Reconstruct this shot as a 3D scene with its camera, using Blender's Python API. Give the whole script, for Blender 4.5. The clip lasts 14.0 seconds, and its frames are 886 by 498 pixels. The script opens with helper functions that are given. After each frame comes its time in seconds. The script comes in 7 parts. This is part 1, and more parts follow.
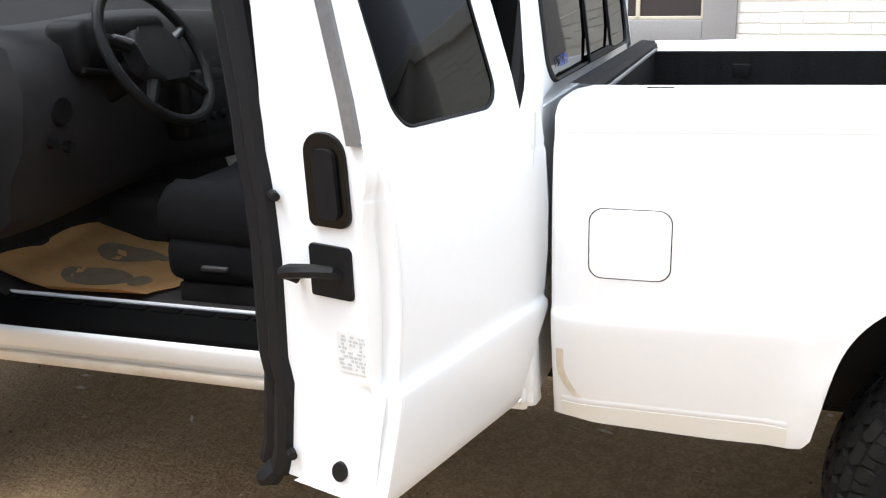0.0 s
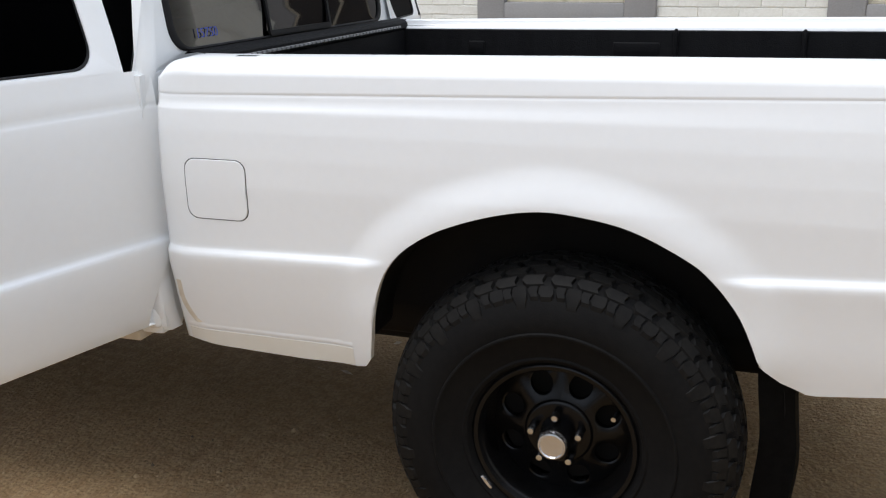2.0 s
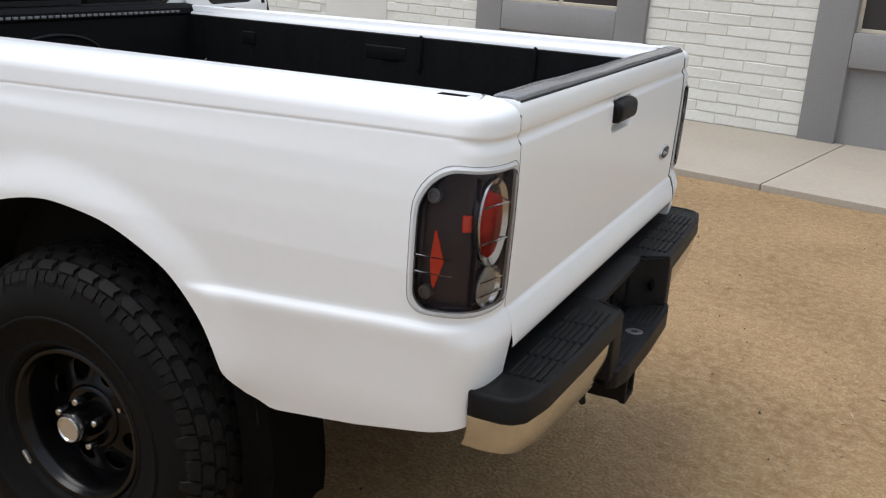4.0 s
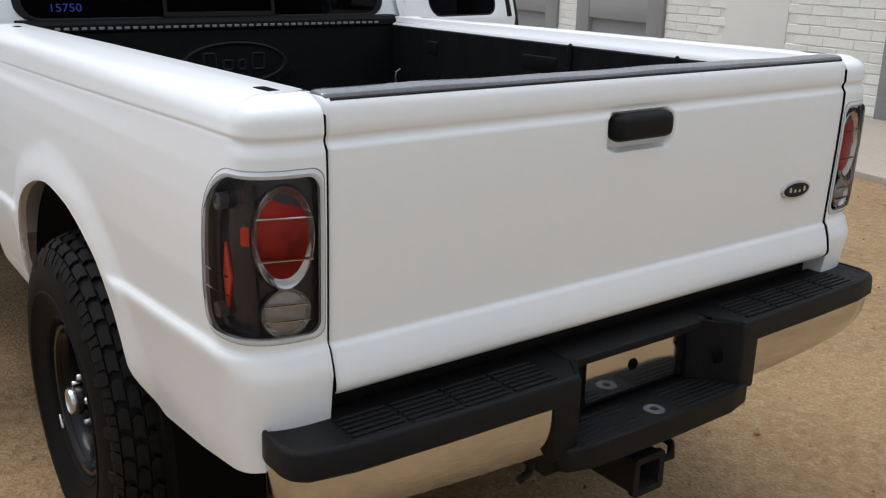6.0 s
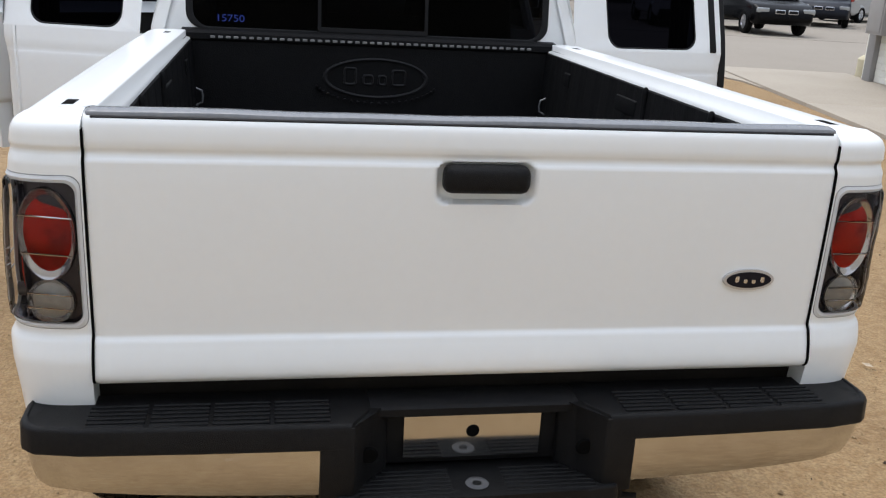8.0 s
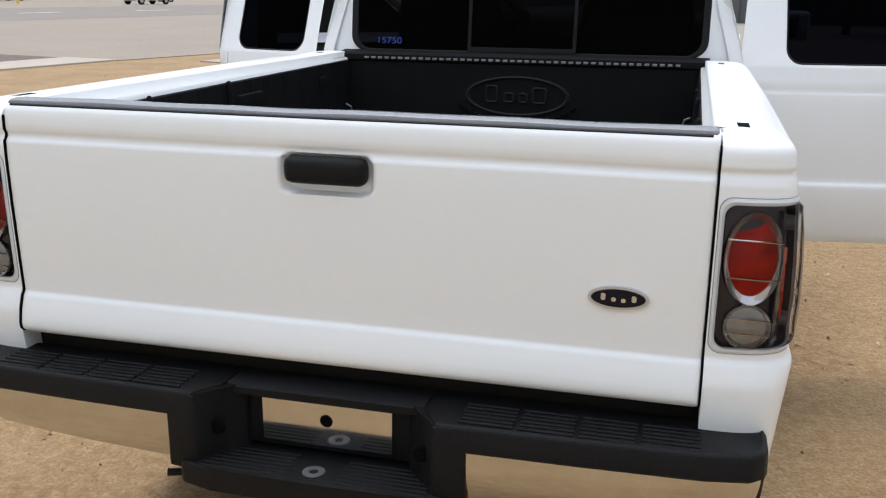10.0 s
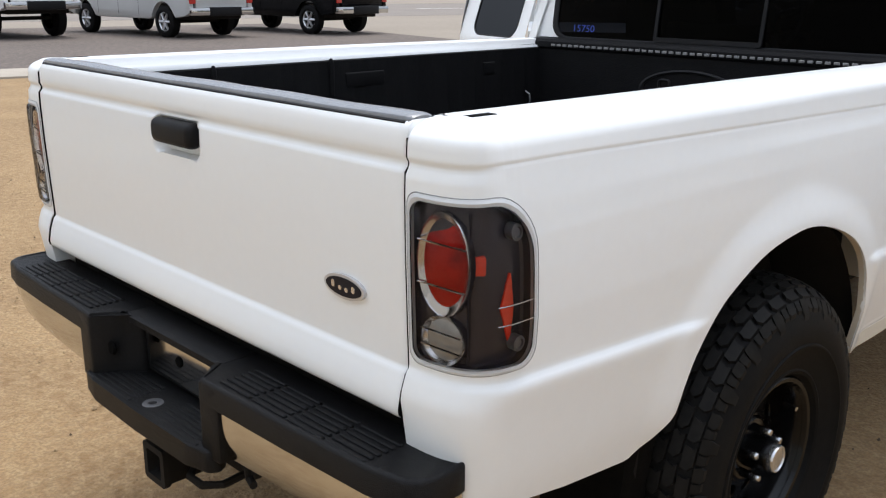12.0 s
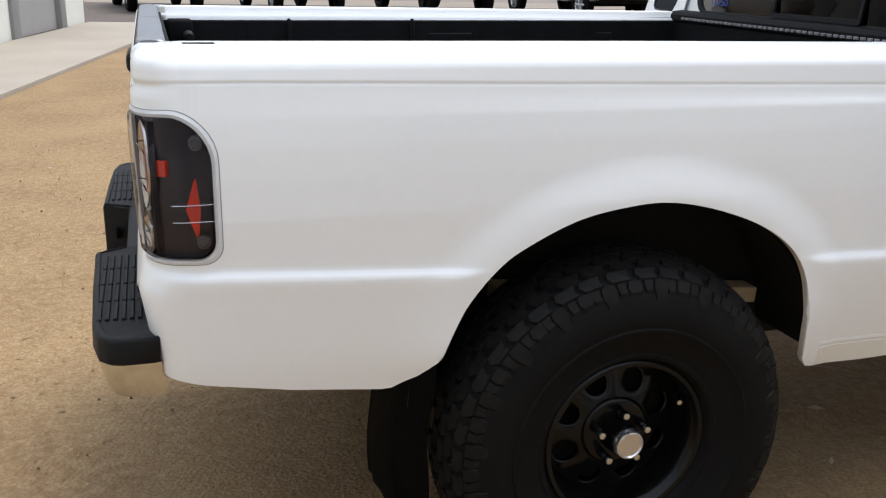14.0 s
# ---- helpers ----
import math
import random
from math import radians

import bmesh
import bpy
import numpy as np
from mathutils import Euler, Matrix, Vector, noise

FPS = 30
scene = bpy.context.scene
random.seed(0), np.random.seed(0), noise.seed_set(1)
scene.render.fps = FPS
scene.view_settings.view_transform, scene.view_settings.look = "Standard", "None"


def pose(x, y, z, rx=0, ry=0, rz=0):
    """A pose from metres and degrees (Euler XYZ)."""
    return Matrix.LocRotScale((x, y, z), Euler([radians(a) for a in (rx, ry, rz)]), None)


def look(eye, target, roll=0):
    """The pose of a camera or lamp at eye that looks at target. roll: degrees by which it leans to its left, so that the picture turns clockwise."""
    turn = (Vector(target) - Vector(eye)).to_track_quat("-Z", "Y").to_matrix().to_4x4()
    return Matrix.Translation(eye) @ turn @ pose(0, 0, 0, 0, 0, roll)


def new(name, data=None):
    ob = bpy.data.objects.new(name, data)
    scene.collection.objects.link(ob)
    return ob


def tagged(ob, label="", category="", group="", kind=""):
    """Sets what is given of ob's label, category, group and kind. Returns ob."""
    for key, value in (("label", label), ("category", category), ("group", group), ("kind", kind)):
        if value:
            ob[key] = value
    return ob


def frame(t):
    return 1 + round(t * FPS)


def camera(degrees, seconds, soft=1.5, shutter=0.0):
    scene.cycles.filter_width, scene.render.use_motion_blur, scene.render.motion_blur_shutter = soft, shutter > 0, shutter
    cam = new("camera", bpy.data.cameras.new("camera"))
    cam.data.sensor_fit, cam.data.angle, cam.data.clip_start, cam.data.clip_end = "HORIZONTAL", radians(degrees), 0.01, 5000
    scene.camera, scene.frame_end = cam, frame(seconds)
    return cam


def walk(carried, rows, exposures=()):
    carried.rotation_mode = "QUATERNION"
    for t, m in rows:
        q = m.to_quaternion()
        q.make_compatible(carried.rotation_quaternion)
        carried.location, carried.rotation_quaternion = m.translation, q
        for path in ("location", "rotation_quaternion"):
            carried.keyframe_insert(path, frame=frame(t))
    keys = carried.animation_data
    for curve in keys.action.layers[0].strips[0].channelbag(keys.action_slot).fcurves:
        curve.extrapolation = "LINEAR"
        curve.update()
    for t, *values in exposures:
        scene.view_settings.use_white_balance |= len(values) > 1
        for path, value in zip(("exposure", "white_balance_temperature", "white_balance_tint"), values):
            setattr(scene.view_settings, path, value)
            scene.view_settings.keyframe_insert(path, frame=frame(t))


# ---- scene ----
cam = camera(50.9, 14.0, 1.2)
PATH = [
    (0, (-2.665, 1.582, 1.46), (-0.838, 2.18, 0.906), -1.5),
    (0.5, (-2.685, 1.345, 1.447), (-0.86, 1.918, 0.864), -1.7),
    (1, (-2.693, 1.102, 1.448), (-0.872, 1.686, 0.863), -1.8),
    (1.5, (-2.689, 0.846, 1.437), (-0.865, 1.469, 0.902), -2.0),
    (2, (-2.691, 0.573, 1.444), (-0.887, 1.206, 0.856), -1.0),
    (2.5, (-2.622, 0.244, 1.429), (-0.829, 0.905, 0.838), 0.7),
    (3, (-2.523, -0.034, 1.46), (-0.724, 0.617, 0.875), 2.4),
    (3.5, (-2.404, -0.344, 1.471), (-0.614, 0.349, 0.908), 2.4),
    (3.7, (-2.339, -0.443, 1.493), (-0.566, 0.281, 0.915), 2.8),
    (5.8, (-1.418, -1.144, 1.475), (-0.225, 0.335, 0.853), 1.7),
    (6, (-1.355, -1.206, 1.445), (-0.221, 0.332, 0.855), 1.2),
    (6.5, (-1.139, -1.365, 1.483), (-0.237, 0.297, 0.83), 2.5),
    (7, (-0.911, -1.479, 1.514), (-0.188, 0.271, 0.87), 2.9),
    (7.5, (-0.663, -1.535, 1.521), (-0.111, 0.288, 0.908), 3.2),
    (8, (-0.383, -1.584, 1.52), (-0.016, 0.292, 0.93), 3.3),
    (8.5, (-0.102, -1.629, 1.52), (0.064, 0.279, 0.945), 2.6),
    (8.7, (0.001, -1.629, 1.51), (0.092, 0.288, 0.946), 2.4),
    (10.8, (1.074, -1.346, 1.47), (0.15, 0.35, 0.951), -0.7),
    (11, (1.198, -1.262, 1.476), (0.164, 0.365, 0.943), -1.0),
    (11.5, (1.456, -1.095, 1.474), (0.238, 0.393, 0.925), -0.1),
    (12, (1.698, -0.905, 1.446), (0.319, 0.434, 0.894), 0.4),
    (12.5, (1.931, -0.709, 1.456), (0.414, 0.461, 0.88), 0.7),
    (13, (2.119, -0.484, 1.43), (0.487, 0.518, 0.852), 0.9),
    (13.5, (2.284, -0.261, 1.424), (0.559, 0.557, 0.828), 1.7),
    (14, (2.456, 0.037, 1.395), (0.631, 0.609, 0.808), 1.1),
]
walk(cam, [(t, look(eye, target, roll)) for t, eye, target, roll in PATH],
     [(0.0, 1.22), (0.3, 0.96), (0.7, 0.64), (1.2, 0.47), (2.0, 0.34), (3.0, 0.27), (3.5, 0.20), (6.0, 0.02), (6.5, 0.02), (7.0, 0.16), (7.5, 0.23), (8.0, 0.26), (8.5, 0.23), (9.0, 0.30), (12.0, 0.47), (13.0, 0.48), (14.0, 0.44)])

# ---- world and light ----
world = bpy.data.worlds.new("world")
scene.world = world
world.use_nodes = True
wt = world.node_tree
sky = wt.nodes.new("ShaderNodeTexSky")
sky.sky_type = "NISHITA"
sky.sun_disc = False
sky.sun_elevation = radians(69)
sky.sun_rotation = radians(-26)
sky.air_density = 1.0
sky.dust_density = 4.0
sky.ozone_density = 1.0
veil = wt.nodes.new("ShaderNodeMixRGB")          # thin overcast evens the sky's colour
veil.inputs[0].default_value = 0.75
veil.inputs[2].default_value = (8.75, 9.65, 11.3, 1)
wt.links.new(sky.outputs[0], veil.inputs[1])
# an overcast sky is about three times as bright overhead as at the horizon
tc = wt.nodes.new("ShaderNodeTexCoord")
sep = wt.nodes.new("ShaderNodeSeparateXYZ")
wt.links.new(tc.outputs["Generated"], sep.inputs[0])
rise = wt.nodes.new("ShaderNodeMapRange")
rise.inputs[3].default_value = 0.35
rise.inputs[4].default_value = 1.33
wt.links.new(sep.outputs[2], rise.inputs[0])
dome = wt.nodes.new("ShaderNodeMixRGB")
dome.blend_type = "MULTIPLY"
dome.inputs[0].default_value = 1.0
wt.links.new(veil.outputs[0], dome.inputs[1])
wt.links.new(rise.outputs[0], dome.inputs[2])
bg = wt.nodes["Background"]
wt.links.new(dome.outputs[0], bg.inputs[0])
bg.inputs[1].default_value = 0.120
sun_data = bpy.data.lights.new("sun", "SUN")
sun_data.energy = 1.75
sun_data.angle = radians(36)
sun_data.color = (1.0, 0.99, 0.985)
sun = new("sun", sun_data)
sun.matrix_world = look((-1.6, 3.3, 9.6), (0, 0, 0))

# ---- materials ----


def mat(name, base, rough=0.5, metal=0.0, coat=0.0, spec=0.5, n1=None, n2=None, bump=0.0, bscale=80.0, rvar=0.0, emit=None, n3=None):
    """Principled with two scales of colour variation: n1, n2 = (scale, colour, amount, contrast)."""
    m = bpy.data.materials.new(name)
    m.use_nodes = True
    t = m.node_tree
    p = t.nodes["Principled BSDF"]
    p.inputs["Base Color"].default_value = (*base, 1)
    p.inputs["Roughness"].default_value = rough
    p.inputs["Metallic"].default_value = metal
    p.inputs["Coat Weight"].default_value = coat
    p.inputs["Coat Roughness"].default_value = 0.10
    p.inputs["Specular IOR Level"].default_value = spec
    co = t.nodes.new("ShaderNodeTexCoord")
    src = None
    for n in (n1, n2, n3):
        if not n:
            continue
        sc, col, amt, con = n
        no = t.nodes.new("ShaderNodeTexNoise")
        no.inputs["Scale"].default_value = sc
        no.inputs["Detail"].default_value = 6
        t.links.new(co.outputs["Object"], no.inputs["Vector"])
        ra = t.nodes.new("ShaderNodeMapRange")
        ra.inputs[1].default_value = 0.5 - con
        ra.inputs[2].default_value = 0.5 + con
        ra.inputs[4].default_value = amt
        t.links.new(no.outputs[0], ra.inputs[0])
        mx = t.nodes.new("ShaderNodeMixRGB")
        t.links.new(ra.outputs[0], mx.inputs[0])
        if src:
            t.links.new(src, mx.inputs[1])
        else:
            mx.inputs[1].default_value = (*base, 1)
        mx.inputs[2].default_value = (*col, 1)
        src = mx.outputs[0]
    if src:
        t.links.new(src, p.inputs["Base Color"])
    if bump or rvar:
        nb = t.nodes.new("ShaderNodeTexNoise")
        nb.inputs["Scale"].default_value = bscale
        nb.inputs["Detail"].default_value = 5
        t.links.new(co.outputs["Object"], nb.inputs["Vector"])
        if bump:
            b = t.nodes.new("ShaderNodeBump")
            b.inputs["Strength"].default_value = bump
            b.inputs["Distance"].default_value = 0.01
            t.links.new(nb.outputs[0], b.inputs["Height"])
            t.links.new(b.outputs[0], p.inputs["Normal"])
        if rvar:
            r = t.nodes.new("ShaderNodeMapRange")
            r.inputs[3].default_value = rough - rvar
            r.inputs[4].default_value = rough + rvar
            t.links.new(nb.outputs[0], r.inputs[0])
            t.links.new(r.outputs[0], p.inputs["Roughness"])
    if emit:
        p.inputs["Emission Color"].default_value = (*emit[0], 1)
        p.inputs["Emission Strength"].default_value = emit[1]
    return m


def glass(name, tint, clear, rough=0.02, shine=1.0):
    """A tinted pane: part see-through, part mirror-like gloss."""
    m = bpy.data.materials.new(name)
    m.use_nodes = True
    t = m.node_tree
    t.nodes.remove(t.nodes["Principled BSDF"])
    tr = t.nodes.new("ShaderNodeBsdfTransparent")
    tr.inputs[0].default_value = (*tint, 1)
    gl = t.nodes.new("ShaderNodeBsdfGlossy")
    gl.inputs["Roughness"].default_value = rough
    gl.inputs[0].default_value = (shine, shine, shine, 1)
    mx = t.nodes.new("ShaderNodeMixShader")
    fr = t.nodes.new("ShaderNodeFresnel")
    fr.inputs[0].default_value = clear
    t.links.new(fr.outputs[0], mx.inputs[0])
    t.links.new(tr.outputs[0], mx.inputs[1])
    t.links.new(gl.outputs[0], mx.inputs[2])
    t.links.new(mx.outputs[0], t.nodes["Material Output"].inputs[0])
    return m


M = {}
M["paint"] = mat("white_paint", (0.817, 0.834, 0.835), 0.42, coat=0.45, n1=(1.7, (0.797, 0.812, 0.811), 0.5, 0.25), n2=(45, (0.762, 0.776, 0.772), 0.2, 0.2))
M["rocker"] = mat("dusty_rocker_paint", (0.70, 0.66, 0.58), 0.5, coat=0.2, n1=(9, (0.45, 0.36, 0.24), 0.6, 0.25))
M["rust"] = mat("road_grime", (0.70, 0.65, 0.54), 0.7, n1=(30, (0.5, 0.42, 0.30), 0.6, 0.2))
M["dustedge"] = mat("dust_yellowed_paint", (0.77, 0.765, 0.71), 0.5, coat=0.2, n1=(6, (0.68, 0.64, 0.54), 0.5, 0.2), n2=(60, (0.72, 0.70, 0.63), 0.3, 0.2))
M["bezel"] = mat("pale_grey_bezel", (0.62, 0.635, 0.65), 0.4, coat=0.3, n1=(20, (0.55, 0.56, 0.57), 0.4, 0.2))
M["liner"] = mat("black_bedliner", (0.006, 0.006, 0.0065), 0.6, spec=0.08, n1=(9, (0.009, 0.009, 0.010), 0.7, 0.3), n2=(70, (0.011, 0.011, 0.011), 0.3, 0.12), bump=0.25, bscale=220)
# liner black lightened, painting in the light on raised edges
M["liner_raised"] = mat("lit_liner_edge", (0.010, 0.010, 0.011), 0.5, spec=0.2, n1=(60, (0.016, 0.016, 0.016), 0.5, 0.2))
M["plastic"] = mat("black_plastic", (0.006, 0.006, 0.0065), 0.45, spec=0.14, n1=(12, (0.010, 0.010, 0.011), 0.6, 0.3), n2=(140, (0.020, 0.019, 0.018), 0.25, 0.15), bump=0.3, bscale=500)
M["greycap"] = mat("weathered_grey_plastic", (0.13, 0.133, 0.14), 0.24, spec=0.7, coat=0.3, n1=(9, (0.19, 0.192, 0.198), 0.6, 0.25), n2=(90, (0.06, 0.06, 0.065), 0.3, 0.2), bump=0.06, bscale=300)
M["seal"] = mat("black_rubber_seal", (0.008, 0.008, 0.009), 0.6, spec=0.2, n1=(25, (0.014, 0.0135, 0.0135), 0.6, 0.25))
# near-black that puts shade into gaps and holes; also plain black trim
M["gap"] = mat("gap_shade_and_black_trim", (0.003, 0.003, 0.003), 0.9, spec=0.05)
M["rubber"] = mat("tyre_rubber", (0.0055, 0.0055, 0.0057), 0.6, spec=0.06, n1=(7, (0.009, 0.0088, 0.0085), 0.7, 0.25), n2=(60, (0.014, 0.013, 0.012), 0.22, 0.1), bump=0.08, bscale=200)
# dust tone, also lightened so the blocks look as if they catch light
M["tread"] = mat("dusty_lit_tread_rubber", (0.0055, 0.0054, 0.0054), 0.55, spec=0.10, n1=(9, (0.012, 0.0115, 0.0105), 0.6, 0.25), n2=(70, (0.021, 0.0195, 0.0175), 0.25, 0.1))
M["rimblack"] = mat("gloss_black_steel", (0.0025, 0.0025, 0.0028), 0.22, spec=0.22, coat=0.0, n1=(25, (0.0045, 0.0045, 0.0042), 0.5, 0.2))
M["chrome"] = mat("chrome", (0.60, 0.60, 0.60), 0.09, metal=1.0, n1=(20, (0.50, 0.485, 0.455), 0.6, 0.2), rvar=0.06, bscale=25)
M["slot"] = mat("pale_stud", (0.22, 0.22, 0.22), 0.6)
M["nut"] = mat("steel_lug_nut", (0.55, 0.55, 0.56), 0.25, metal=1.0)
M["lampback"] = mat("smoked_lamp_bowl", (0.036, 0.033, 0.042), 0.24, metal=0.4, n1=(20, (0.056, 0.051, 0.062), 0.5, 0.3))
M["boss"] = mat("grey_screw_boss", (0.10, 0.10, 0.105), 0.3, n1=(40, (0.05, 0.05, 0.052), 0.5, 0.2))
M["red"] = mat("red_lens", (0.17, 0.003, 0.003), 0.15, spec=0.2, coat=0.1, n1=(22, (0.42, 0.012, 0.006), 0.8, 0.12))
M["amber"] = mat("red_reflector", (0.62, 0.035, 0.015), 0.2, coat=0.5)
M["clearlens"] = mat("fluted_clear_lens", (0.36, 0.37, 0.36), 0.15, metal=0.3, coat=0.6, n1=(60, (0.2, 0.2, 0.2), 0.5, 0.2))
M["lens"] = glass("smoked_lamp_cover", (0.86, 0.85, 0.85), 1.22, 0.01, 0.6)
M["tint"] = glass("tinted_window", (0.014, 0.015, 0.018), 1.23, 0.03, 0.18)
M["doorglass"] = glass("tinted_door_glass", (0.006, 0.0065, 0.010), 1.2, 0.03, 0.055)
M["clear"] = glass("clear_window", (0.85, 0.88, 0.87), 1.5)
M["under"] = mat("undercarriage_black", (0.011, 0.0100, 0.0095), 0.85, spec=0.2, n1=(12, (0.018, 0.015, 0.012), 0.6, 0.2))
M["trimgrey"] = mat("grey_cabin_plastic", (0.025, 0.024, 0.025), 0.5, spec=0.3, n1=(8, (0.038, 0.036, 0.036), 0.5, 0.3), bump=0.2, bscale=400)
M["cloth"] = mat("charcoal_seat_cloth", (0.007, 0.0073, 0.0085), 0.95, spec=0.12, n1=(6, (0.011, 0.011, 0.0125), 0.5, 0.3), n2=(300, (0.005, 0.005, 0.0055), 0.5, 0.2), bump=0.5, bscale=600)
M["carpet"] = mat("dark_carpet", (0.03, 0.028, 0.028), 1.0, spec=0.2, n1=(200, (0.042, 0.039, 0.036), 0.5, 0.2), bump=0.6, bscale=500)
M["paper"] = mat("brown_paper_mat", (0.56, 0.31, 0.115), 0.85, n1=(9, (0.68, 0.42, 0.18), 0.7, 0.15), n2=(40, (0.45, 0.26, 0.11), 0.4, 0.2))
M["footprint"] = mat("printed_sole_mark", (0.075, 0.065, 0.042), 0.85, n1=(30, (0.2, 0.13, 0.06), 0.5, 0.2))
M["bluepen"] = mat("blue_paint_marker", (0.03, 0.07, 0.42), 0.6)
M["badge"] = mat("dark_badge_enamel", (0.006, 0.006, 0.012), 0.4, spec=0.2)
M["badgerim"] = mat("bright_badge_rim", (0.55, 0.55, 0.56), 0.28, metal=0.5)
M["silver"] = mat("bright_trim", (0.6, 0.6, 0.61), 0.2, metal=0.9)
M["brightring"] = mat("bright_lamp_ring", (0.66, 0.65, 0.64), 0.12, metal=0.9, n1=(25, (0.5, 0.48, 0.46), 0.5, 0.2))
M["label"] = mat("paper_label", (0.72, 0.73, 0.71), 0.6)
M["ink"] = mat("printed_ink", (0.50, 0.51, 0.51), 0.7)
M["seam"] = mat("grey_body_seam", (0.22, 0.225, 0.23), 0.7, n1=(30, (0.3, 0.3, 0.3), 0.5, 0.2))
M["wood"] = mat("pale_timber_offcut", (0.5, 0.37, 0.22), 0.8, n1=(18, (0.35, 0.24, 0.13), 0.6, 0.2))

# ---- mesh helpers ----


def part(name, bm, material, parent=None, label="", smooth=32, kind=""):
    me = bpy.data.meshes.new(name)
    bmesh.ops.recalc_face_normals(bm, faces=bm.faces)
    bm.to_mesh(me)
    bm.free()
    me.materials.append(material)
    if smooth:
        me.polygons.foreach_set("use_smooth", [True] * len(me.polygons))
        me.set_sharp_from_angle(angle=radians(smooth))
    ob = new(name, me)
    if parent:
        ob.parent = parent
    if label:
        ob["label"] = label
    if kind:
        ob["kind"] = kind
    return ob


def thing(name, label, category, group="", at=(0, 0, 0), rz=0, kind=""):
    ob = new(name)
    ob.matrix_world = pose(*at, 0, 0, rz)
    ob.empty_display_size = 0.1
    return tagged(ob, label, category, group, kind)


def box(bm, x0, x1, y0, y1, z0, z1, bev=0.0, seg=2, m=None):
    vs = [bm.verts.new((x, y, z)) for x in (x0, x1) for y in (y0, y1) for z in (z0, z1)]
    fs = [bm.faces.new([vs[i] for i in f]) for f in ((0, 1, 3, 2), (4, 6, 7, 5), (0, 4, 5, 1), (2, 3, 7, 6), (0, 2, 6, 4), (1, 5, 7, 3))]
    if bev:
        r = bmesh.ops.bevel(bm, geom=list({e for f in fs for e in f.edges}), offset=bev, segments=seg, profile=0.5, affect="EDGES")
        vs = list({v for f in r["faces"] for v in f.verts} | {v for v in vs if v.is_valid})
    if m is not None:
        bmesh.ops.transform(bm, matrix=m, verts=vs)
    return vs


def loft(bm, rings, closed=True, cap0=False, cap1=False):
    vv = [[bm.verts.new(p) for p in r] for r in rings]
    n = len(rings[0])
    for a, b in zip(vv, vv[1:]):
        for i in range(n if closed else n - 1):
            j = (i + 1) % n
            q = [a[i], a[j], b[j], b[i]]
            u = []
            for v in q:
                if all((v.co - w.co).length > 1e-6 for w in u):
                    u.append(v)
            if len(u) > 2:
                bm.faces.new(u)
    if cap0:
        bm.faces.new(vv[0])
    if cap1:
        bm.faces.new(list(reversed(vv[-1])))
    return vv


def lathe(bm, prof, seg=48, axis="x", c=(0, 0, 0), a0=0.0, a1=360.0):
    """prof: (along, radius) pairs, turned about the axis through c."""
    rings = []
    full = abs(a1 - a0) >= 360
    n = seg if full else seg + 1
    for h, r in prof:
        ring = []
        for i in range(n):
            a = radians(a0 + (a1 - a0) * i / seg)
            u, v = r * math.cos(a), r * math.sin(a)
            p = {"x": (h, u, v), "y": (u, h, v), "z": (u, v, h)}[axis]
            ring.append((p[0] + c[0], p[1] + c[1], p[2] + c[2]))
        rings.append(ring)
    return loft(bm, rings, closed=full)


def rod(bm, pts, r, seg=8, caps=True):
    """A round bar along a line of points."""
    pts = [Vector(p) for p in pts]
    rings = []
    up = Vector((0.13, 0.31, 0.94)).normalized()
    for i, p in enumerate(pts):
        d = (pts[min(i + 1, len(pts) - 1)] - pts[max(i - 1, 0)]).normalized()
        if abs(d.dot(up)) > 0.95:
            up = Vector((0.9, 0.3, 0.1)).normalized()
        a = d.cross(up).normalized()
        b = d.cross(a)
        rr = r[i] if isinstance(r, (list, tuple)) else r
        rings.append([p + a * (rr * math.cos(2 * math.pi * k / seg)) + b * (rr * math.sin(2 * math.pi * k / seg)) for k in range(seg)])
    loft(bm, rings, True, caps, caps)


def prism(bm, poly, a, b, axis="x", bev=0.0, seg=2):
    """A flat outline pulled along an axis from a to b. poly is in the other two coordinates, in order."""
    def p3(p, h):
        return {"x": (h, p[0], p[1]), "y": (p[0], h, p[1]), "z": (p[0], p[1], h)}[axis]
    v0 = [bm.verts.new(p3(p, a)) for p in poly]
    v1 = [bm.verts.new(p3(p, b)) for p in poly]
    fs = [bm.faces.new(v0), bm.faces.new(list(reversed(v1)))]
    n = len(poly)
    for i in range(n):
        fs.append(bm.faces.new((v0[i], v0[(i + 1) % n], v1[(i + 1) % n], v1[i])))
    if bev:
        bmesh.ops.bevel(bm, geom=list({e for f in fs for e in f.edges}), offset=bev, segments=seg, profile=0.5, affect="EDGES")


def rrect(x0, x1, y0, y1, r, n=6):
    """A rounded rectangle; r is one radius or four: x1y0, x1y1, x0y1, x0y0."""
    rs = r if isinstance(r, (list, tuple)) else (r,) * 4
    out = []
    for (cx, cy, a, rr) in ((x1 - rs[0], y0 + rs[0], -90, rs[0]), (x1 - rs[1], y1 - rs[1], 0, rs[1]), (x0 + rs[2], y1 - rs[2], 90, rs[2]), (x0 + rs[3], y0 + rs[3], 180, rs[3])):
        for k in range(n + 1):
            t = radians(a + 90 * k / n)
            out.append((cx + rr * math.cos(t), cy + rr * math.sin(t)))
    return out


def oval(cx, cy, rx, ry, n=40):
    return [(cx + rx * math.cos(2 * math.pi * k / n), cy + ry * math.sin(2 * math.pi * k / n)) for k in range(n)]


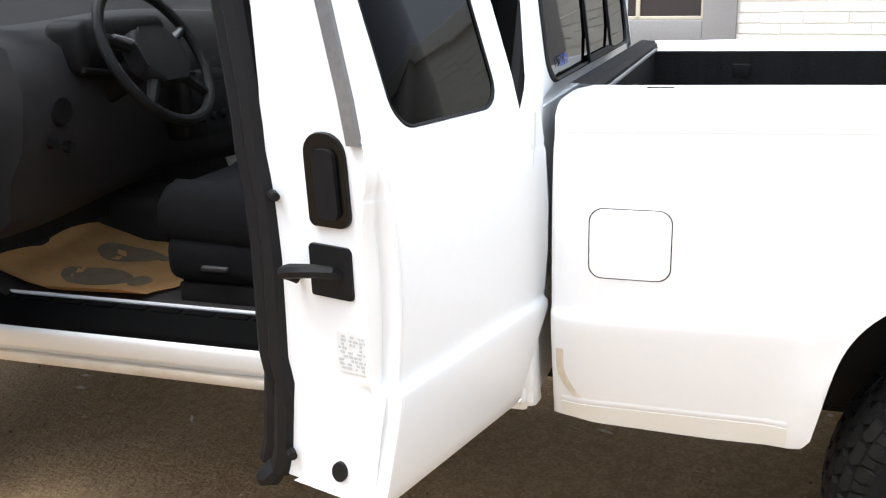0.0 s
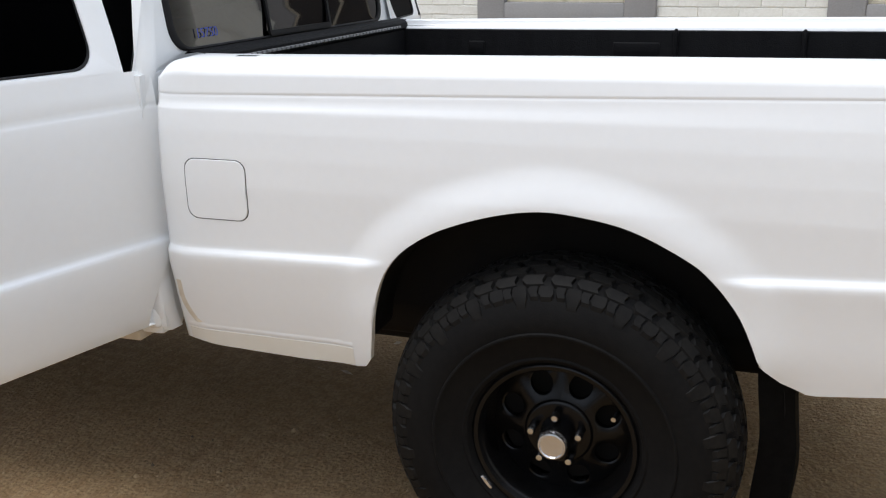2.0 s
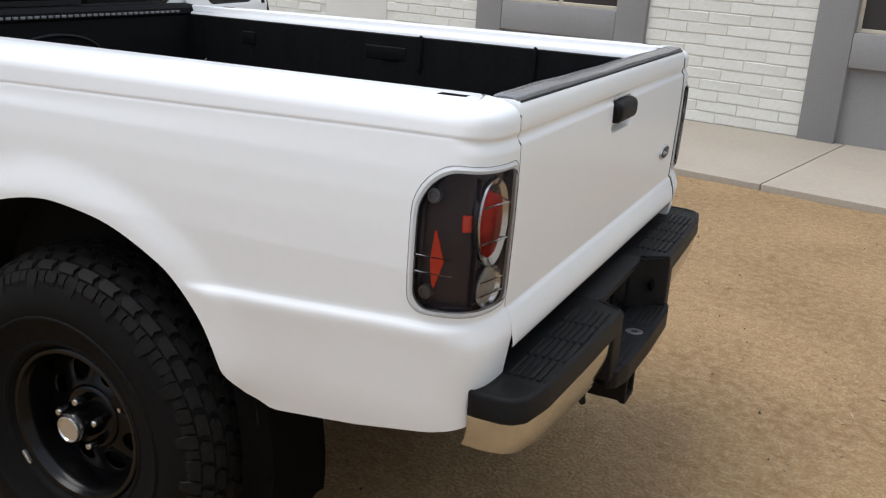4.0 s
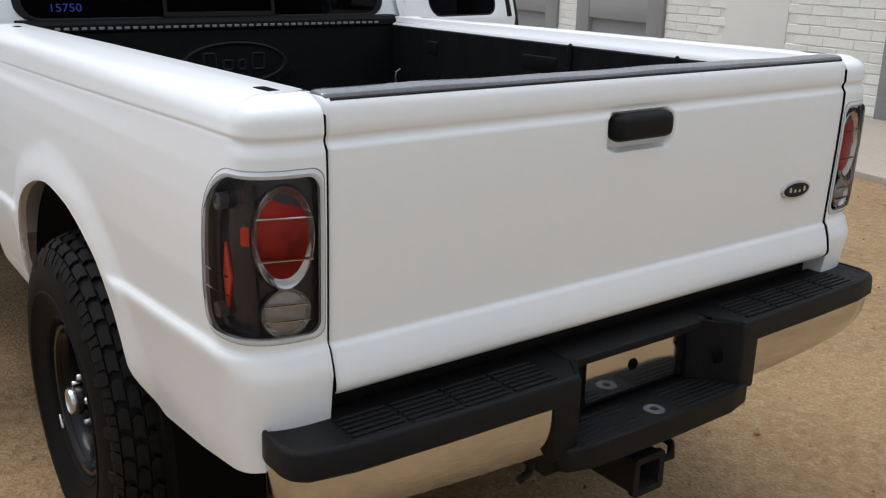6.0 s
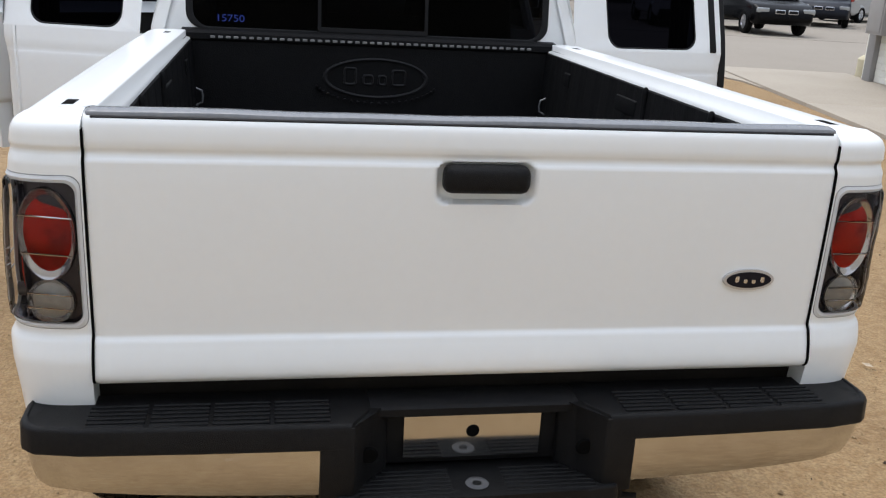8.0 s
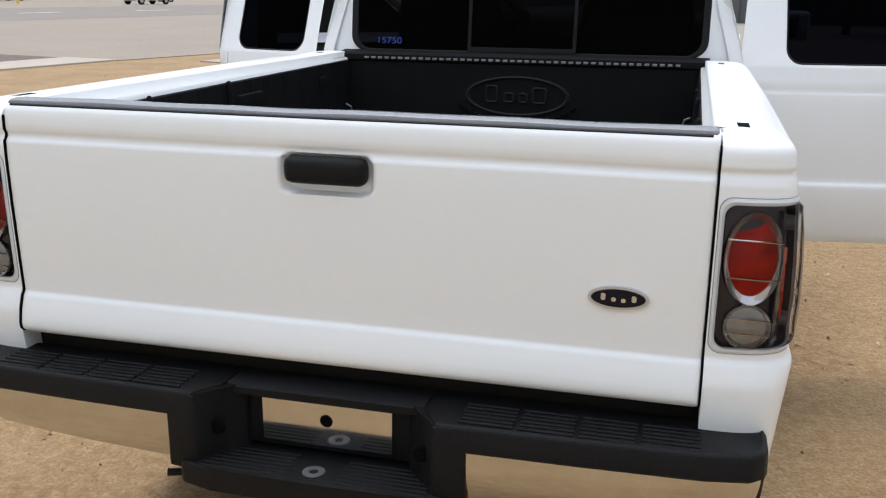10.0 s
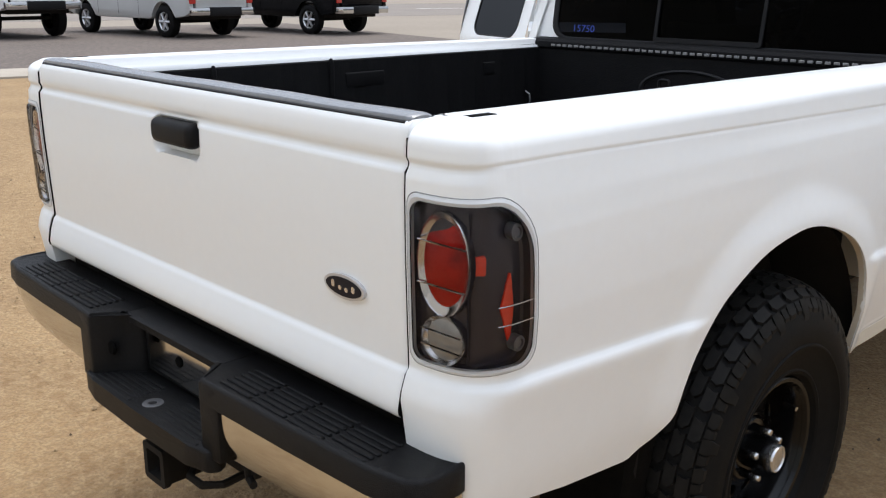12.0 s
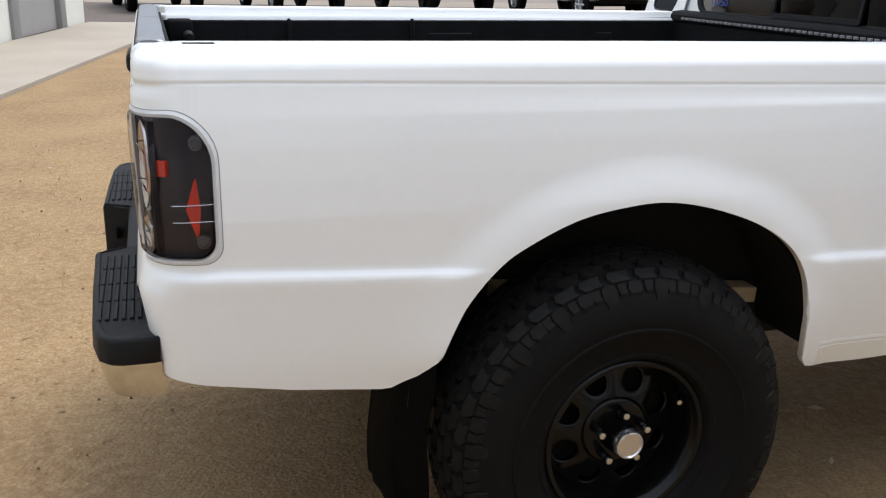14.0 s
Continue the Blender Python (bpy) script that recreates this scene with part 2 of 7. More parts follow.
def shrink(poly, f):
    cx = sum(p[0] for p in poly) / len(poly)
    cy = sum(p[1] for p in poly) / len(poly)
    return [(cx + (p[0] - cx) * f, cy + (p[1] - cy) * f) for p in poly]


def plate(bm, poly, fn, h0, h1, rings=4, edge=0.0):
    """A panel with a given outline laid on a surface: fn(u, v, height) -> place. It stands from height h0 to h1."""
    loops = [[fn(u, v, h0) for u, v in poly], [fn(u, v, h1 - edge) for u, v in poly]]
    for k in range(rings):
        f = 1 - (k + 0.12) / rings if k else (0.985 if edge else 1.0)
        loops.append([fn(u, v, h1) for u, v in shrink(poly, f)])
    vv = loft(bm, loops)
    bm.faces.new(vv[-1])


def band(bm, inner, outer, fn, h0, h1):
    """A ring between two outlines of equal count, with a rounded top."""
    mid = [((a[0] + b[0]) / 2, (a[1] + b[1]) / 2) for a, b in zip(inner, outer)]
    loft(bm, [[fn(u, v, h0) for u, v in outer], [fn(u, v, h0 + 0.7 * (h1 - h0)) for u, v in outer], [fn(u, v, h1) for u, v in mid],
              [fn(u, v, h0 + 0.7 * (h1 - h0)) for u, v in inner], [fn(u, v, h0) for u, v in inner]])

# ---- the pickup truck ----
truck = thing("pickup_truck", "white extended-cab pickup truck with open doors on dirt lot", "truck")

ARCH = [(0.0, 0.655), (0.08, 0.636), (0.25, 0.604), (0.40, 0.586), (0.445, 0.581), (0.50, 0.608), (0.545, 0.645), (0.573, 0.715), (0.600, 0.765), (0.648, 0.823), (0.70, 0.864),
        (0.816, 0.919), (0.935, 0.942), (1.02, 0.944), (1.121, 0.924), (1.227, 0.886), (1.30, 0.842), (1.345, 0.797), (1.373, 0.745), (1.391, 0.68), (1.403, 0.61), (1.414, 0.545),
        (1.430, 0.522), (1.455, 0.517), (1.60, 0.514), (1.85, 0.522), (1.90, 0.530)]


def eased(pts, n):
    """A smooth line through the points (Catmull-Rom)."""
    out = []
    q = [pts[0]] + list(pts) + [pts[-1]]
    for p0, p1, p2, p3 in zip(q, q[1:], q[2:], q[3:]):
        for k in range(n):
            t = k / n
            out.append(tuple(0.5 * (2 * b + (c - a) * t + (2 * a - 5 * b + 4 * c - d) * t * t + (3 * b - a - 3 * c + d) * t ** 3) for a, b, c, d in zip(p0, p1, p2, p3)))
    return out + [pts[-1]]


ARC = eased(ARCH[6:22], 5)
ARCH = ARCH[:6] + ARC + ARCH[22:]
LIP = ARCH[5:6 + len(ARC)]
AY, AZ = zip(*ARCH)


def bed_bottom(y):
    return float(np.interp(y, AY, AZ))


def arch_gap(y, z):
    best = 9.0
    for (a, b), (c, d) in zip(ARC, ARC[1:]):
        t = max(0.0, min(1.0, ((y - a) * (c - a) + (z - b) * (d - b)) / ((c - a) ** 2 + (d - b) ** 2)))
        best = min(best, math.hypot(y - a - t * (c - a), z - b - t * (d - b)))
    return best


# plan line of the bed's outer skin: from the tailgate round the corner and forward
plan = []
for k in range(25):
    a = radians(90 * k / 24)
    plan.append((0.688 + (0.848 - 0.688) * math.sin(a) ** 0.66, 0.136 - 0.152 * math.cos(a) ** 0.62))
plan += [(0.848 + 0.014 * (1 - (1 - k / 40) ** 2), 0.136 + (1.945 - 0.136) * k / 40) for k in range(1, 41)]
PL = np.array(plan)
PS = np.concatenate([[0], np.cumsum(np.hypot(*np.diff(PL, axis=0).T))])


def along(y):
    """Arc length at which the plan line reaches y on the flank."""
    return float(np.interp(y, PL[:, 1], PS))


def crease_low(y):
    return float(np.interp(y, [0, 0.15, 0.35, 0.6, 1.4, 1.9], [0.862, 0.857, 0.845, 0.832, 0.803, 0.790]))


def crease_top(y):
    return float(np.interp(y, [0, 0.2, 0.5, 1.0, 1.9], [1.193, 1.192, 1.186, 1.176, 1.160]))


def rail_drop(y):
    """How far the bed rail dips below its nominal top, falling towards the cab."""
    return float(np.interp(y, [0.1, 1.0, 1.8], [0.014, 0.019, 0.026]))


def skin_profile(y, z):
    """How far the skin stands in from its widest line, at height z."""
    zl = crease_low(y)
    zu = crease_top(y)
    zs = [0.50, 0.56, 0.66, zl - 0.05, zl - 0.022, zl - 0.009, zl - 0.001, zl + 0.003, 0.95, 1.02, 1.08, 1.13, zu - 0.022, zu - 0.0035, zu - 0.0005, zu + 0.0005, zu + 0.0035, 1.225, 1.243, 1.256, 1.263]
    os = [-0.062, -0.048, -0.026, -0.0105, -0.0065, -0.0075, -0.0155, -0.0172, -0.013, -0.015, -0.019, -0.025, -0.0318, -0.0348, -0.0362, -0.0362, -0.0352, -0.0405, -0.0505, -0.066, -0.087]
    o = float(np.interp(z, zs, os))
    if y < 0.10:
        k = max(0.0, min(1.0, (y + 0.016) / 0.10))
        k = k * k * (3 - 2 * k)
        o = o * k + (gate_offset(z, zl) - 0.016) * (1 - k)
    return o


def gate_offset(z, zl=0.858):
    """How far the tailgate's rear face stands out at height z."""
    zs = [0.5, 0.775, 0.783, 0.794, zl - 0.034, zl - 0.007, zl - 0.001, zl + 0.002, 0.95, 1.05, 1.14, 1.174, 1.183, 1.189, 1.197, 1.225, 1.240, 1.250, 1.263]
    os = [-0.02, 0.008, 0.0165, 0.0185, 0.0125, 0.0030, -0.0025, -0.0040, -0.001, 0.002, 0.003, 0.002, -0.0050, -0.0055, -0.0010, -0.0020, -0.0060, -0.016, -0.040]
    return float(np.interp(z, zs, os))


def skin(s, z, h=0.0, flare=True):
    """A place on the right-hand bed skin, h metres proud of it."""
    x = float(np.interp(s, PS, PL[:, 0]))
    y = float(np.interp(s, PS, PL[:, 1]))
    d = 0.004
    tx = float(np.interp(s + d, PS, PL[:, 0]) - np.interp(s - d, PS, PL[:, 0]))
    ty = float(np.interp(s + d, PS, PL[:, 1]) - np.interp(s - d, PS, PL[:, 1]))
    L = math.hypot(tx, ty) or 1
    nx, ny = ty / L, -tx / L
    o = skin_profile(y, z) + h
    if flare and y > 0.40 and z < 1.1:
        gap = arch_gap(y, z)
        g = max(0.0, 1 - gap / 0.10)
        o += 0.016 * g * g * (3 - 2 * g)
        # the crease fades out into the flare
        b = max(0.0, 1 - gap / 0.07)
        b = b * b * (3 - 2 * b)
        o += b * (float(np.interp(z, [0.50, 0.56, 0.66, 0.95, 1.02, 1.1], [-0.062, -0.048, -0.026, -0.013, -0.015, -0.021])) - skin_profile(y, z))
    if y > 1.86:
        o -= 0.02 * ((y - 1.86) / 0.085) ** 2
    return (x + nx * o, y + ny * o, z)




def dense(poly, step=0.012):
    """The same outline with its long edges cut up."""
    out = []
    for a, b in zip(poly, poly[1:] + poly[:1]):
        n = max(1, int(math.hypot(b[0] - a[0], b[1] - a[1]) / step))
        out += [(a[0] + (b[0] - a[0]) * k / n, a[1] + (b[1] - a[1]) * k / n) for k in range(n)]
    return out


LAMP = rrect(0.010, along(0.128), 0.8825, 1.140, (0.032, 0.085, 0.02, 0.02), 8)
LAMP = dense(LAMP)


def inside(poly, u, v):
    hit = False
    n = len(poly)
    for i in range(n):
        (x0, y0), (x1, y1) = poly[i], poly[(i + 1) % n]
        if (y0 > v) != (y1 > v) and u < (x1 - x0) * (v - y0) / (y1 - y0) + x0:
            hit = not hit
    return hit


def mirrored(fn, sx):
    return lambda *a: (lambda p: (sx * p[0], p[1], p[2]))(fn(*a))


def bed_side(sx):
    f = mirrored(skin, sx)
    ss = sorted(set([round(x, 4) for x in np.linspace(0.0, along(0.136), 84)] + [round(along(y), 4) for y in
                list(np.arange(0.15, 0.45, 0.02)) + list(np.arange(0.45, 1.36, 0.0125)) + list(np.arange(1.36, 1.46, 0.006)) + list(np.arange(1.47, 1.94, 0.03)) + [1.92, 1.935, 1.945]]))
    bm = bmesh.new()
    cols = []
    for s in ss:
        y = float(np.interp(s, PS, PL[:, 1]))
        zb = bed_bottom(max(y, 0))
        zl = crease_low(y)
        zu = crease_top(y)
        top_drop = 0.03 * max(0, (y - 1.89) / 0.055) ** 2
        rows = [0.50, 0.54, 0.58, 0.62, 0.66, 0.70, 0.74, zl - 0.05, zl - 0.035, zl - 0.026, zl - 0.018, zl - 0.012, zl - 0.006, zl - 0.001, zl + 0.004, zl + 0.012, zl + 0.02] + \
            [float(q) for q in np.linspace(zl + 0.024, zu - 0.03, 56)] + [zu - 0.022, zu - 0.012, zu - 0.0065, zu - 0.0035, zu - 0.0005, zu + 0.0005, zu + 0.0035, zu + 0.007, 1.205, 1.215, 1.225, 1.235, 1.243, 1.250, 1.256, 1.260, 1.263]
        col = []
        x0, y0, _ = f(s, zb)
        lip = f(s, zb, -0.018, True)
        col.append((lip[0], lip[1], zb + 0.004))
        for z in rows:
            p = f(s, max(z, zb))
            col.append((p[0], p[1], p[2] - top_drop * max(0.0, min(1.0, (z - 1.2) / 0.04))))
        # rail top, running in to the bed, and the lip down into it
        x, yy, _ = f(s, 1.263)
        xi = 0.676
        k = min(1.0, s / along(0.136))
        yt = yy if k >= 1 else yy * k + 0.09 * (1 - k)
        wk = 0.5 * min(1.0, max(0.0, (k - 0.1) / 0.8))
        col.append((sx * (abs(x) * (1 - wk) + xi * wk), (yy + yt) / 2, 1.266 - top_drop))
        col.append((sx * xi, yt, 1.266 - top_drop))
        col.append((sx * (xi - 0.004), yt, 1.262 - top_drop))
        col.append((sx * (xi - 0.004), yt, 1.238 - top_drop))
        col.append((sx * (xi - 0.018), yt, 1.232 - top_drop))
        col.append((sx * (xi - 0.018), yt, 1.205 - top_drop))
        dip = rail_drop(y)
        cols.append([bm.verts.new((p[0], p[1], p[2] - dip * max(0.0, min(1.0, (p[2] - zu - 0.006) / (1.262 - zu))))) for p in col])
    inner = shrink(LAMP, 0.99)
    for (sa, a), (sb, b) in zip(zip(ss, cols), zip(ss[1:], cols[1:])):
        for i in range(len(a) - 1):
            q = [a[i], b[i], b[i + 1], a[i + 1]]
            c = sum((v.co for v in q), Vector()) / 4
            if 1 <= i <= len(a) - 8 and inside(inner, (sa + sb) / 2, c.z):
                continue
            u = []
            for v in q:
                if all((v.co - w.co).length > 1e-5 for w in u):
                    u.append(v)
            if len(u) > 2:
                bm.faces.new(u)
    # the edge towards the tailgate and the cab turn inward
    for col, dx, dy in ((cols[0], 0.0, 0.05), (cols[-1], -0.05 * sx, 0.0)):
        prev = None
        for v in col[1:-6]:
            w = bm.verts.new((v.co.x + dx, v.co.y + dy, v.co.z))
            if prev and (prev[0].co - v.co).length > 1e-5:
                bm.faces.new((prev[0], v, w, prev[1]))
            prev = (v, w)
    bmesh.ops.remove_doubles(bm, verts=bm.verts, dist=1e-5)
    side = part("bed_side", bm, M["paint"], truck, "white painted bed side with flared wheel arch", smooth=80)
    b2 = bmesh.new()
    loft(b2, [[f(along(y), z + 0.001, h) for h in (0.0005, -0.004, -0.012, -0.019)] for y, z in LIP], closed=False)
    part("arch_lip", b2, M["rocker"], side, "dusty inner lip of the wheel arch", smooth=60)
    # stake pockets in the rail top
    for y in (0.119, 1.745):
        b2 = bmesh.new()
        box(b2, sx * 0.722 - 0.011, sx * 0.722 + 0.011, y - 0.029, y + 0.029, 1.2615 - rail_drop(y), 1.2668 - rail_drop(y), 0.002)
        part("stake_pocket", b2, M["gap"], side, "dark stake pocket hole in rail")
    if sx < 0:
        fd = dense(rrect(along(1.701), along(1.866), 0.868, 1.015, 0.028, 6))
        b3 = bmesh.new()
        band(b3, shrink(fd, 0.976), shrink(fd, 1.006), f, -0.003, 0.0010)
        part("fuel_door_gap", b3, M["seal"], side, "dark shut line round fuel door")
        b3 = bmesh.new()
        plate(b3, shrink(fd, 0.977), f, -0.002, 0.0020, 4, 0.001)
        fdo = part("fuel_door", b3, M["paint"], side, "white square fuel filler door")
        b3 = bmesh.new()
        plate(b3, rrect(along(1.703), along(1.712), 0.93, 0.952, 0.004, 3), f, 0.0, 0.0045, 2, 0.002)
        part("finger_notch", b3, M["paint"], fdo)
    # step line low on the front of the panel
    b3 = bmesh.new()
    loft(b3, [[f(along(y), z, h) for z, h in ((0.566, -0.002), (0.570, 0.0004), (0.574, 0.0012), (0.580, 0.0006), (0.590, -0.002))] for y in np.linspace(1.46, 1.925, 20)], closed=False)
    part("sill_crease", b3, M["paint"], side)
    b3 = bmesh.new()
    loft(b3, [[f(along(y), z, h) for z, h in ((bed_bottom(y) + 0.002, 0.0008), (0.545, 0.0010), (0.566, 0.0008), (0.5665, -0.002))] for y in np.linspace(1.46, 1.925, 20)], closed=False)
    part("dusty_edge", b3, M["dustedge"], side, "dust-yellowed lower edge of the panel")
    b3 = bmesh.new()
    loft(b3, [[f(along(1.935 - 0.10 * max(0, (0.66 - z) / 0.12) ** 2 - w), z, 0.0016 - 0.004 * (w > 0.02)) for w in (0.0, 0.012, 0.024)] for z in np.linspace(0.585, 0.70, 10)], closed=False)
    part("grime_streak", b3, M["rust"], side, "brown grime streak along panel edge")
    return side


for SX in (-1, 1):
    bed_side(SX)

# ---- tail lamps ----


def tail_lamp(sx):
    f = mirrored(skin, sx)
    hold = new("tail_lamp")
    hold.parent = truck
    hold["label"] = "smoked tail lamp with round red and clear lenses"
    n = len(LAMP)
    bm = bmesh.new()
    band(bm, shrink(LAMP, 0.978), shrink(LAMP, 1.058), f, -0.005, 0.003)
    part("lamp_bezel", bm, M["bezel"], hold, "pale grey lamp surround")
    bm = bmesh.new()
    band(bm, shrink(LAMP, 1.057), shrink(LAMP, 1.071), f, -0.004, 0.0012)
    part("lamp_seam", bm, M["seam"], hold, "thin grey seam round lamp")
    bm = bmesh.new()
    sc0 = float(np.interp(0.757, PL[:22, 0], PS[:22]))

    def floor_h(u):
        return float(np.interp(u - sc0, [0.070, 0.096], [-0.0155, -0.023]))
    loops = [[f(u, v, 0.0) for u, v in shrink(LAMP, 0.985)], [f(u, v, floor_h(u) + 0.004) for u, v in shrink(LAMP, 0.975)]] + [[f(u, v, floor_h(u)) for u, v in shrink(LAMP, k)] for k in (0.95, 0.85, 0.75, 0.65, 0.55, 0.45, 0.35, 0.25, 0.15, 0.06)]
    vv = loft(bm, loops)
    bm.faces.new(vv[-1])
    part("lamp_housing", bm, M["lampback"], hold, "smoked grey lamp housing")
    bm = bmesh.new()
    loft(bm, [[f(sc0 + u, v, h) for u, h in ((0.050, -0.018), (0.0515, -0.005), (0.0535, -0.0035), (0.0555, -0.005), (0.059, -0.019))] for v in np.linspace(0.892, 1.126, 14)], closed=False)
    part("lamp_divider", bm, M["lampback"], hold, "smoked rib between lenses and side reflector")
    bm = bmesh.new()
    loops = [[f(u, v, 0.001) for u, v in shrink(LAMP, 0.975)]] + [[f(u, v, h) for u, v in shrink(LAMP, k)] for k, h in ((0.965, 0.005), (0.93, 0.008), (0.7, 0.009), (0.4, 0.009), (0.1, 0.009))]
    vv = loft(bm, loops)
    bm.faces.new(vv[-1])
    part("lamp_cover", bm, M["lens"], hold, "clear smoked lamp cover")
    # s on the corner for a given x
    def s_of(x):
        return float(np.interp(x, PL[:22, 0], PS[:22]))
    cx = 0.757
    lean = radians(8)
    mid = skin(s_of(cx), 1.0)

    def lf(u, v, h):
        d, q = u - s_of(cx), h - 0.009
        return (sx * (mid[0] + d * math.cos(lean) + q * math.sin(lean)), mid[1] + d * math.sin(lean) - q * math.cos(lean), v)

    for cz, rx, rz, m, nm, lab in ((1.043, 0.050, 0.083, M["red"], "stop_lens", "red oval stop lens"), (0.923, 0.041, 0.041, M["clearlens"], "reverse_lens", "clear round reversing lens")):
        s0 = s_of(cx)
        bm = bmesh.new()
        rings = []
        loft(bm, [[lf(u, v, h) for u, v in oval(s0, cz, rx * k, rz * k)] for k, h in ((1.012, -0.014), (1.006, -0.004), (0.996, -0.003))])
        part("lens_collar", bm, M["lampback"], hold, "smoked collar round lens")
        bm = bmesh.new()
        for k, h in ((0.998, -0.005), (0.99, -0.001), (0.97, 0.001), (0.945, -0.0005), (0.87, -0.003), (0.80, -0.006)):
            rings.append([lf(u, v, h) for u, v in oval(s0, cz, rx * k, rz * k)])
        loft(bm, rings)
        ring = part("lens_ring", bm, M["brightring"], hold, "bright lens ring")
        bm = bmesh.new()
        rings = [[lf(u, v, -0.006 + 0.004 * (1 - k * k)) for u, v in oval(s0, cz, rx * 0.81 * k, rz * 0.81 * k)] for k in (1.0, 0.9, 0.75, 0.55, 0.3, 0.08)]
        vv = loft(bm, rings)
        bm.faces.new(vv[-1])
        part(nm, bm, m, hold, lab)
        for dz in ((0.032, -0.034) if rz > 0.06 else (0.014, -0.012)):
            w = rx * math.sqrt(max(0, 1 - (dz / rz) ** 2)) * 0.97
            bm = bmesh.new()
            rod(bm, [lf(s0 + w * t, cz + dz - 0.002 * sx * t, 0.004) for t in np.linspace(-1, 1, 9)], 0.0016, 6)
            part("guard_wire", bm, M["chrome"], hold, "thin chrome guard wire")
    # side reflector and bulb holder seen from the flank
    y0 = 0.092
    bm = bmesh.new()
    poly = [(along(y0) - 0.020 * (1 - abs(t)) if k == 0 else along(y0) + 0.010 - 0.006 * abs(t), 0.972 + 0.054 * t) for k in (0, 1) for t in (np.linspace(-1, 1, 7) if k == 0 else np.linspace(1, -1, 7))]
    plate(bm, poly, f, -0.024, -0.0195, 3, 0.001)
    part("side_reflector", bm, M["amber"], hold, "red diamond side reflector")
    bm = bmesh.new()
    plate(bm, rrect(along(0.03) - 0.034, along(0.062) - 0.030, 1.031, 1.060, 0.004, 3), f, -0.026, -0.012, 2, 0.001)
    part("bulb_shade", bm, M["amber"], hold, "red bulb shade")
    bm = bmesh.new()
    plate(bm, rrect(along(0.030) - 0.0405, along(0.030) - 0.0335, 1.034, 1.058, 0.002, 3), f, -0.024, -0.010, 2, 0.002)
    part("bulb_end", bm, M["clearlens"], hold, "pale bulb end")
    for y, z in ((0.098, 1.091), (0.104, 0.915)):
        bm = bmesh.new()
        rings = [[f(u, v, h) for u, v in oval(along(y), z, r, r, 20)] for r, h in ((0.013, -0.022), (0.013, -0.006), (0.009, -0.005), (0.0075, -0.008), (0.003, -0.008))]
        vv = loft(bm, rings)
        bm.faces.new(vv[-1])
        part("lens_screw", bm, M["boss"], hold, "grey screw boss")
    for z in (0.985, 0.955):
        bm = bmesh.new()
        rod(bm, [f(along(y), z + 0.02 * (y - 0.1), 0.002) for y in np.linspace(0.050, 0.124, 8)], 0.0012, 6)
        part("guard_wire", bm, M["chrome"], hold, "thin chrome guard wire")
    return hold


for SX in (-1, 1):
    tail_lamp(SX)

# ---- tailgate ----
GATE_L = 0.858


def gate_skin(x, z, h=0.0):
    """Rear face of the tailgate; h metres proud of it, towards the rear."""
    return (x, -(gate_offset(z) + h), z)


gate_bm = bmesh.new()
gz = [0.775, 0.779, 0.783, 0.788, 0.794, 0.81, GATE_L - 0.034, GATE_L - 0.02, GATE_L - 0.011, GATE_L - 0.007, GATE_L - 0.004, GATE_L - 0.001, GATE_L + 0.002, GATE_L + 0.005, GATE_L + 0.01, 0.88, 0.92, 0.96, 1.0, 1.05, 1.09, 1.096, 1.101, 1.106, 1.111, 1.116, 1.122, 1.128, 1.134, 1.14, 1.15, 1.158, 1.165, 1.170, 1.174, 1.178, 1.183, 1.186, 1.189, 1.193, 1.197, 1.21, 1.225, 1.233, 1.24, 1.246, 1.25]
gx = [-0.6836, -0.681, -0.674] + [float(q) for q in np.linspace(-0.66, -0.12, 19)] + [float(q) for q in np.linspace(-0.11, 0.104, 40)] + [float(q) for q in np.linspace(0.115, 0.66, 19)] + [0.674, 0.681, 0.6836]
rows_ = []
for z in gz:
    r = []
    for x in gx:
        e = max(0, abs(x) - 0.673) / 0.0106
        p = gate_skin(x, z, -0.004 * e * e)
        # shallow hand recess round the latch
        u, v = (x + 0.001) / 0.091, (z - 1.144) / 0.038
        g = max(0.0, 1 - (u ** 6 + v ** 6))
        r.append((p[0], p[1] + 0.022 * min(1, g * 2.2), p[2]))
    rows_.append(r)
rows_.append([(x, 0.058, 1.25) for x in gx])
rows_.append([(x, 0.062, 1.20) for x in gx])
rows_.append([(x, 0.062, 0.785) for x in gx])
rows_.append([(x, 0.0, 0.775) for x in gx])
loft(gate_bm, rows_, closed=False)
for c in (0, len(gx) - 1):
    gate_bm.verts.ensure_lookup_table()
    vs = [gate_bm.verts[i * len(gx) + c] for i in range(len(rows_))]
    gate_bm.faces.new(vs)
bmesh.ops.remove_doubles(gate_bm, verts=gate_bm.verts, dist=1e-5)
gate = part("tailgate", gate_bm, M["paint"], truck, "white closed tailgate with moulded creases", smooth=75)
bm = bmesh.new()
box(bm, -0.081, 0.079, -0.020, 0.02, 1.127, 1.179, 0.017, 5)
part("gate_handle", bm, M["plastic"], gate, "black plastic tailgate handle")
bm = bmesh.new()
plate(bm, oval(0.536, 0.960, 0.0535, 0.0215, 44), gate_skin, -0.001, 0.006, 3, 0.003)
badge = part("badge", bm, M["badgerim"], gate, "small oval badge with bright rim")
bm = bmesh.new()
plate(bm, oval(0.536, 0.960, 0.047, 0.0165, 44), gate_skin, 0.004, 0.0072, 3, 0.001)
part("badge_field", bm, M["badge"], badge, "dark oval badge field")
bm = bmesh.new()
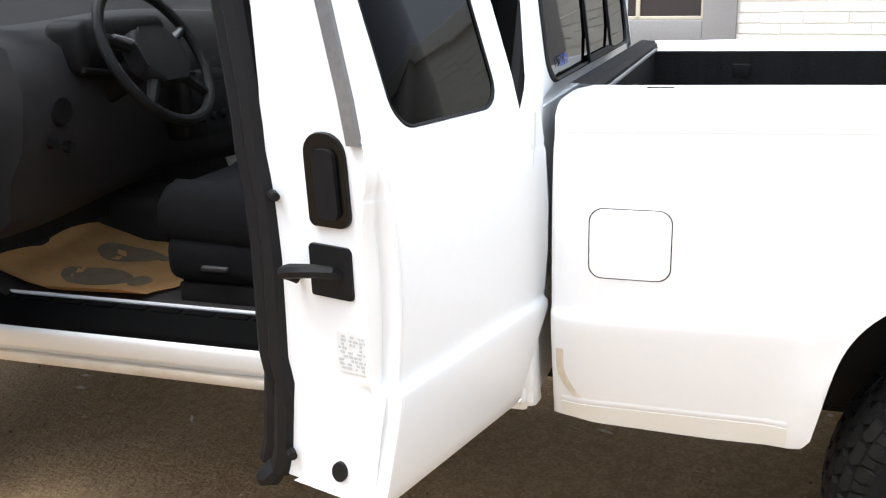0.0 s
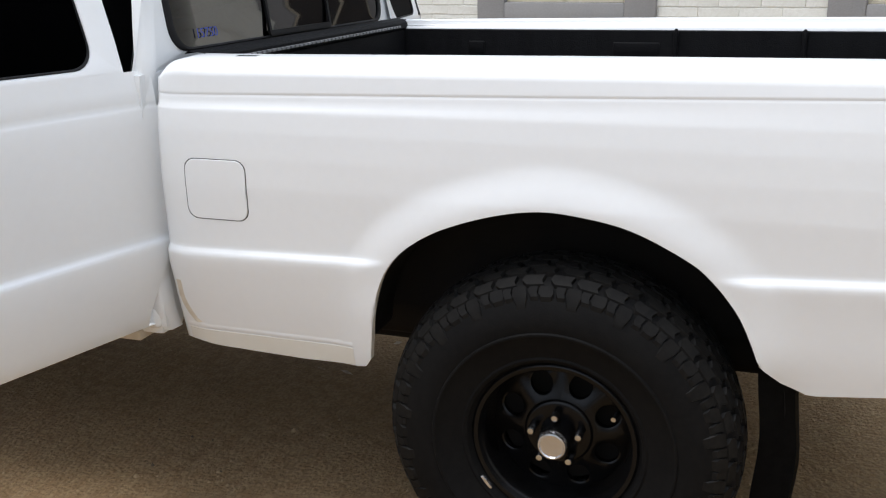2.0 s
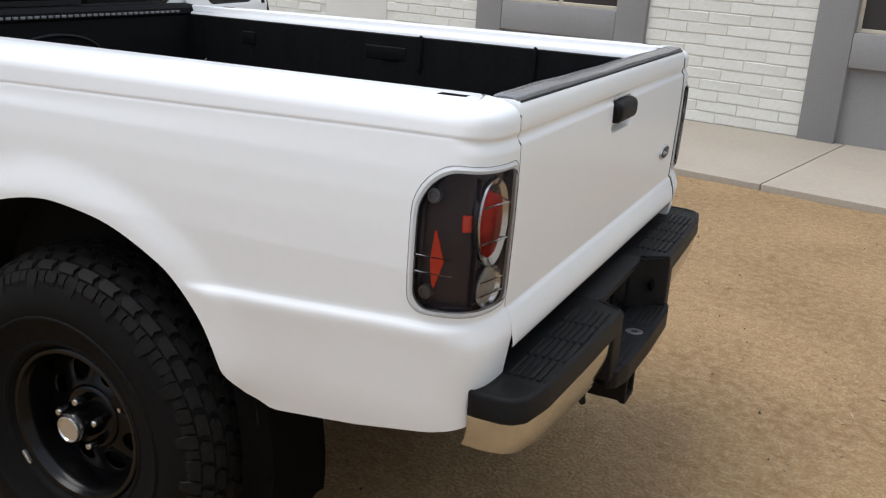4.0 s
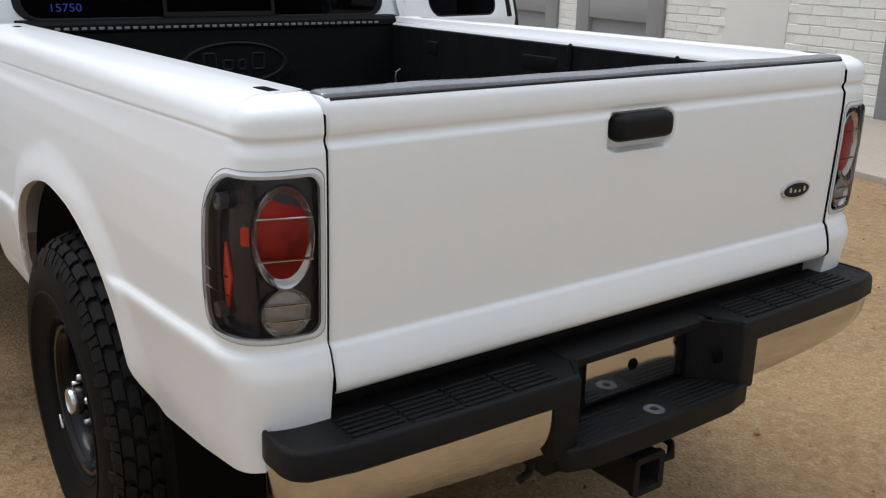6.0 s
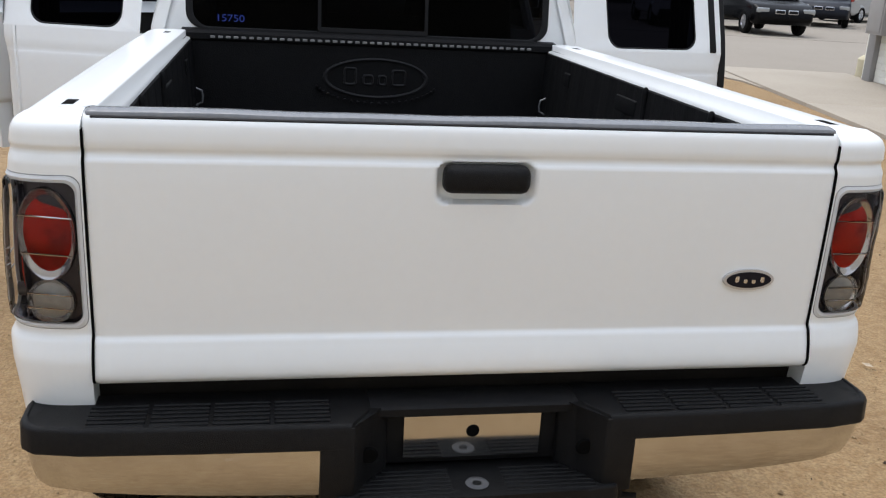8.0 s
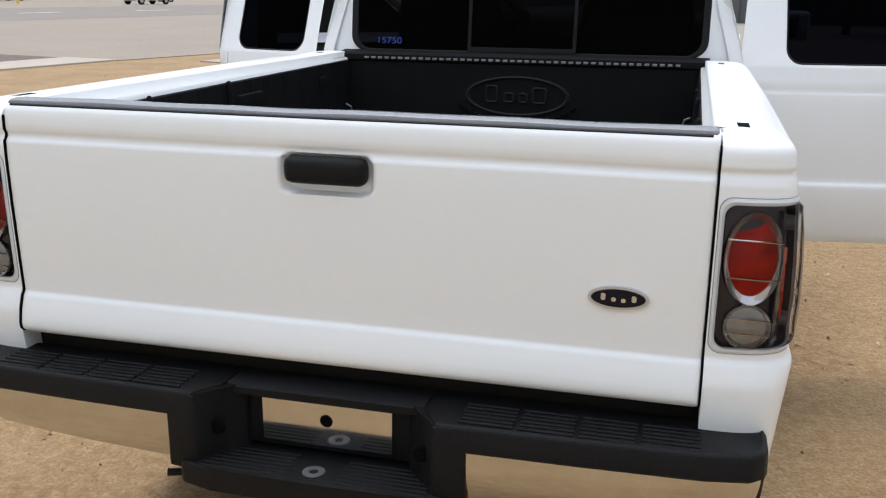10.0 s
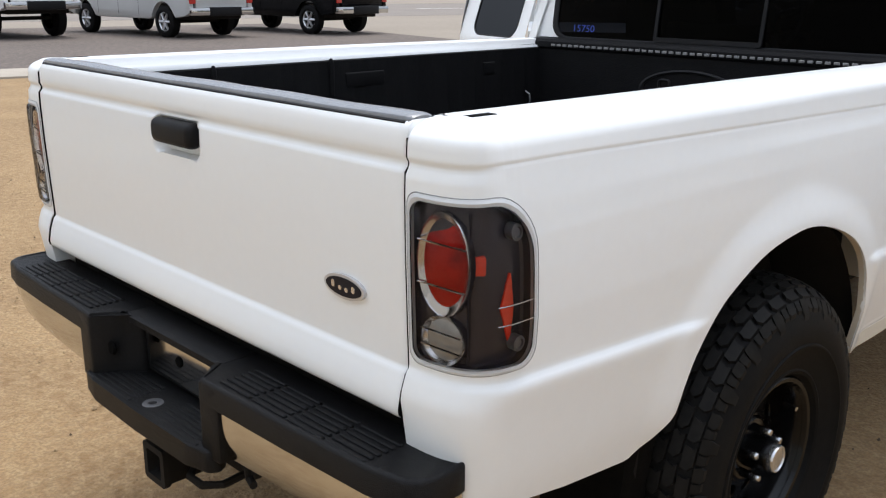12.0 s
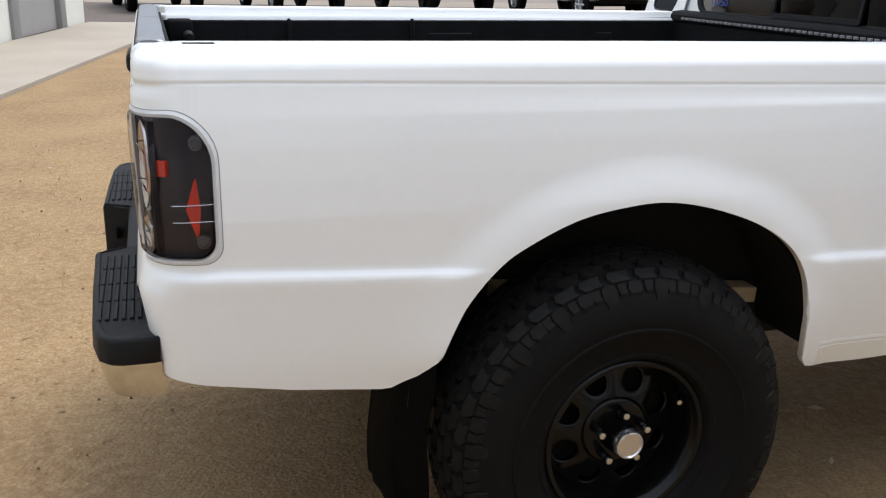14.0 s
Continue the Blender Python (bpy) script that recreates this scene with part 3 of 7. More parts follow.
for (u, v, w, hgt) in ((0.506, 0.962, 0.012, 0.016), (0.524, 0.958, 0.012, 0.010), (0.541, 0.957, 0.012, 0.010), (0.559, 0.961, 0.012, 0.015)):
    plate(bm, rrect(u, u + w * 0.7, v - hgt * 0.4, v + hgt * 0.4, 0.003, 3), gate_skin, 0.006, 0.0082, 2, 0.0004)
part("badge_mark", bm, M["silver"], badge, "bright badge marks")
# grey plastic cap over the gate's top edge
bm = bmesh.new()
sec = [(0.0125, 1.2435), (0.013, 1.249), (0.016, 1.2538), (0.022, 1.2562), (0.040, 1.2578), (0.056, 1.2568), (0.064, 1.253), (0.067, 1.24), (0.064, 1.225), (0.05, 1.238), (0.025, 1.244)]
loft(bm, [[(x, 0.030 + (y - 0.030) * k, 1.246 + (z - 1.246) * k + 0.0008 * math.sin(x * 9) + 0.0006 * math.sin(x * 23)) for y, z in sec] for x, k in
          [(-0.681, 0.75), (-0.677, 0.93), (-0.665, 1.0)] + [(float(q), 1.0) for q in np.linspace(-0.63, 0.63, 40)] + [(0.665, 1.0), (0.677, 0.93), (0.681, 0.75)]], True, True, True)
cap = part("gate_cap", bm, M["greycap"], gate, "weathered grey plastic tailgate cap")
bm = bmesh.new()
rod(bm, [(float(x), 0.0125, 1.2452) for x in np.linspace(-0.672, 0.672, 30)], 0.0032, 6)
part("cap_edge", bm, M["seal"], cap, "dark lower edge of the cap")
for xs in (-1, 1):
    bm = bmesh.new()
    # black filler painted in for the shade inside the gap
    loft(bm, [[(xs * 0.6858 + dx, -gate_offset(z) + dy, z) for dx, dy in ((-0.0017, 0.06), (-0.0017, 0.0006), (0.0017, 0.0006), (0.0017, 0.06))] for z in gz if z < 1.232], True, True, True)
    part("gate_gap", bm, M["gap"], gate, "dark filler for the shade in the tailgate gap")
    bm = bmesh.new()
    box(bm, *sorted((xs * 0.6842, xs * 0.715)), 0.037, 0.069, 1.2315, 1.2455, 0.003)
    box(bm, *sorted((xs * 0.6725, xs * 0.705)), 0.067, 0.100, 1.18, 1.2510, 0.002)
    part("rail_end", bm, M["paint"], truck, "white painted end of bed rail", smooth=40)
bm = bmesh.new()
box(bm, -0.70, 0.70, 0.05, 0.09, 0.69, 0.785, 0.004)
part("gate_sill", bm, M["under"], truck, "dark sill below the tailgate")

# ---- bed liner ----
bm = bmesh.new()


ys = [0.075] + [float(q) for q in np.linspace(0.1, 1.86, 180)] + [1.885]
ring = []
for y in ys:
    rib = 0.004 if (y * 7.2) % 1.0 < 0.42 else 0.0
    col = []
    for sx in (-1, 1):
        half = []
        wheel = 0.19 * max(0.0, min(1.0, (0.52 - abs(y - 0.97)) / 0.06))
        for z, x in ((1.220, 0.671), (1.215, 0.664), (1.206, 0.654), (1.12, 0.646 + rib), (1.00, 0.640 + rib), (0.992, 0.640 + rib - wheel), (0.98, 0.632 + rib - wheel), (0.86, 0.622 + rib - wheel), (0.845, 0.60 - wheel)):
            half.append((sx * x, y, z))
        col.append(half)
    floor = []
    for x in np.linspace(-0.38, 0.38, 39):
        floor.append((float(x), y, 0.838 + (0.008 if int(round((x + 0.38) / 0.02)) % 4 < 2 else 0.0)))
    ring.append(col[0] + floor + list(reversed(col[1])))
loft(bm, ring, closed=False)
liner = part("bed_liner", bm, M["liner"], truck, "black moulded plastic bed liner", smooth=40)
bm = bmesh.new()
rows_ = []
for z, y in ((0.838, 1.872), (0.90, 1.876), (1.18, 1.884), (1.205, 1.886), (1.212, 1.878), (1.232, 1.880), (1.242, 1.890), (1.246, 1.935), (1.238, 1.945)):
    rows_.append([(float(x), y, z) for x in np.linspace(-0.688, 0.688, 30)])
loft(bm, rows_, closed=False)
part("liner_front", bm, M["liner"], liner, "black liner headboard below rear window")
# row of small slots along the headboard's top
bm = bmesh.new()
for k in range(44):
    x = -0.58 + 1.16 * k / 43
    box(bm, x - 0.008, x + 0.008, 1.872, 1.8795, 1.2165, 1.2245, 0.001, 1)
part("headboard_studs", bm, M["slot"], liner, "row of pale studs on headboard", kind="stuff")
# raised oval with plain bars
bm = bmesh.new()


def head_fn(u, v, h):
    return (u, float(np.interp(v, [0.9, 1.18], [1.876, 1.884])) - h, v)


band(bm, oval(0.006, 1.092, 0.180, 0.064, 56), oval(0.006, 1.092, 0.196, 0.074, 56), head_fn, -0.002, 0.007)
# lighter than the liner so its edges look lit
part("raised_oval", bm, M["liner_raised"], liner, "raised oval moulding")
for (u, w, hgt, dz) in ((-0.115, 0.05, 0.066, 0.006), (-0.045, 0.042, 0.040, -0.006), (0.012, 0.034, 0.040, -0.006), (0.062, 0.056, 0.062, 0.004)):
    bm = bmesh.new()
    band(bm, rrect(u + 0.008, u + w - 0.008, 1.092 + dz - hgt / 2 + 0.008, 1.092 + dz + hgt / 2 - 0.008, 0.006, 4), rrect(u, u + w, 1.092 + dz - hgt / 2, 1.092 + dz + hgt / 2, 0.012, 4), head_fn, -0.002, 0.006)
    part("raised_mark", bm, M["liner_raised"], liner, "raised plain mark inside oval")
bm = bmesh.new()
for k in range(22):
    a = math.pi * (1.12 + 0.76 * k / 21)
    box(bm, 0.006 + 0.235 * math.cos(a) - 0.005, 0.006 + 0.235 * math.cos(a) + 0.005, 1.868, 1.881, 1.092 + 0.092 * math.sin(a) - 0.004, 1.092 + 0.092 * math.sin(a) + 0.004, 0.001, 1)
part("oval_dots", bm, M["liner"], liner, kind="stuff")
# inner gate skin and hooks, pockets, tie-downs on the side walls
bm = bmesh.new()
box(bm, -0.655, 0.655, 0.062, 0.076, 0.80, 1.235, 0.004)
for k in range(7):
    x = -0.54 + 0.18 * k
    box(bm, x - 0.05, x + 0.05, 0.074, 0.084, 0.84, 1.18, 0.005)
part("gate_liner", bm, M["liner"], liner, "black liner panel inside the tailgate")
for sx in (-1, 1):
    for y in (0.473, 0.886):
        bm = bmesh.new()
        lathe(bm, [(1.10, 0.0), (1.10, 0.009), (1.200, 0.009), (1.210, 0.007), (1.215, 0.004), (1.216, 0.0)], 14, "z", (sx * 0.650, y, 0))
        part("liner_post", bm, M["liner"], liner, "rounded liner post with clip")
    for y, w in ((1.02, 0.16), (1.60, 0.06)):
        bm = bmesh.new()
        box(bm, sx * 0.650 - 0.005, sx * 0.650 + 0.005, y - w / 2, y + w / 2, 1.12, 1.168, 0.005, 3)
        part("liner_pocket", bm, M["liner"], liner, "moulded pocket in the liner wall")
    bm = bmesh.new()
    rod(bm, [(sx * 0.635, 1.79, 1.05), (sx * 0.615, 1.79, 1.04), (sx * 0.612, 1.79, 1.02), (sx * 0.615, 1.79, 1.0), (sx * 0.635, 1.79, 0.99)], 0.004)
    part("tie_down", bm, M["greycap"], liner, "steel tie-down loop")
    # gate latch and striker end
    bm = bmesh.new()
    box(bm, sx * 0.655 - 0.03, sx * 0.655 + 0.025, 0.09, 0.17, 1.13, 1.215, 0.012, 3)
    part("corner_cap", bm, M["liner"], liner, "black plastic bed corner cap")
    bm = bmesh.new()
    lathe(bm, [(0.0, 0.0), (0.0, 0.016), (0.05, 0.016), (0.06, 0.01), (0.06, 0.0)], 14, "x", (sx * 0.60 - 0.03, 0.155, 1.165))
    part("gate_striker", bm, M["seal"], liner, "dark round gate striker")

# ---- rear bumper ----
bump = new("rear_bumper")
bump.parent = truck
bump["label"] = "black step bumper with bright end faces"
half_plan = [(0.800, 0.018), (0.804, 0.000), (0.803, -0.052), (0.796, -0.072), (0.776, -0.090), (0.70, -0.104), (0.50, -0.112), (0.24, -0.118)]


for sx in (-1, 1):
    # step pad: flat top, rounded edge, black band down to the bright face
    bm = bmesh.new()
    outer = [(sx * x, y) for x, y in half_plan] + [(sx * 0.205, -0.062)]
    inner = [(sx * 0.76, 0.032), (sx * 0.76, 0.032), (sx * 0.75, 0.032), (sx * 0.74, 0.032), (sx * 0.72, 0.032), (sx * 0.68, 0.032), (sx * 0.50, 0.032), (sx * 0.24, 0.032), (sx * 0.205, 0.032)]
    def sc(p, f):
        return (p[0] * (1 - 0.004 * f), p[1] + 0.004 * f)
    lev = [(1, 0.732, 3.6), (1, 0.7345, 3.0), (1, 0.7348, 1.6), (1, 0.7325, 0.6), (1, 0.727, 0), (1, 0.688, -0.4), (1, 0.684, 0.6), (1, 0.682, 3.0)]
    rows_ = [[(x, y, 0.732) for x, y in inner]] + [[(*sc(p, f), z) for p in outer] for _, z, f in lev] + [[(x, y, 0.66) for x, y in inner]]
    loft(bm, rows_, closed=False)
    pad = part("step_pad", bm, M["plastic"], bump, "black plastic bumper step", smooth=40)
    # tread ribs, broken every hand's width
    bm = bmesh.new()
    for j, y in enumerate((-0.092, -0.077, -0.062, -0.047, -0.032, -0.017)):
        x = 0.275
        while x < (0.60, 0.64, 0.66, 0.67, 0.67, 0.67)[j]:
            box(bm, *sorted((sx * x, sx * (x + 0.099))), y - 0.0045, y + 0.0045, 0.730, 0.7364, 0.0018, 1)
            x += 0.106
    part("tread_ribs", bm, M["plastic"], bump, "ribbed anti-slip tread", kind="stuff")
    # bright face below
    bm = bmesh.new()
    rows_ = []
    for t in range(9):
        q = t / 8
        row = []
        for i, (x, y) in enumerate([(0.796, 0.014), (0.798, 0.000), (0.799, -0.016), (0.799, -0.034), (0.797, -0.050), (0.788, -0.071), (0.768, -0.088), (0.70, -0.102), (0.60, -0.108), (0.50, -0.110), (0.40, -0.113), (0.315, -0.115), (0.295, -0.115)]):
            drop = float(np.interp(x, [0.27, 0.5, 0.7, 0.8], [0.100, 0.092, 0.080, 0.070]))
            row.append((sx * (x - 0.010 * q * q * (x > 0.6) - (0.018 * q if x < 0.32 else 0.0)), y + 0.004 + 0.014 * q ** 3, 0.684 - drop * q))
        rows_.append(row)
    loft(bm, rows_, closed=False)
    face = part("bumper_face", bm, M["chrome"], bump, "bright bumper end face reflecting the dirt", smooth=60)
    # black block beside the plate, its inner cheek and the wall below
    bm = bmesh.new()
    prism(bm, [(sx * 0.295, -0.117), (sx * 0.235, -0.120), (sx * 0.197, -0.060), (sx * 0.165, -0.030), (sx * 0.165, 0.03), (sx * 0.295, 0.03)], 0.575, 0.7295, "z", 0.006, 2)
    cheek = part("bumper_block", bm, M["plastic"], bump, "black block beside the plate recess")
    bm = bmesh.new()
    lathe(bm, [(-0.004, 0.0), (-0.004, 0.014), (0.001, 0.017), (0.004, 0.014), (0.004, 0.0)], 16, "y", (sx * 0.205, -0.085, 0.655))
    part("bumper_hole", bm, M["gap"], bump, "round socket hole")
# centre bar over the plate
bm = bmesh.new()
prism(bm, [(0.03, 0.7315), (-0.042, 0.7315), (-0.049, 0.726), (-0.049, 0.712), (-0.04, 0.706), (0.03, 0.706)], -0.20, 0.20, "x", 0.0)
part("plate_bar", bm, M["plastic"], bump, "black bar above the plate recess", smooth=40)
bm = bmesh.new()
box(bm, -0.17, 0.17, -0.022, -0.014, 0.60, 0.71, 0.001)
part("plate_backing", bm, M["plastic"], bump)
bm = bmesh.new()
prism(bm, rrect(-0.134, 0.132, 0.614, 0.707, 0.004, 3), -0.031, -0.0225, "y", 0.0)
plate_ob = part("plate_panel", bm, M["chrome"], bump, "bright blank panel where the plate mounts")
bm = bmesh.new()
lathe(bm, [(-0.003, 0.0), (-0.003, 0.011), (0.001, 0.0135), (0.004, 0.0135)], 18, "y", (-0.001, -0.0315, 0.668))
part("plate_hole", bm, M["gap"], plate_ob, "dark round mounting hole")
# lower step with ball hole
bm = bmesh.new()
prism(bm, [(-0.165, 0.0), (0.165, 0.0), (0.21, -0.05), (0.265, -0.088), (0.276, -0.108), (0.262, -0.127), (0.20, -0.138), (0.0, -0.142), (-0.20, -0.138), (-0.262, -0.127), (-0.276, -0.108), (-0.265, -0.088), (-0.21, -0.05)], 0.547, 0.594, "z", 0.007, 2)
part("hitch_step", bm, M["plastic"], bump, "black lower hitch step", smooth=40)
bm = bmesh.new()
for j in range(7):
    y = -0.124 + 0.0135 * j
    w = 0.225 if j < 4 else 0.20 - 0.012 * (j - 4)
    for xs in (-1, 1):
        box(bm, *sorted((xs * 0.05, xs * w)), y - 0.0045, y + 0.0045, 0.592, 0.5960, 0.0015, 1)
part("tread_ribs", bm, M["plastic"], bump, "ribbed anti-slip tread", kind="stuff")
bm = bmesh.new()
lathe(bm, [(0.592, 0.0), (0.592, 0.008), (0.5955, 0.0095), (0.5962, 0.019), (0.595, 0.022), (0.590, 0.022)], 28, "z", (-0.002, -0.097, 0))
part("ball_hole_washer", bm, M["boss"], bump, "worn grey washer round ball hole")
bm = bmesh.new()
box(bm, -0.54, 0.54, -0.02, 0.05, 0.60, 0.69, 0.004)
part("bumper_beam", bm, M["under"], bump, "dark beam behind the bumper")
# hitch receiver under the step
hitch = new("hitch_receiver")
hitch.parent = truck
hitch["label"] = "black square tow hitch receiver under bumper"
bm = bmesh.new()
out, inn = rrect(-0.047, 0.033, 0.412, 0.492, 0.008, 3), rrect(-0.036, 0.022, 0.423, 0.481, 0.004, 3)
loft(bm, [[(x, 0.12, z) for x, z in out], [(x, -0.085, z) for x, z in out], [(x, -0.092, z) for x, z in shrink(out, 1.1)], [(x, -0.105, z) for x, z in shrink(out, 1.1)], [(x, -0.105, z) for x, z in inn], [(x, 0.12, z) for x, z in inn]])
part("receiver_tube", bm, M["under"], hitch)
bm = bmesh.new()
prism(bm, [(-0.22, 0.50), (0.22, 0.50), (0.18, 0.44), (-0.18, 0.44)], 0.02, 0.09, "y", 0.004)
rod(bm, [(0.153, 0.05, 0.45), (0.148, -0.03, 0.44), (0.113, -0.06, 0.435), (0.063, -0.06, 0.435), (0.028, -0.02, 0.44)], 0.009)
for xs in (-1, 1):
    rod(bm, [(xs * 0.29, -0.06, 0.56), (xs * 0.30, -0.06, 0.53), (xs * 0.33, -0.07, 0.53)], 0.008)
part("hitch_brace", bm, M["under"], hitch)

# ---- wheels ----


def tyre_mesh(r, w):
    """Tyre about the x axis, outer side at +x: the carcass, and its knobby tread."""
    bm = bmesh.new()
    h = w / 2
    kx = [0, 0.030, 0.056, 0.082, 0.100, 0.113, 0.123, 0.130, h]
    kr = [r - 0.010, r - 0.0115, r - 0.016, r - 0.025, r - 0.037, r - 0.052, r - 0.072, r - 0.094, r - 0.12]

    def crown(x):
        return float(np.interp(abs(x), kx, kr))

    prof = [(h - 0.074, 0.174), (h - 0.048, 0.182), (h - 0.036, 0.195), (h - 0.026, 0.200), (h - 0.022, 0.207), (h - 0.024, 0.212), (h - 0.012, 0.245), (h - 0.003, 0.266), (h + 0.0005, 0.270), (h + 0.0005, 0.274), (h - 0.003, 0.277), (h, r - 0.12), (0.130, r - 0.094), (0.123, r - 0.072), (0.113, r - 0.052), (0.100, r - 0.037), (0.082, r - 0.025), (0.056, r - 0.016), (0.030, r - 0.0115), (0, r - 0.010)]
    prof += [(-x, y) for x, y in reversed(prof[:-1])]
    lathe(bm, prof, 72)
    kb = bmesh.new()
    rnd = random.Random(4)

    def block(poly, top):
        """poly: (x, angle) corners; it stands top metres above the crown."""
        cx = sum(p[0] for p in poly) / len(poly)
        ca = sum(p[1] for p in poly) / len(poly)
        lo, up = [], []
        for x, a in poly:
            rr = crown(x) - 0.003
            lo.append(kb.verts.new((x, rr * math.cos(a), rr * math.sin(a))))
            x2, a2 = cx + (x - cx) * 0.97, ca + (a - ca) * 0.97
            rr = crown(x2) + top
            up.append(kb.verts.new((x2, rr * math.cos(a2), rr * math.sin(a2))))
        n = len(poly)
        kb.faces.new(up)
        for i in range(n):
            kb.faces.new((lo[i], lo[(i + 1) % n], up[(i + 1) % n], up[i]))

    n = 40
    st = 2 * math.pi / n
    for k in range(n):
        for sx in (-1, 1):
            a = (k + (0.0 if sx > 0 else 0.5)) * st
            j = rnd.uniform(-0.05, 0.05)

            def q(*pts):
                return [(sx * x, a + (t + j) * st) for x, t in pts]

            block(q((0.002, 0.10), (0.018, 0.24), (0.027, 0.14), (0.027, 0.78), (0.016, 0.98), (0.002, 0.86)), 0.010)
            block(q((0.031, 0.42), (0.046, 0.52), (0.055, 0.40), (0.055, 1.10), (0.044, 1.28), (0.031, 1.16)), 0.0098)
            block(q((0.059, 0.02), (0.072, 0.16), (0.081, 0.08), (0.081, 0.74), (0.070, 0.92), (0.059, 0.80)), 0.0095)
            block(q((0.085, 0.40), (0.098, 0.50), (0.105, 0.42), (0.105, 1.08), (0.097, 1.24), (0.085, 1.16)), 0.009)
            e = 0.126 if k % 2 else 0.121
            block(q((0.108, 0.06), (0.117, 0.02), (e, 0.10), (e, 0.50), (0.117, 0.60), (0.108, 0.54)), 0.0105)
            block(q((0.108, 0.62), (0.115, 0.66), (0.120, 0.62), (0.120, 0.92), (0.115, 0.98), (0.108, 0.96)), 0.009)
    return bm, kb


def rim_face(bm, xf, r0, r1, hole_r, hole_c, count, dish):
    """Steel disc with round windows."""
    for k in range(count):
        a0 = 2 * math.pi * k / count
        a1 = 2 * math.pi * (k + 1) / count
        ac = (a0 + a1) / 2
        m = 32
        bound = []
        for i in range(m):
            t = 2 * math.pi * i / m
            # walk out from the hole centre until the sector's edge
            lo, hi = 0.0, 0.3
            for _ in range(26):
                d = (lo + hi) / 2
                y, z = hole_c + d * math.cos(t), d * math.sin(t)
                rr, aa = math.hypot(y, z), math.atan2(z, y)
                if r0 <= rr <= r1 and abs(aa) <= math.pi / count:
                    lo = d
                else:
                    hi = d
            bound.append((hole_c + lo * math.cos(t), lo * math.sin(t)))
        hole = [(hole_c + hole_r * math.cos(2 * math.pi * i / m), hole_r * math.sin(2 * math.pi * i / m)) for i in range(m)]
        lipo = [(hole_c + (hole_r + 0.004) * math.cos(2 * math.pi * i / m), (hole_r + 0.004) * math.sin(2 * math.pi * i / m)) for i in range(m)]
        def put(p, dx):
            rr = math.hypot(*p)
            x = xf + dish * ((rr - r0) / (r1 - r0)) + dx
            return (x, p[0] * math.cos(ac) - p[1] * math.sin(ac), p[0] * math.sin(ac) + p[1] * math.cos(ac))
        loft(bm, [[put(p, 0) for p in bound], [put(p, 0) for p in lipo], [put(p, -0.003) for p in hole], [put(p, -0.016) for p in hole]])
    bmesh.ops.remove_doubles(bm, verts=bm.verts, dist=4e-4)


WR, WW = 0.412, 0.268


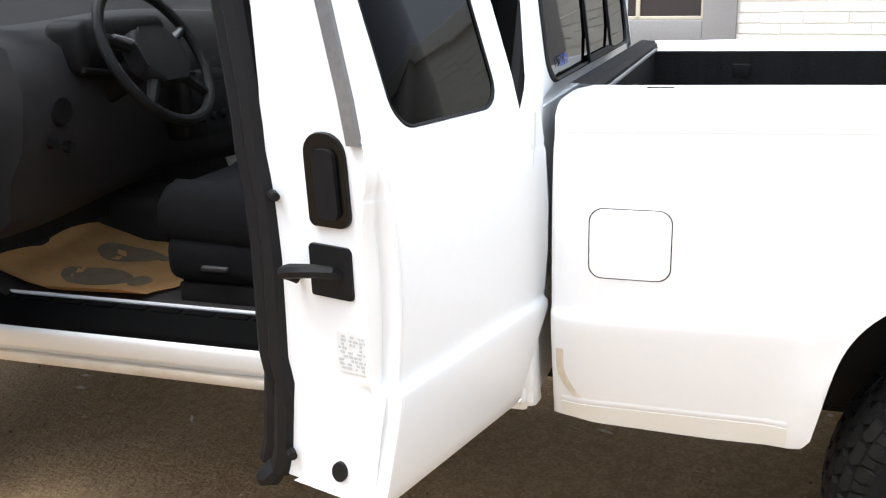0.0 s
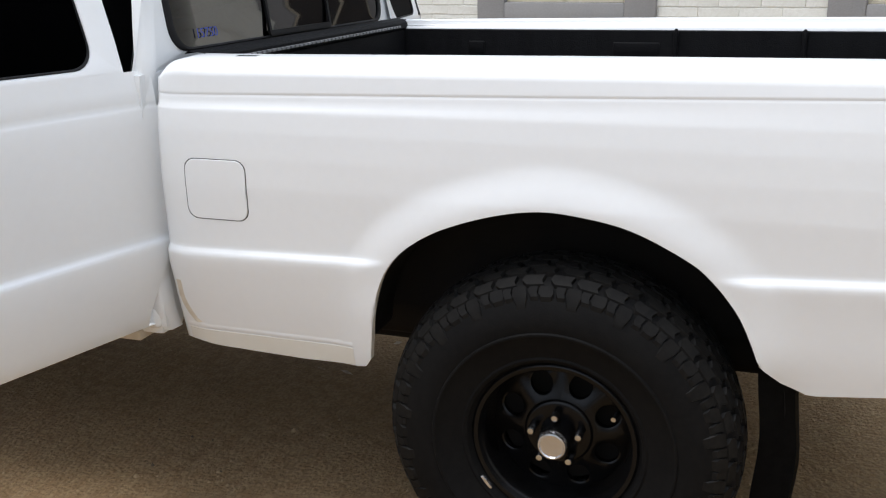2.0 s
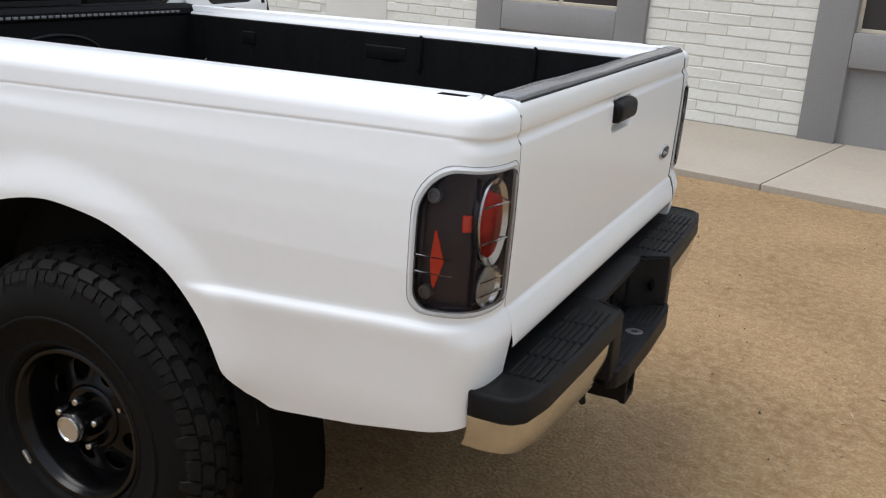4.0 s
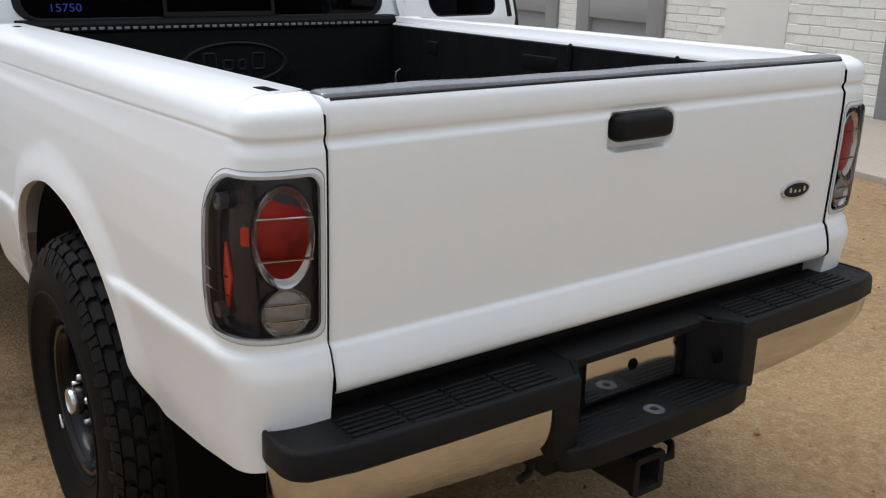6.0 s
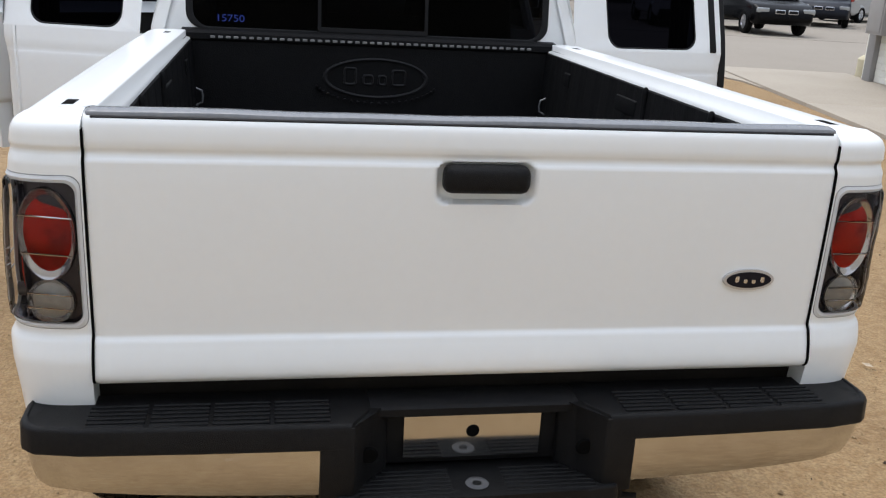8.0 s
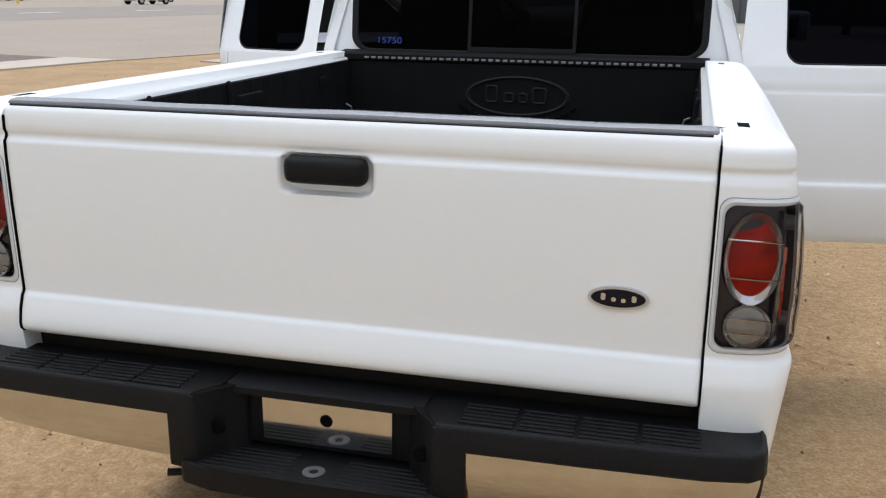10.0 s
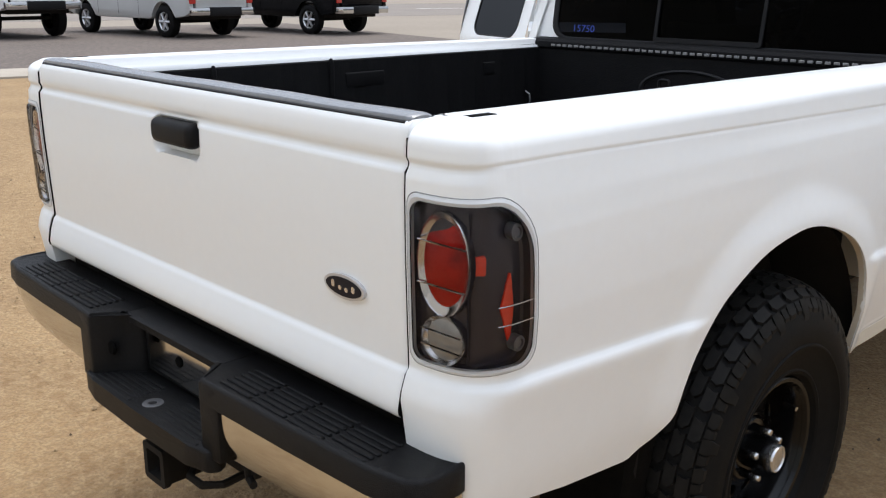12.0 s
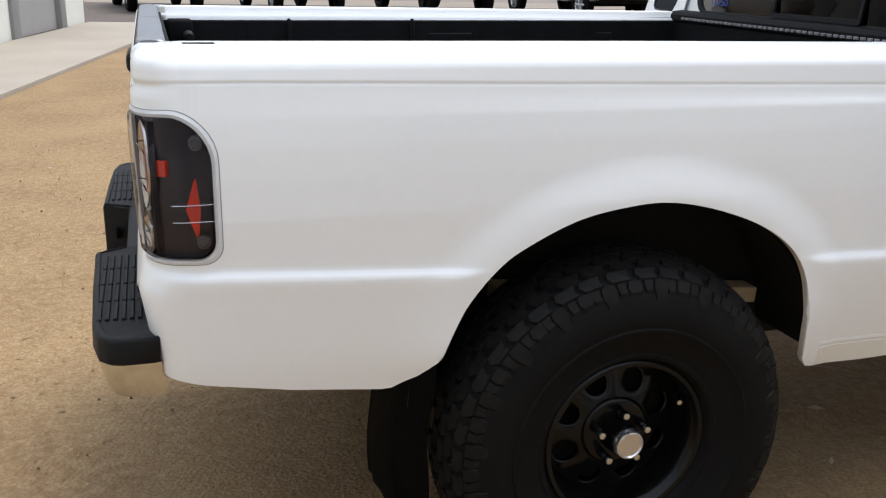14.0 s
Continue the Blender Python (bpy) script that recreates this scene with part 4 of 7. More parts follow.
def wheel(x, y, sx, steer=0.0, name="wheel"):
    hold = new(name)
    hold.parent = truck
    hold["label"] = "knobby off-road tyre on black steel wheel"
    hold.matrix_basis = pose(x, y, WR - 0.002, 0, 0, (0 if sx > 0 else 180) + steer)
    if "tyre" not in shared:
        carcass, knobs = tyre_mesh(WR, WW)
        shared["tyre"] = part("tyre", carcass, M["rubber"], hold, "black knobby mud-terrain tyre", smooth=30).data
        shared["tread"] = part("knobby_tread", knobs, M["tread"], hold, "knobby tread blocks", smooth=30, kind="stuff").data
        bm = bmesh.new()
        h = WW / 2
        lathe(bm, [(h - 0.046, 0.171), (h - 0.036, 0.177), (h - 0.034, 0.186), (h - 0.038, 0.191), (h - 0.048, 0.186), (h - 0.056, 0.171), (h - 0.078, 0.166), (0.02, 0.161), (-0.02, 0.154), (-0.10, 0.16), (-0.115, 0.18)], 64)
        lathe(bm, [(h - 0.040, 0.180), (h - 0.050, 0.169), (h - 0.066, 0.163), (0.012, 0.157), (-0.008, 0.153)], 64)
        shared["rim"] = part("rim", bm, M["rimblack"], hold, "gloss black steel rim", smooth=40).data
        bm = bmesh.new()
        rim_face(bm, 0.040, 0.080, 0.157, 0.0265, 0.119, 8, -0.024)
        lathe(bm, [(0.040, 0.080), (0.047, 0.076), (0.049, 0.071), (0.048, 0.035), (0.053, 0.034)], 40)
        shared["disc"] = part("wheel_disc", bm, M["rimblack"], hold, "black steel disc with eight round windows", smooth=40).data
        bm = bmesh.new()
        lathe(bm, [(0.045, 0.042), (0.080, 0.038), (0.100, 0.036), (0.103, 0.034)], 36)
        shared["hub"] = part("hub_barrel", bm, M["rimblack"], hold, "black hub barrel").data
        bm = bmesh.new()
        lathe(bm, [(0.098, 0.0335), (0.111, 0.0335), (0.117, 0.031), (0.118, 0.028), (0.115, 0.026), (0.115, 0.0)], 36)
        shared["cap"] = part("hub_cap", bm, M["silver"], hold, "bright round hub cap").data
        bm = bmesh.new()
        lathe(bm, [(0.0, 0.0105), (0.006, 0.0105), (0.010, 0.009), (0.026, 0.009), (0.030, 0.007), (0.030, 0.0)], 6)
        me = part("lug_nut", bm, M["rimblack"], hold, "black lug nut", smooth=20).data
        shared["nut"] = me
        bm = bmesh.new()
        lathe(bm, [(0.022, 0.0098), (0.040, 0.0098), (0.045, 0.007), (0.046, 0.0)], 10)
        shared["tip"] = part("stud_tip", bm, M["nut"], hold, "bright wheel stud tip").data
        bm = bmesh.new()
        lathe(bm, [(-0.08, 0.150), (-0.02, 0.150), (-0.02, 0.0)], 36)
        shared["drum"] = part("brake_drum", bm, M["under"], hold, "dark brake drum").data
        bm = bmesh.new()
        rod(bm, [(0.055, 0.135, 0.075), (0.088, 0.130, 0.072)], 0.006)
        shared["valve"] = part("valve_stem", bm, M["nut"], hold, "short valve stem").data
        first = [o for o in hold.children if o.name.startswith("lug_nut")][0]
        tip = [o for o in hold.children if o.name.startswith("stud_tip")][0]
    else:
        for nm, key in (("tyre", "tyre"), ("knobby_tread", "tread"), ("rim", "rim"), ("wheel_disc", "disc"), ("hub_cap", "cap"), ("hub_barrel", "hub"), ("brake_drum", "drum"), ("valve_stem", "valve")):
            o = new(nm, shared[key])
            o.parent = hold
            if key == "tread":
                o["kind"] = "stuff"
        first = new("lug_nut", shared["nut"])
        first.parent = hold
        tip = new("stud_tip", shared["tip"])
        tip.parent = hold
    for k in range(5):
        a = radians(90 + 72 * k)
        o = first if k == 0 else new("lug_nut", shared["nut"])
        o.parent = hold
        o.matrix_basis = pose(0.048, 0.057 * math.cos(a), 0.057 * math.sin(a))
        o = tip if k == 0 else new("stud_tip", shared["tip"])
        o.parent = hold
        o.matrix_basis = pose(0.048, 0.057 * math.cos(a), 0.057 * math.sin(a))
    return hold


shared = {}
for SX in (-1, 1):
    rear = wheel(SX * 0.752, 0.965, SX)
    wheel(SX * 0.752, 4.16, SX)
    if SX < 0:
        bm = bmesh.new()
        box(bm, 0.098, 0.108, -0.019, 0.019, -0.007, 0.007, 0.003, 2, Euler((radians(128.5), 0, 0)).to_matrix().to_4x4() @ Matrix.Translation((0, 0.0, 0.200)))
        part("wheel_weight", bm, M["silver"], rear, "pale clip-on balance weight")

# ---- chassis, wheel wells, flaps ----
for SX in (-1, 1):
    bm = bmesh.new()
    ring = []
    for x in (0.805, 0.80, 0.58):
        ring.append([(SX * x, 0.97 + 0.49 * math.cos(radians(a)) * (1.0 if a < 90 else 0.99), 0.52 + 0.455 * max(0, math.sin(radians(a))) - (0.012 if x > 0.802 else 0.0)) for a in range(4, 179, 6)])
    loft(bm, ring, closed=False)
    part("wheel_well", bm, M["under"], truck, "dark inner wheel well")
    bm = bmesh.new()
    box(bm, *sorted((SX * 0.575, SX * 0.585)), 0.45, 1.48, 0.60, 0.98)
    part("wheel_well_wall", bm, M["under"], truck)
    bm = bmesh.new()
    rows_ = []
    for t in range(9):
        q = t / 8
        edge = [(0.60, 0.0), (0.62, 0.003), (0.65, -0.003), (0.70, 0.002), (0.76, 0.0), (0.79, 0.008), (0.806, 0.025), (0.812, 0.05), (0.812, 0.085)]
        rows_.append([(SX * (x - 0.03 * q * (x > 0.8)), 0.455 + d - 0.005 * q + 0.006 * math.sin(7 * q + 9 * x), 0.66 - 0.38 * q - (0.055 * (1 - d / 0.085) * (1 - q) if x > 0.7 else 0.0)) for x, d in edge])
    loft(bm, rows_, closed=False)
    bmesh.ops.solidify(bm, geom=bm.faces[:], thickness=0.008)
    part("mud_flap", bm, M["rubber"], truck, "black rubber mud flap")
    bm = bmesh.new()
    box(bm, *sorted((SX * 0.42, SX * 0.50)), 0.42, 4.7, 0.48, 0.59, 0.006)
    part("frame_rail", bm, M["under"], truck, "dark chassis rail")
    bm = bmesh.new()
    for k in range(4):
        box(bm, *sorted((SX * 0.50, SX * 0.56)), 0.60 + 0.05 * k, 1.34 - 0.05 * k, 0.36 + 0.012 * k, 0.371 + 0.012 * k, 0.002, 1)
    part("leaf_spring", bm, M["under"], truck, "dark leaf spring pack")
    bm = bmesh.new()
    rod(bm, [(SX * 0.48, 1.15, 0.42), (SX * 0.46, 1.35, 0.75)], 0.026, 10)
    part("shock_absorber", bm, M["under"], truck, "dark shock absorber")
bm = bmesh.new()
rod(bm, [(-0.72, 0.965, 0.41), (0.72, 0.965, 0.41)], 0.045, 14)
lathe(bm, [(-0.14, 0.0), (-0.13, 0.09), (-0.06, 0.14), (0.06, 0.14), (0.13, 0.09), (0.14, 0.0)], 20, "x", (0.05, 0.95, 0.41))
part("rear_axle", bm, M["under"], truck, "dark rear axle")
bm = bmesh.new()
rod(bm, [(-0.70, 4.16, 0.41), (0.70, 4.16, 0.41)], 0.05, 12)
part("front_axle", bm, M["under"], truck)
# unseen boxes closing the underside, added to keep light out beneath the truck
for nm, lab, dims, bev in (("underbody", "dark bed underside", (-0.565, 0.565, 0.48, 1.94, 0.50, 0.80), 0.03), ("rear_underbody", "dark underside behind the axle", (-0.565, 0.565, 0.10, 0.475, 0.62, 0.80), 0.03),
                           ("rear_light_block", "dark unseen block keeping light out behind the axle", (-0.44, 0.44, 0.18, 0.74, 0.44, 0.618), 0.08), ("mid_light_block", "dark unseen block keeping light out ahead of the axle", (-0.44, 0.44, 1.24, 1.92, 0.43, 0.498), 0.03),
                           ("cab_light_block", "dark unseen block keeping light out under the cab", (-0.30, 0.25, 1.94, 3.0, 0.44, 0.578), 0.05)):
    bm = bmesh.new()
    box(bm, *dims, bev, 3)
    part(nm, bm, M["under"], truck, lab)
bm = bmesh.new()
rod(bm, [(0.35, 3.6, 0.46), (0.36, 1.5, 0.50), (0.55, 1.25, 0.52), (0.60, 0.5, 0.50)], 0.028, 10)
part("exhaust_pipe", bm, M["under"], truck, "dark exhaust pipe")
bm = bmesh.new()
box(bm, -0.03, 0.03, -0.34, 0.34, -0.019, 0.019, 0.002, 1, Matrix.Translation((0.610, 1.07, 0.665)) @ Euler((radians(-5), 0, 0)).to_matrix().to_4x4())
part("timber_stick", bm, M["wood"], truck, "pale timber stick lodged in wheel well")

# ---- cab ----


def cab_x(z):
    """Half-width of the cab's side at height z."""
    return float(np.interp(z, [0.52, 0.6, 0.82, 0.85, 1.0, 1.18, 1.26, 1.80], [0.80, 0.83, 0.862, 0.848, 0.852, 0.83, 0.80, 0.64]))


# back panel with the window opening
bm = bmesh.new()


def back(u, v, h):
    """u across, v up; the rear face leans forward above the waist."""
    y = 1.972 + max(0, v - 1.24) * 0.13 + 0.03 * (abs(u) / 0.84) ** 4
    return (u, y - h, v)


win = rrect(-0.672, 0.672, 1.242, 1.66, (0.06, 0.05, 0.05, 0.06), 6)
outl = []
for (u, v) in win:
    w = cab_x(1.24 if v < 1.45 else 1.76) - 0.012
    outl.append((math.copysign(w, u) if abs(u) > 0.60 else u * 1.02, 1.205 if v < 1.245 and abs(u) < 0.6 else (1.19 if v < 1.45 else 1.78)))
loft(bm, [[back(u, v, -0.02) for u, v in win], [back(u, v, 0.0) for u, v in shrink(win, 1.006)], [back(u, v, 0.0) for u, v in outl]])
prism(bm, [(-0.82, 0.56), (0.82, 0.56), (0.835, 0.85), (0.82, 1.20), (-0.82, 1.20), (-0.835, 0.85)], 1.985, 2.0, "y")
cabback = part("cab_back", bm, M["paint"], truck, "white cab rear panel")
bm = bmesh.new()
band(bm, shrink(win, 0.975), shrink(win, 1.012), back, -0.004, 0.005)
part("window_seal", bm, M["seal"], cabback, "black rubber window seal")
bm = bmesh.new()
plate(bm, shrink(win, 0.985), back, -0.012, -0.003, 3)
rw = part("rear_window", bm, M["tint"], truck, "dark tinted sliding rear window")
bm = bmesh.new()
for u in (-0.20, 0.20):
    plate(bm, rrect(u - 0.006, u + 0.006, 1.25, 1.65, 0.003, 2), back, -0.004, 0.004, 2)
plate(bm, rrect(-0.2, 0.2, 1.246, 1.262, 0.004, 2), back, -0.004, 0.004, 2)
part("slider_frame", bm, M["seal"], rw, "black slider frame")
bm = bmesh.new()
plate(bm, rrect(-0.17, 0.185, 1.262, 1.315, 0.01, 3), back, -0.05, -0.018, 2)
part("brake_light_shelf", bm, M["trimgrey"], rw, "grey shelf behind the glass")
txt = bpy.data.curves.new("price_writing", "FONT")
txt.body = "15750"
txt.size = 0.042
txt.extrude = 0.0004
txt.align_x = "CENTER"
txt.offset = -0.0004
price = new("price_writing", txt)
price.parent = rw
price.matrix_basis = Matrix.Translation((-0.523, back(0, 1.285, -0.0022)[1], 1.268)) @ Euler((radians(90 - 7), 0, 0)).to_matrix().to_4x4() @ Matrix.Diagonal((1.0, 0.85, 1, 1)) @ Matrix.Shear("XZ", 4, (0.0, 0.0))
txt.materials.append(M["bluepen"])
price["label"] = "blue hand-painted price on glass"

# cab corner, rocker and roof
for SX in (-1, 1):
    bm = bmesh.new()
    rows_ = []
    for z in [0.545, 0.56, 0.60, 0.70, 0.80, 0.82, 0.84, 0.9, 1.0, 1.1, 1.18, 1.2, 1.24, 1.3, 1.4, 1.5, 1.6, 1.7, 1.78]:
        w = cab_x(z) - float(np.interp(z, [0.70, 0.78, 1.08, 1.26], [0.0, 0.04, 0.04, 0.0]))
        yb = 1.972 + max(0, z - 1.24) * 0.13 + 0.012
        yf = 2.034 - 0.022 * max(0.0, min(1.0, (z - 1.16) / 0.06)) - max(0, z - 1.24) * 0.04
        rows_.append([(SX * (w - 0.05), yb - 0.004, z), (SX * (w - 0.012), yb, z), (SX * (w - 0.003), yb + 0.008, z), (SX * w, yb + 0.022, z), (SX * w, yf - 0.012, z), (SX * (w - 0.006), yf, z), (SX * (w - 0.055), yf + 0.010, z)])
    loft(bm, rows_, closed=False)
    part("cab_corner", bm, M["paint"], truck, "white cab corner pillar", smooth=45)
    # black quarter seal in the door opening
    bm = bmesh.new()
    rod(bm, [(SX * (cab_x(z) - 0.068), 2.040 - max(0, z - 1.24) * 0.04, z) for z in np.linspace(0.68, 1.74, 20)], 0.016, 8)
    part("opening_seal", bm, M["seal"], truck, "black door opening seal")
    bm = bmesh.new()
    prism(bm, [(2.0, 0.535), (3.75, 0.53), (3.75, 0.60), (2.0, 0.60)], *sorted((SX * 0.72, SX * 0.818)), "x", 0.01)
    box(bm, *sorted((SX * 0.70, SX * 0.835)), 2.0, 3.75, 0.555, 0.616, 0.014, 3)
    part("rocker_panel", bm, M["paint"], truck, "white rocker panel below door opening")
    bm = bmesh.new()
    box(bm, *sorted((SX * 0.735, SX * 0.835)), 2.06, 3.62, 0.516, 0.545, 0.008)
    part("rocker_edge", bm, M["rocker"], truck, "dusty lower rocker edge")
    bm = bmesh.new()
    prism(bm, [(SX * 0.69, 0.60), (SX * 0.69, 0.654), (SX * 0.735, 0.652), (SX * 0.818, 0.630), (SX * 0.824, 0.612)], 2.05, 3.68, "y", 0.003)
    for k in range(14):
        box(bm, *sorted((SX * 0.70, SX * 0.73)), 2.14 + 0.1 * k, 2.22 + 0.1 * k, 0.650, 0.6560, 0.001, 1)
    part("scuff_plate", bm, M["gap"], truck, "black ribbed sill scuff plate")
    bm = bmesh.new()
    rod(bm, [(SX * 0.688, y, 0.657) for y in (2.1, 2.6, 3.2, 3.55)], 0.006, 8)
    part("sill_seal", bm, M["bezel"], truck, "pale sill edge strip")
    # A-pillar and fender
    bm = bmesh.new()
    rows_ = []
    for q in np.linspace(0, 1, 8):
        y, z, x = 3.78 - 0.80 * q, 1.22 + 0.55 * q, 0.80 - 0.15 * q
        rows_.append([(SX * x, y, z), (SX * (x + 0.01), y - 0.04, z), (SX * (x - 0.03), y - 0.07, z), (SX * (x - 0.07), y - 0.01, z)])
    loft(bm, rows_, True, True, True)
    part("windscreen_pillar", bm, M["paint"], truck, "white windscreen pillar")
    bm = bmesh.new()
    poly = [(3.66, 0.54), (3.72, 0.54), (3.74, 0.66), (3.80, 0.80), (3.90, 0.90), (4.04, 0.955), (4.16, 0.965), (4.30, 0.955), (4.44, 0.89), (4.53, 0.79), (4.58, 0.68), (4.60, 0.56), (4.86, 0.62), (4.87, 0.95), (4.84, 1.06), (4.70, 1.14), (4.40, 1.20), (3.80, 1.255), (3.66, 1.26)]
    prism(bm, poly, *sorted((SX * 0.76, SX * 0.862)), "x", 0.022, 3)
    part("front_fender", bm, M["paint"], truck, "white front fender")
    bm = bmesh.new()
    prism(bm, rrect(SX * 0.71 - 0.12, SX * 0.71 + 0.12, 0.90, 1.06, 0.04, 5), 4.80, 4.885, "y", 0.012)
    part("headlamp", bm, M["clearlens"], truck, "clear front headlamp")
bm = bmesh.new()
rows_ = []
for y, zc, hw in ((2.02, 1.765, 0.60), (2.05, 1.79, 0.63), (2.15, 1.812, 0.648), (2.5, 1.83, 0.655), (2.85, 1.82, 0.65), (3.0, 1.80, 0.645), (3.04, 1.785, 0.63)):
    rows_.append([(hw * u, y, zc - 0.05 * abs(u) ** 3 - (0.03 if abs(u) > 0.99 else 0)) for u in np.linspace(-1.02, 1.02, 21)])
loft(bm, rows_, closed=False)
bmesh.ops.solidify(bm, geom=bm.faces[:], thickness=0.03)
part("cab_roof", bm, M["paint"], truck, "white cab roof")
bm = bmesh.new()
loft(bm, [[(u * (0.78 - 0.13 * q), 3.79 - 0.78 * q + 0.05 * (1 - u * u), 1.24 + 0.54 * q) for u in np.linspace(-1, 1, 15)] for q in np.linspace(0, 1, 6)], closed=False)
part("windscreen", bm, M["clear"], truck, "clear raked windscreen")
bm = bmesh.new()
loft(bm, [[(u * w, y, z - 0.045 * abs(u) ** 4) for u in np.linspace(-1, 1, 21)] for y, z, w in ((3.72, 1.255, 0.80), (3.80, 1.265, 0.795), (4.2, 1.235, 0.79), (4.6, 1.17, 0.775), (4.80, 1.10, 0.75), (4.86, 1.04, 0.74), (4.87, 0.98, 0.73))], closed=False)
bmesh.ops.solidify(bm, geom=bm.faces[:], thickness=0.02)
part("hood", bm, M["paint"], truck, "white engine hood")
bm = bmesh.new()
box(bm, -0.58, 0.58, 4.80, 4.875, 0.86, 1.05, 0.03, 3)
for k in range(4):
    box(bm, -0.54, 0.54, 4.87, 4.89, 0.885 + 0.04 * k, 0.905 + 0.04 * k, 0.004)
part("front_grille", bm, M["plastic"], truck, "dark front grille")
bm = bmesh.new()
prism(bm, [(-0.86, 4.62), (-0.86, 4.86), (-0.80, 4.97), (-0.5, 5.03), (0.5, 5.03), (0.80, 4.97), (0.86, 4.86), (0.86, 4.62), (0.78, 4.62), (0.7, 4.84), (-0.7, 4.84), (-0.78, 4.62)], 0.60, 0.84, "z", 0.02, 3)
part("front_bumper", bm, M["chrome"], truck, "bright front bumper")
bm = bmesh.new()
box(bm, -0.74, 0.74, 3.74, 4.80, 0.60, 1.0, 0.02)
part("engine_bay", bm, M["under"], truck, "dark engine bay")

# passenger's front door, closed
bm = bmesh.new()
rows_ = []
for z in [0.655, 0.67, 0.75, 0.80, 0.82, 0.84, 0.9, 1.0, 1.1, 1.18, 1.22, 1.245]:
    w = cab_x(z)
    rows_.append([(w - 0.012, 2.62, z), (w, 2.63, z), (w, 3.64, z), (w - 0.012, 3.65, z), (w - 0.13, 3.65, z), (w - 0.13, 2.62, z)])
loft(bm, rows_, True, True, True)
pd = part("front_door", bm, M["paint"], truck, "white closed passenger door")
bm = bmesh.new()
loft(bm, [[(cab_x(z) - 0.02, y, z) for y in (2.66, 3.0, 3.35 + (1.245 - z) * 0.75 + 0.3)] for z in (1.245, 1.5, 1.74)], closed=False)
part("door_glass", bm, M["tint"], pd, "tinted door glass")
bm = bmesh.new()
rod(bm, [(cab_x(1.24) - 0.02, 2.63, 1.24), (cab_x(1.5) - 0.02, 2.64, 1.5), (0.66, 2.66, 1.75), (0.655, 3.02, 1.775)], 0.022, 8)
part("door_frame", bm, M["paint"], pd)


def mirror(parent, p, sx, rz=0):
    bm = bmesh.new()
    m = pose(*p, 0, 0, rz)
    box(bm, -0.10, 0.10, -0.02, 0.07, -0.075, 0.075, 0.028, 4, m)
    o = part("door_mirror", bm, M["paint"], parent, "white door mirror")
    bm = bmesh.new()
    box(bm, -0.085, 0.085, -0.026, -0.018, -0.06, 0.06, 0.003, 2, m)
    part("mirror_glass", bm, M["chrome"], o, "mirror glass")
    bm = bmesh.new()
    rod(bm, [m @ Vector((-sx * 0.08, 0.03, -0.04)), m @ Vector((-sx * 0.20, 0.05, -0.05))], 0.025, 8)
    part("mirror_arm", bm, M["plastic"], o, "black mirror arm")


mirror(pd, (1.085, 3.56, 1.31), 1)

# ---- open doors ----


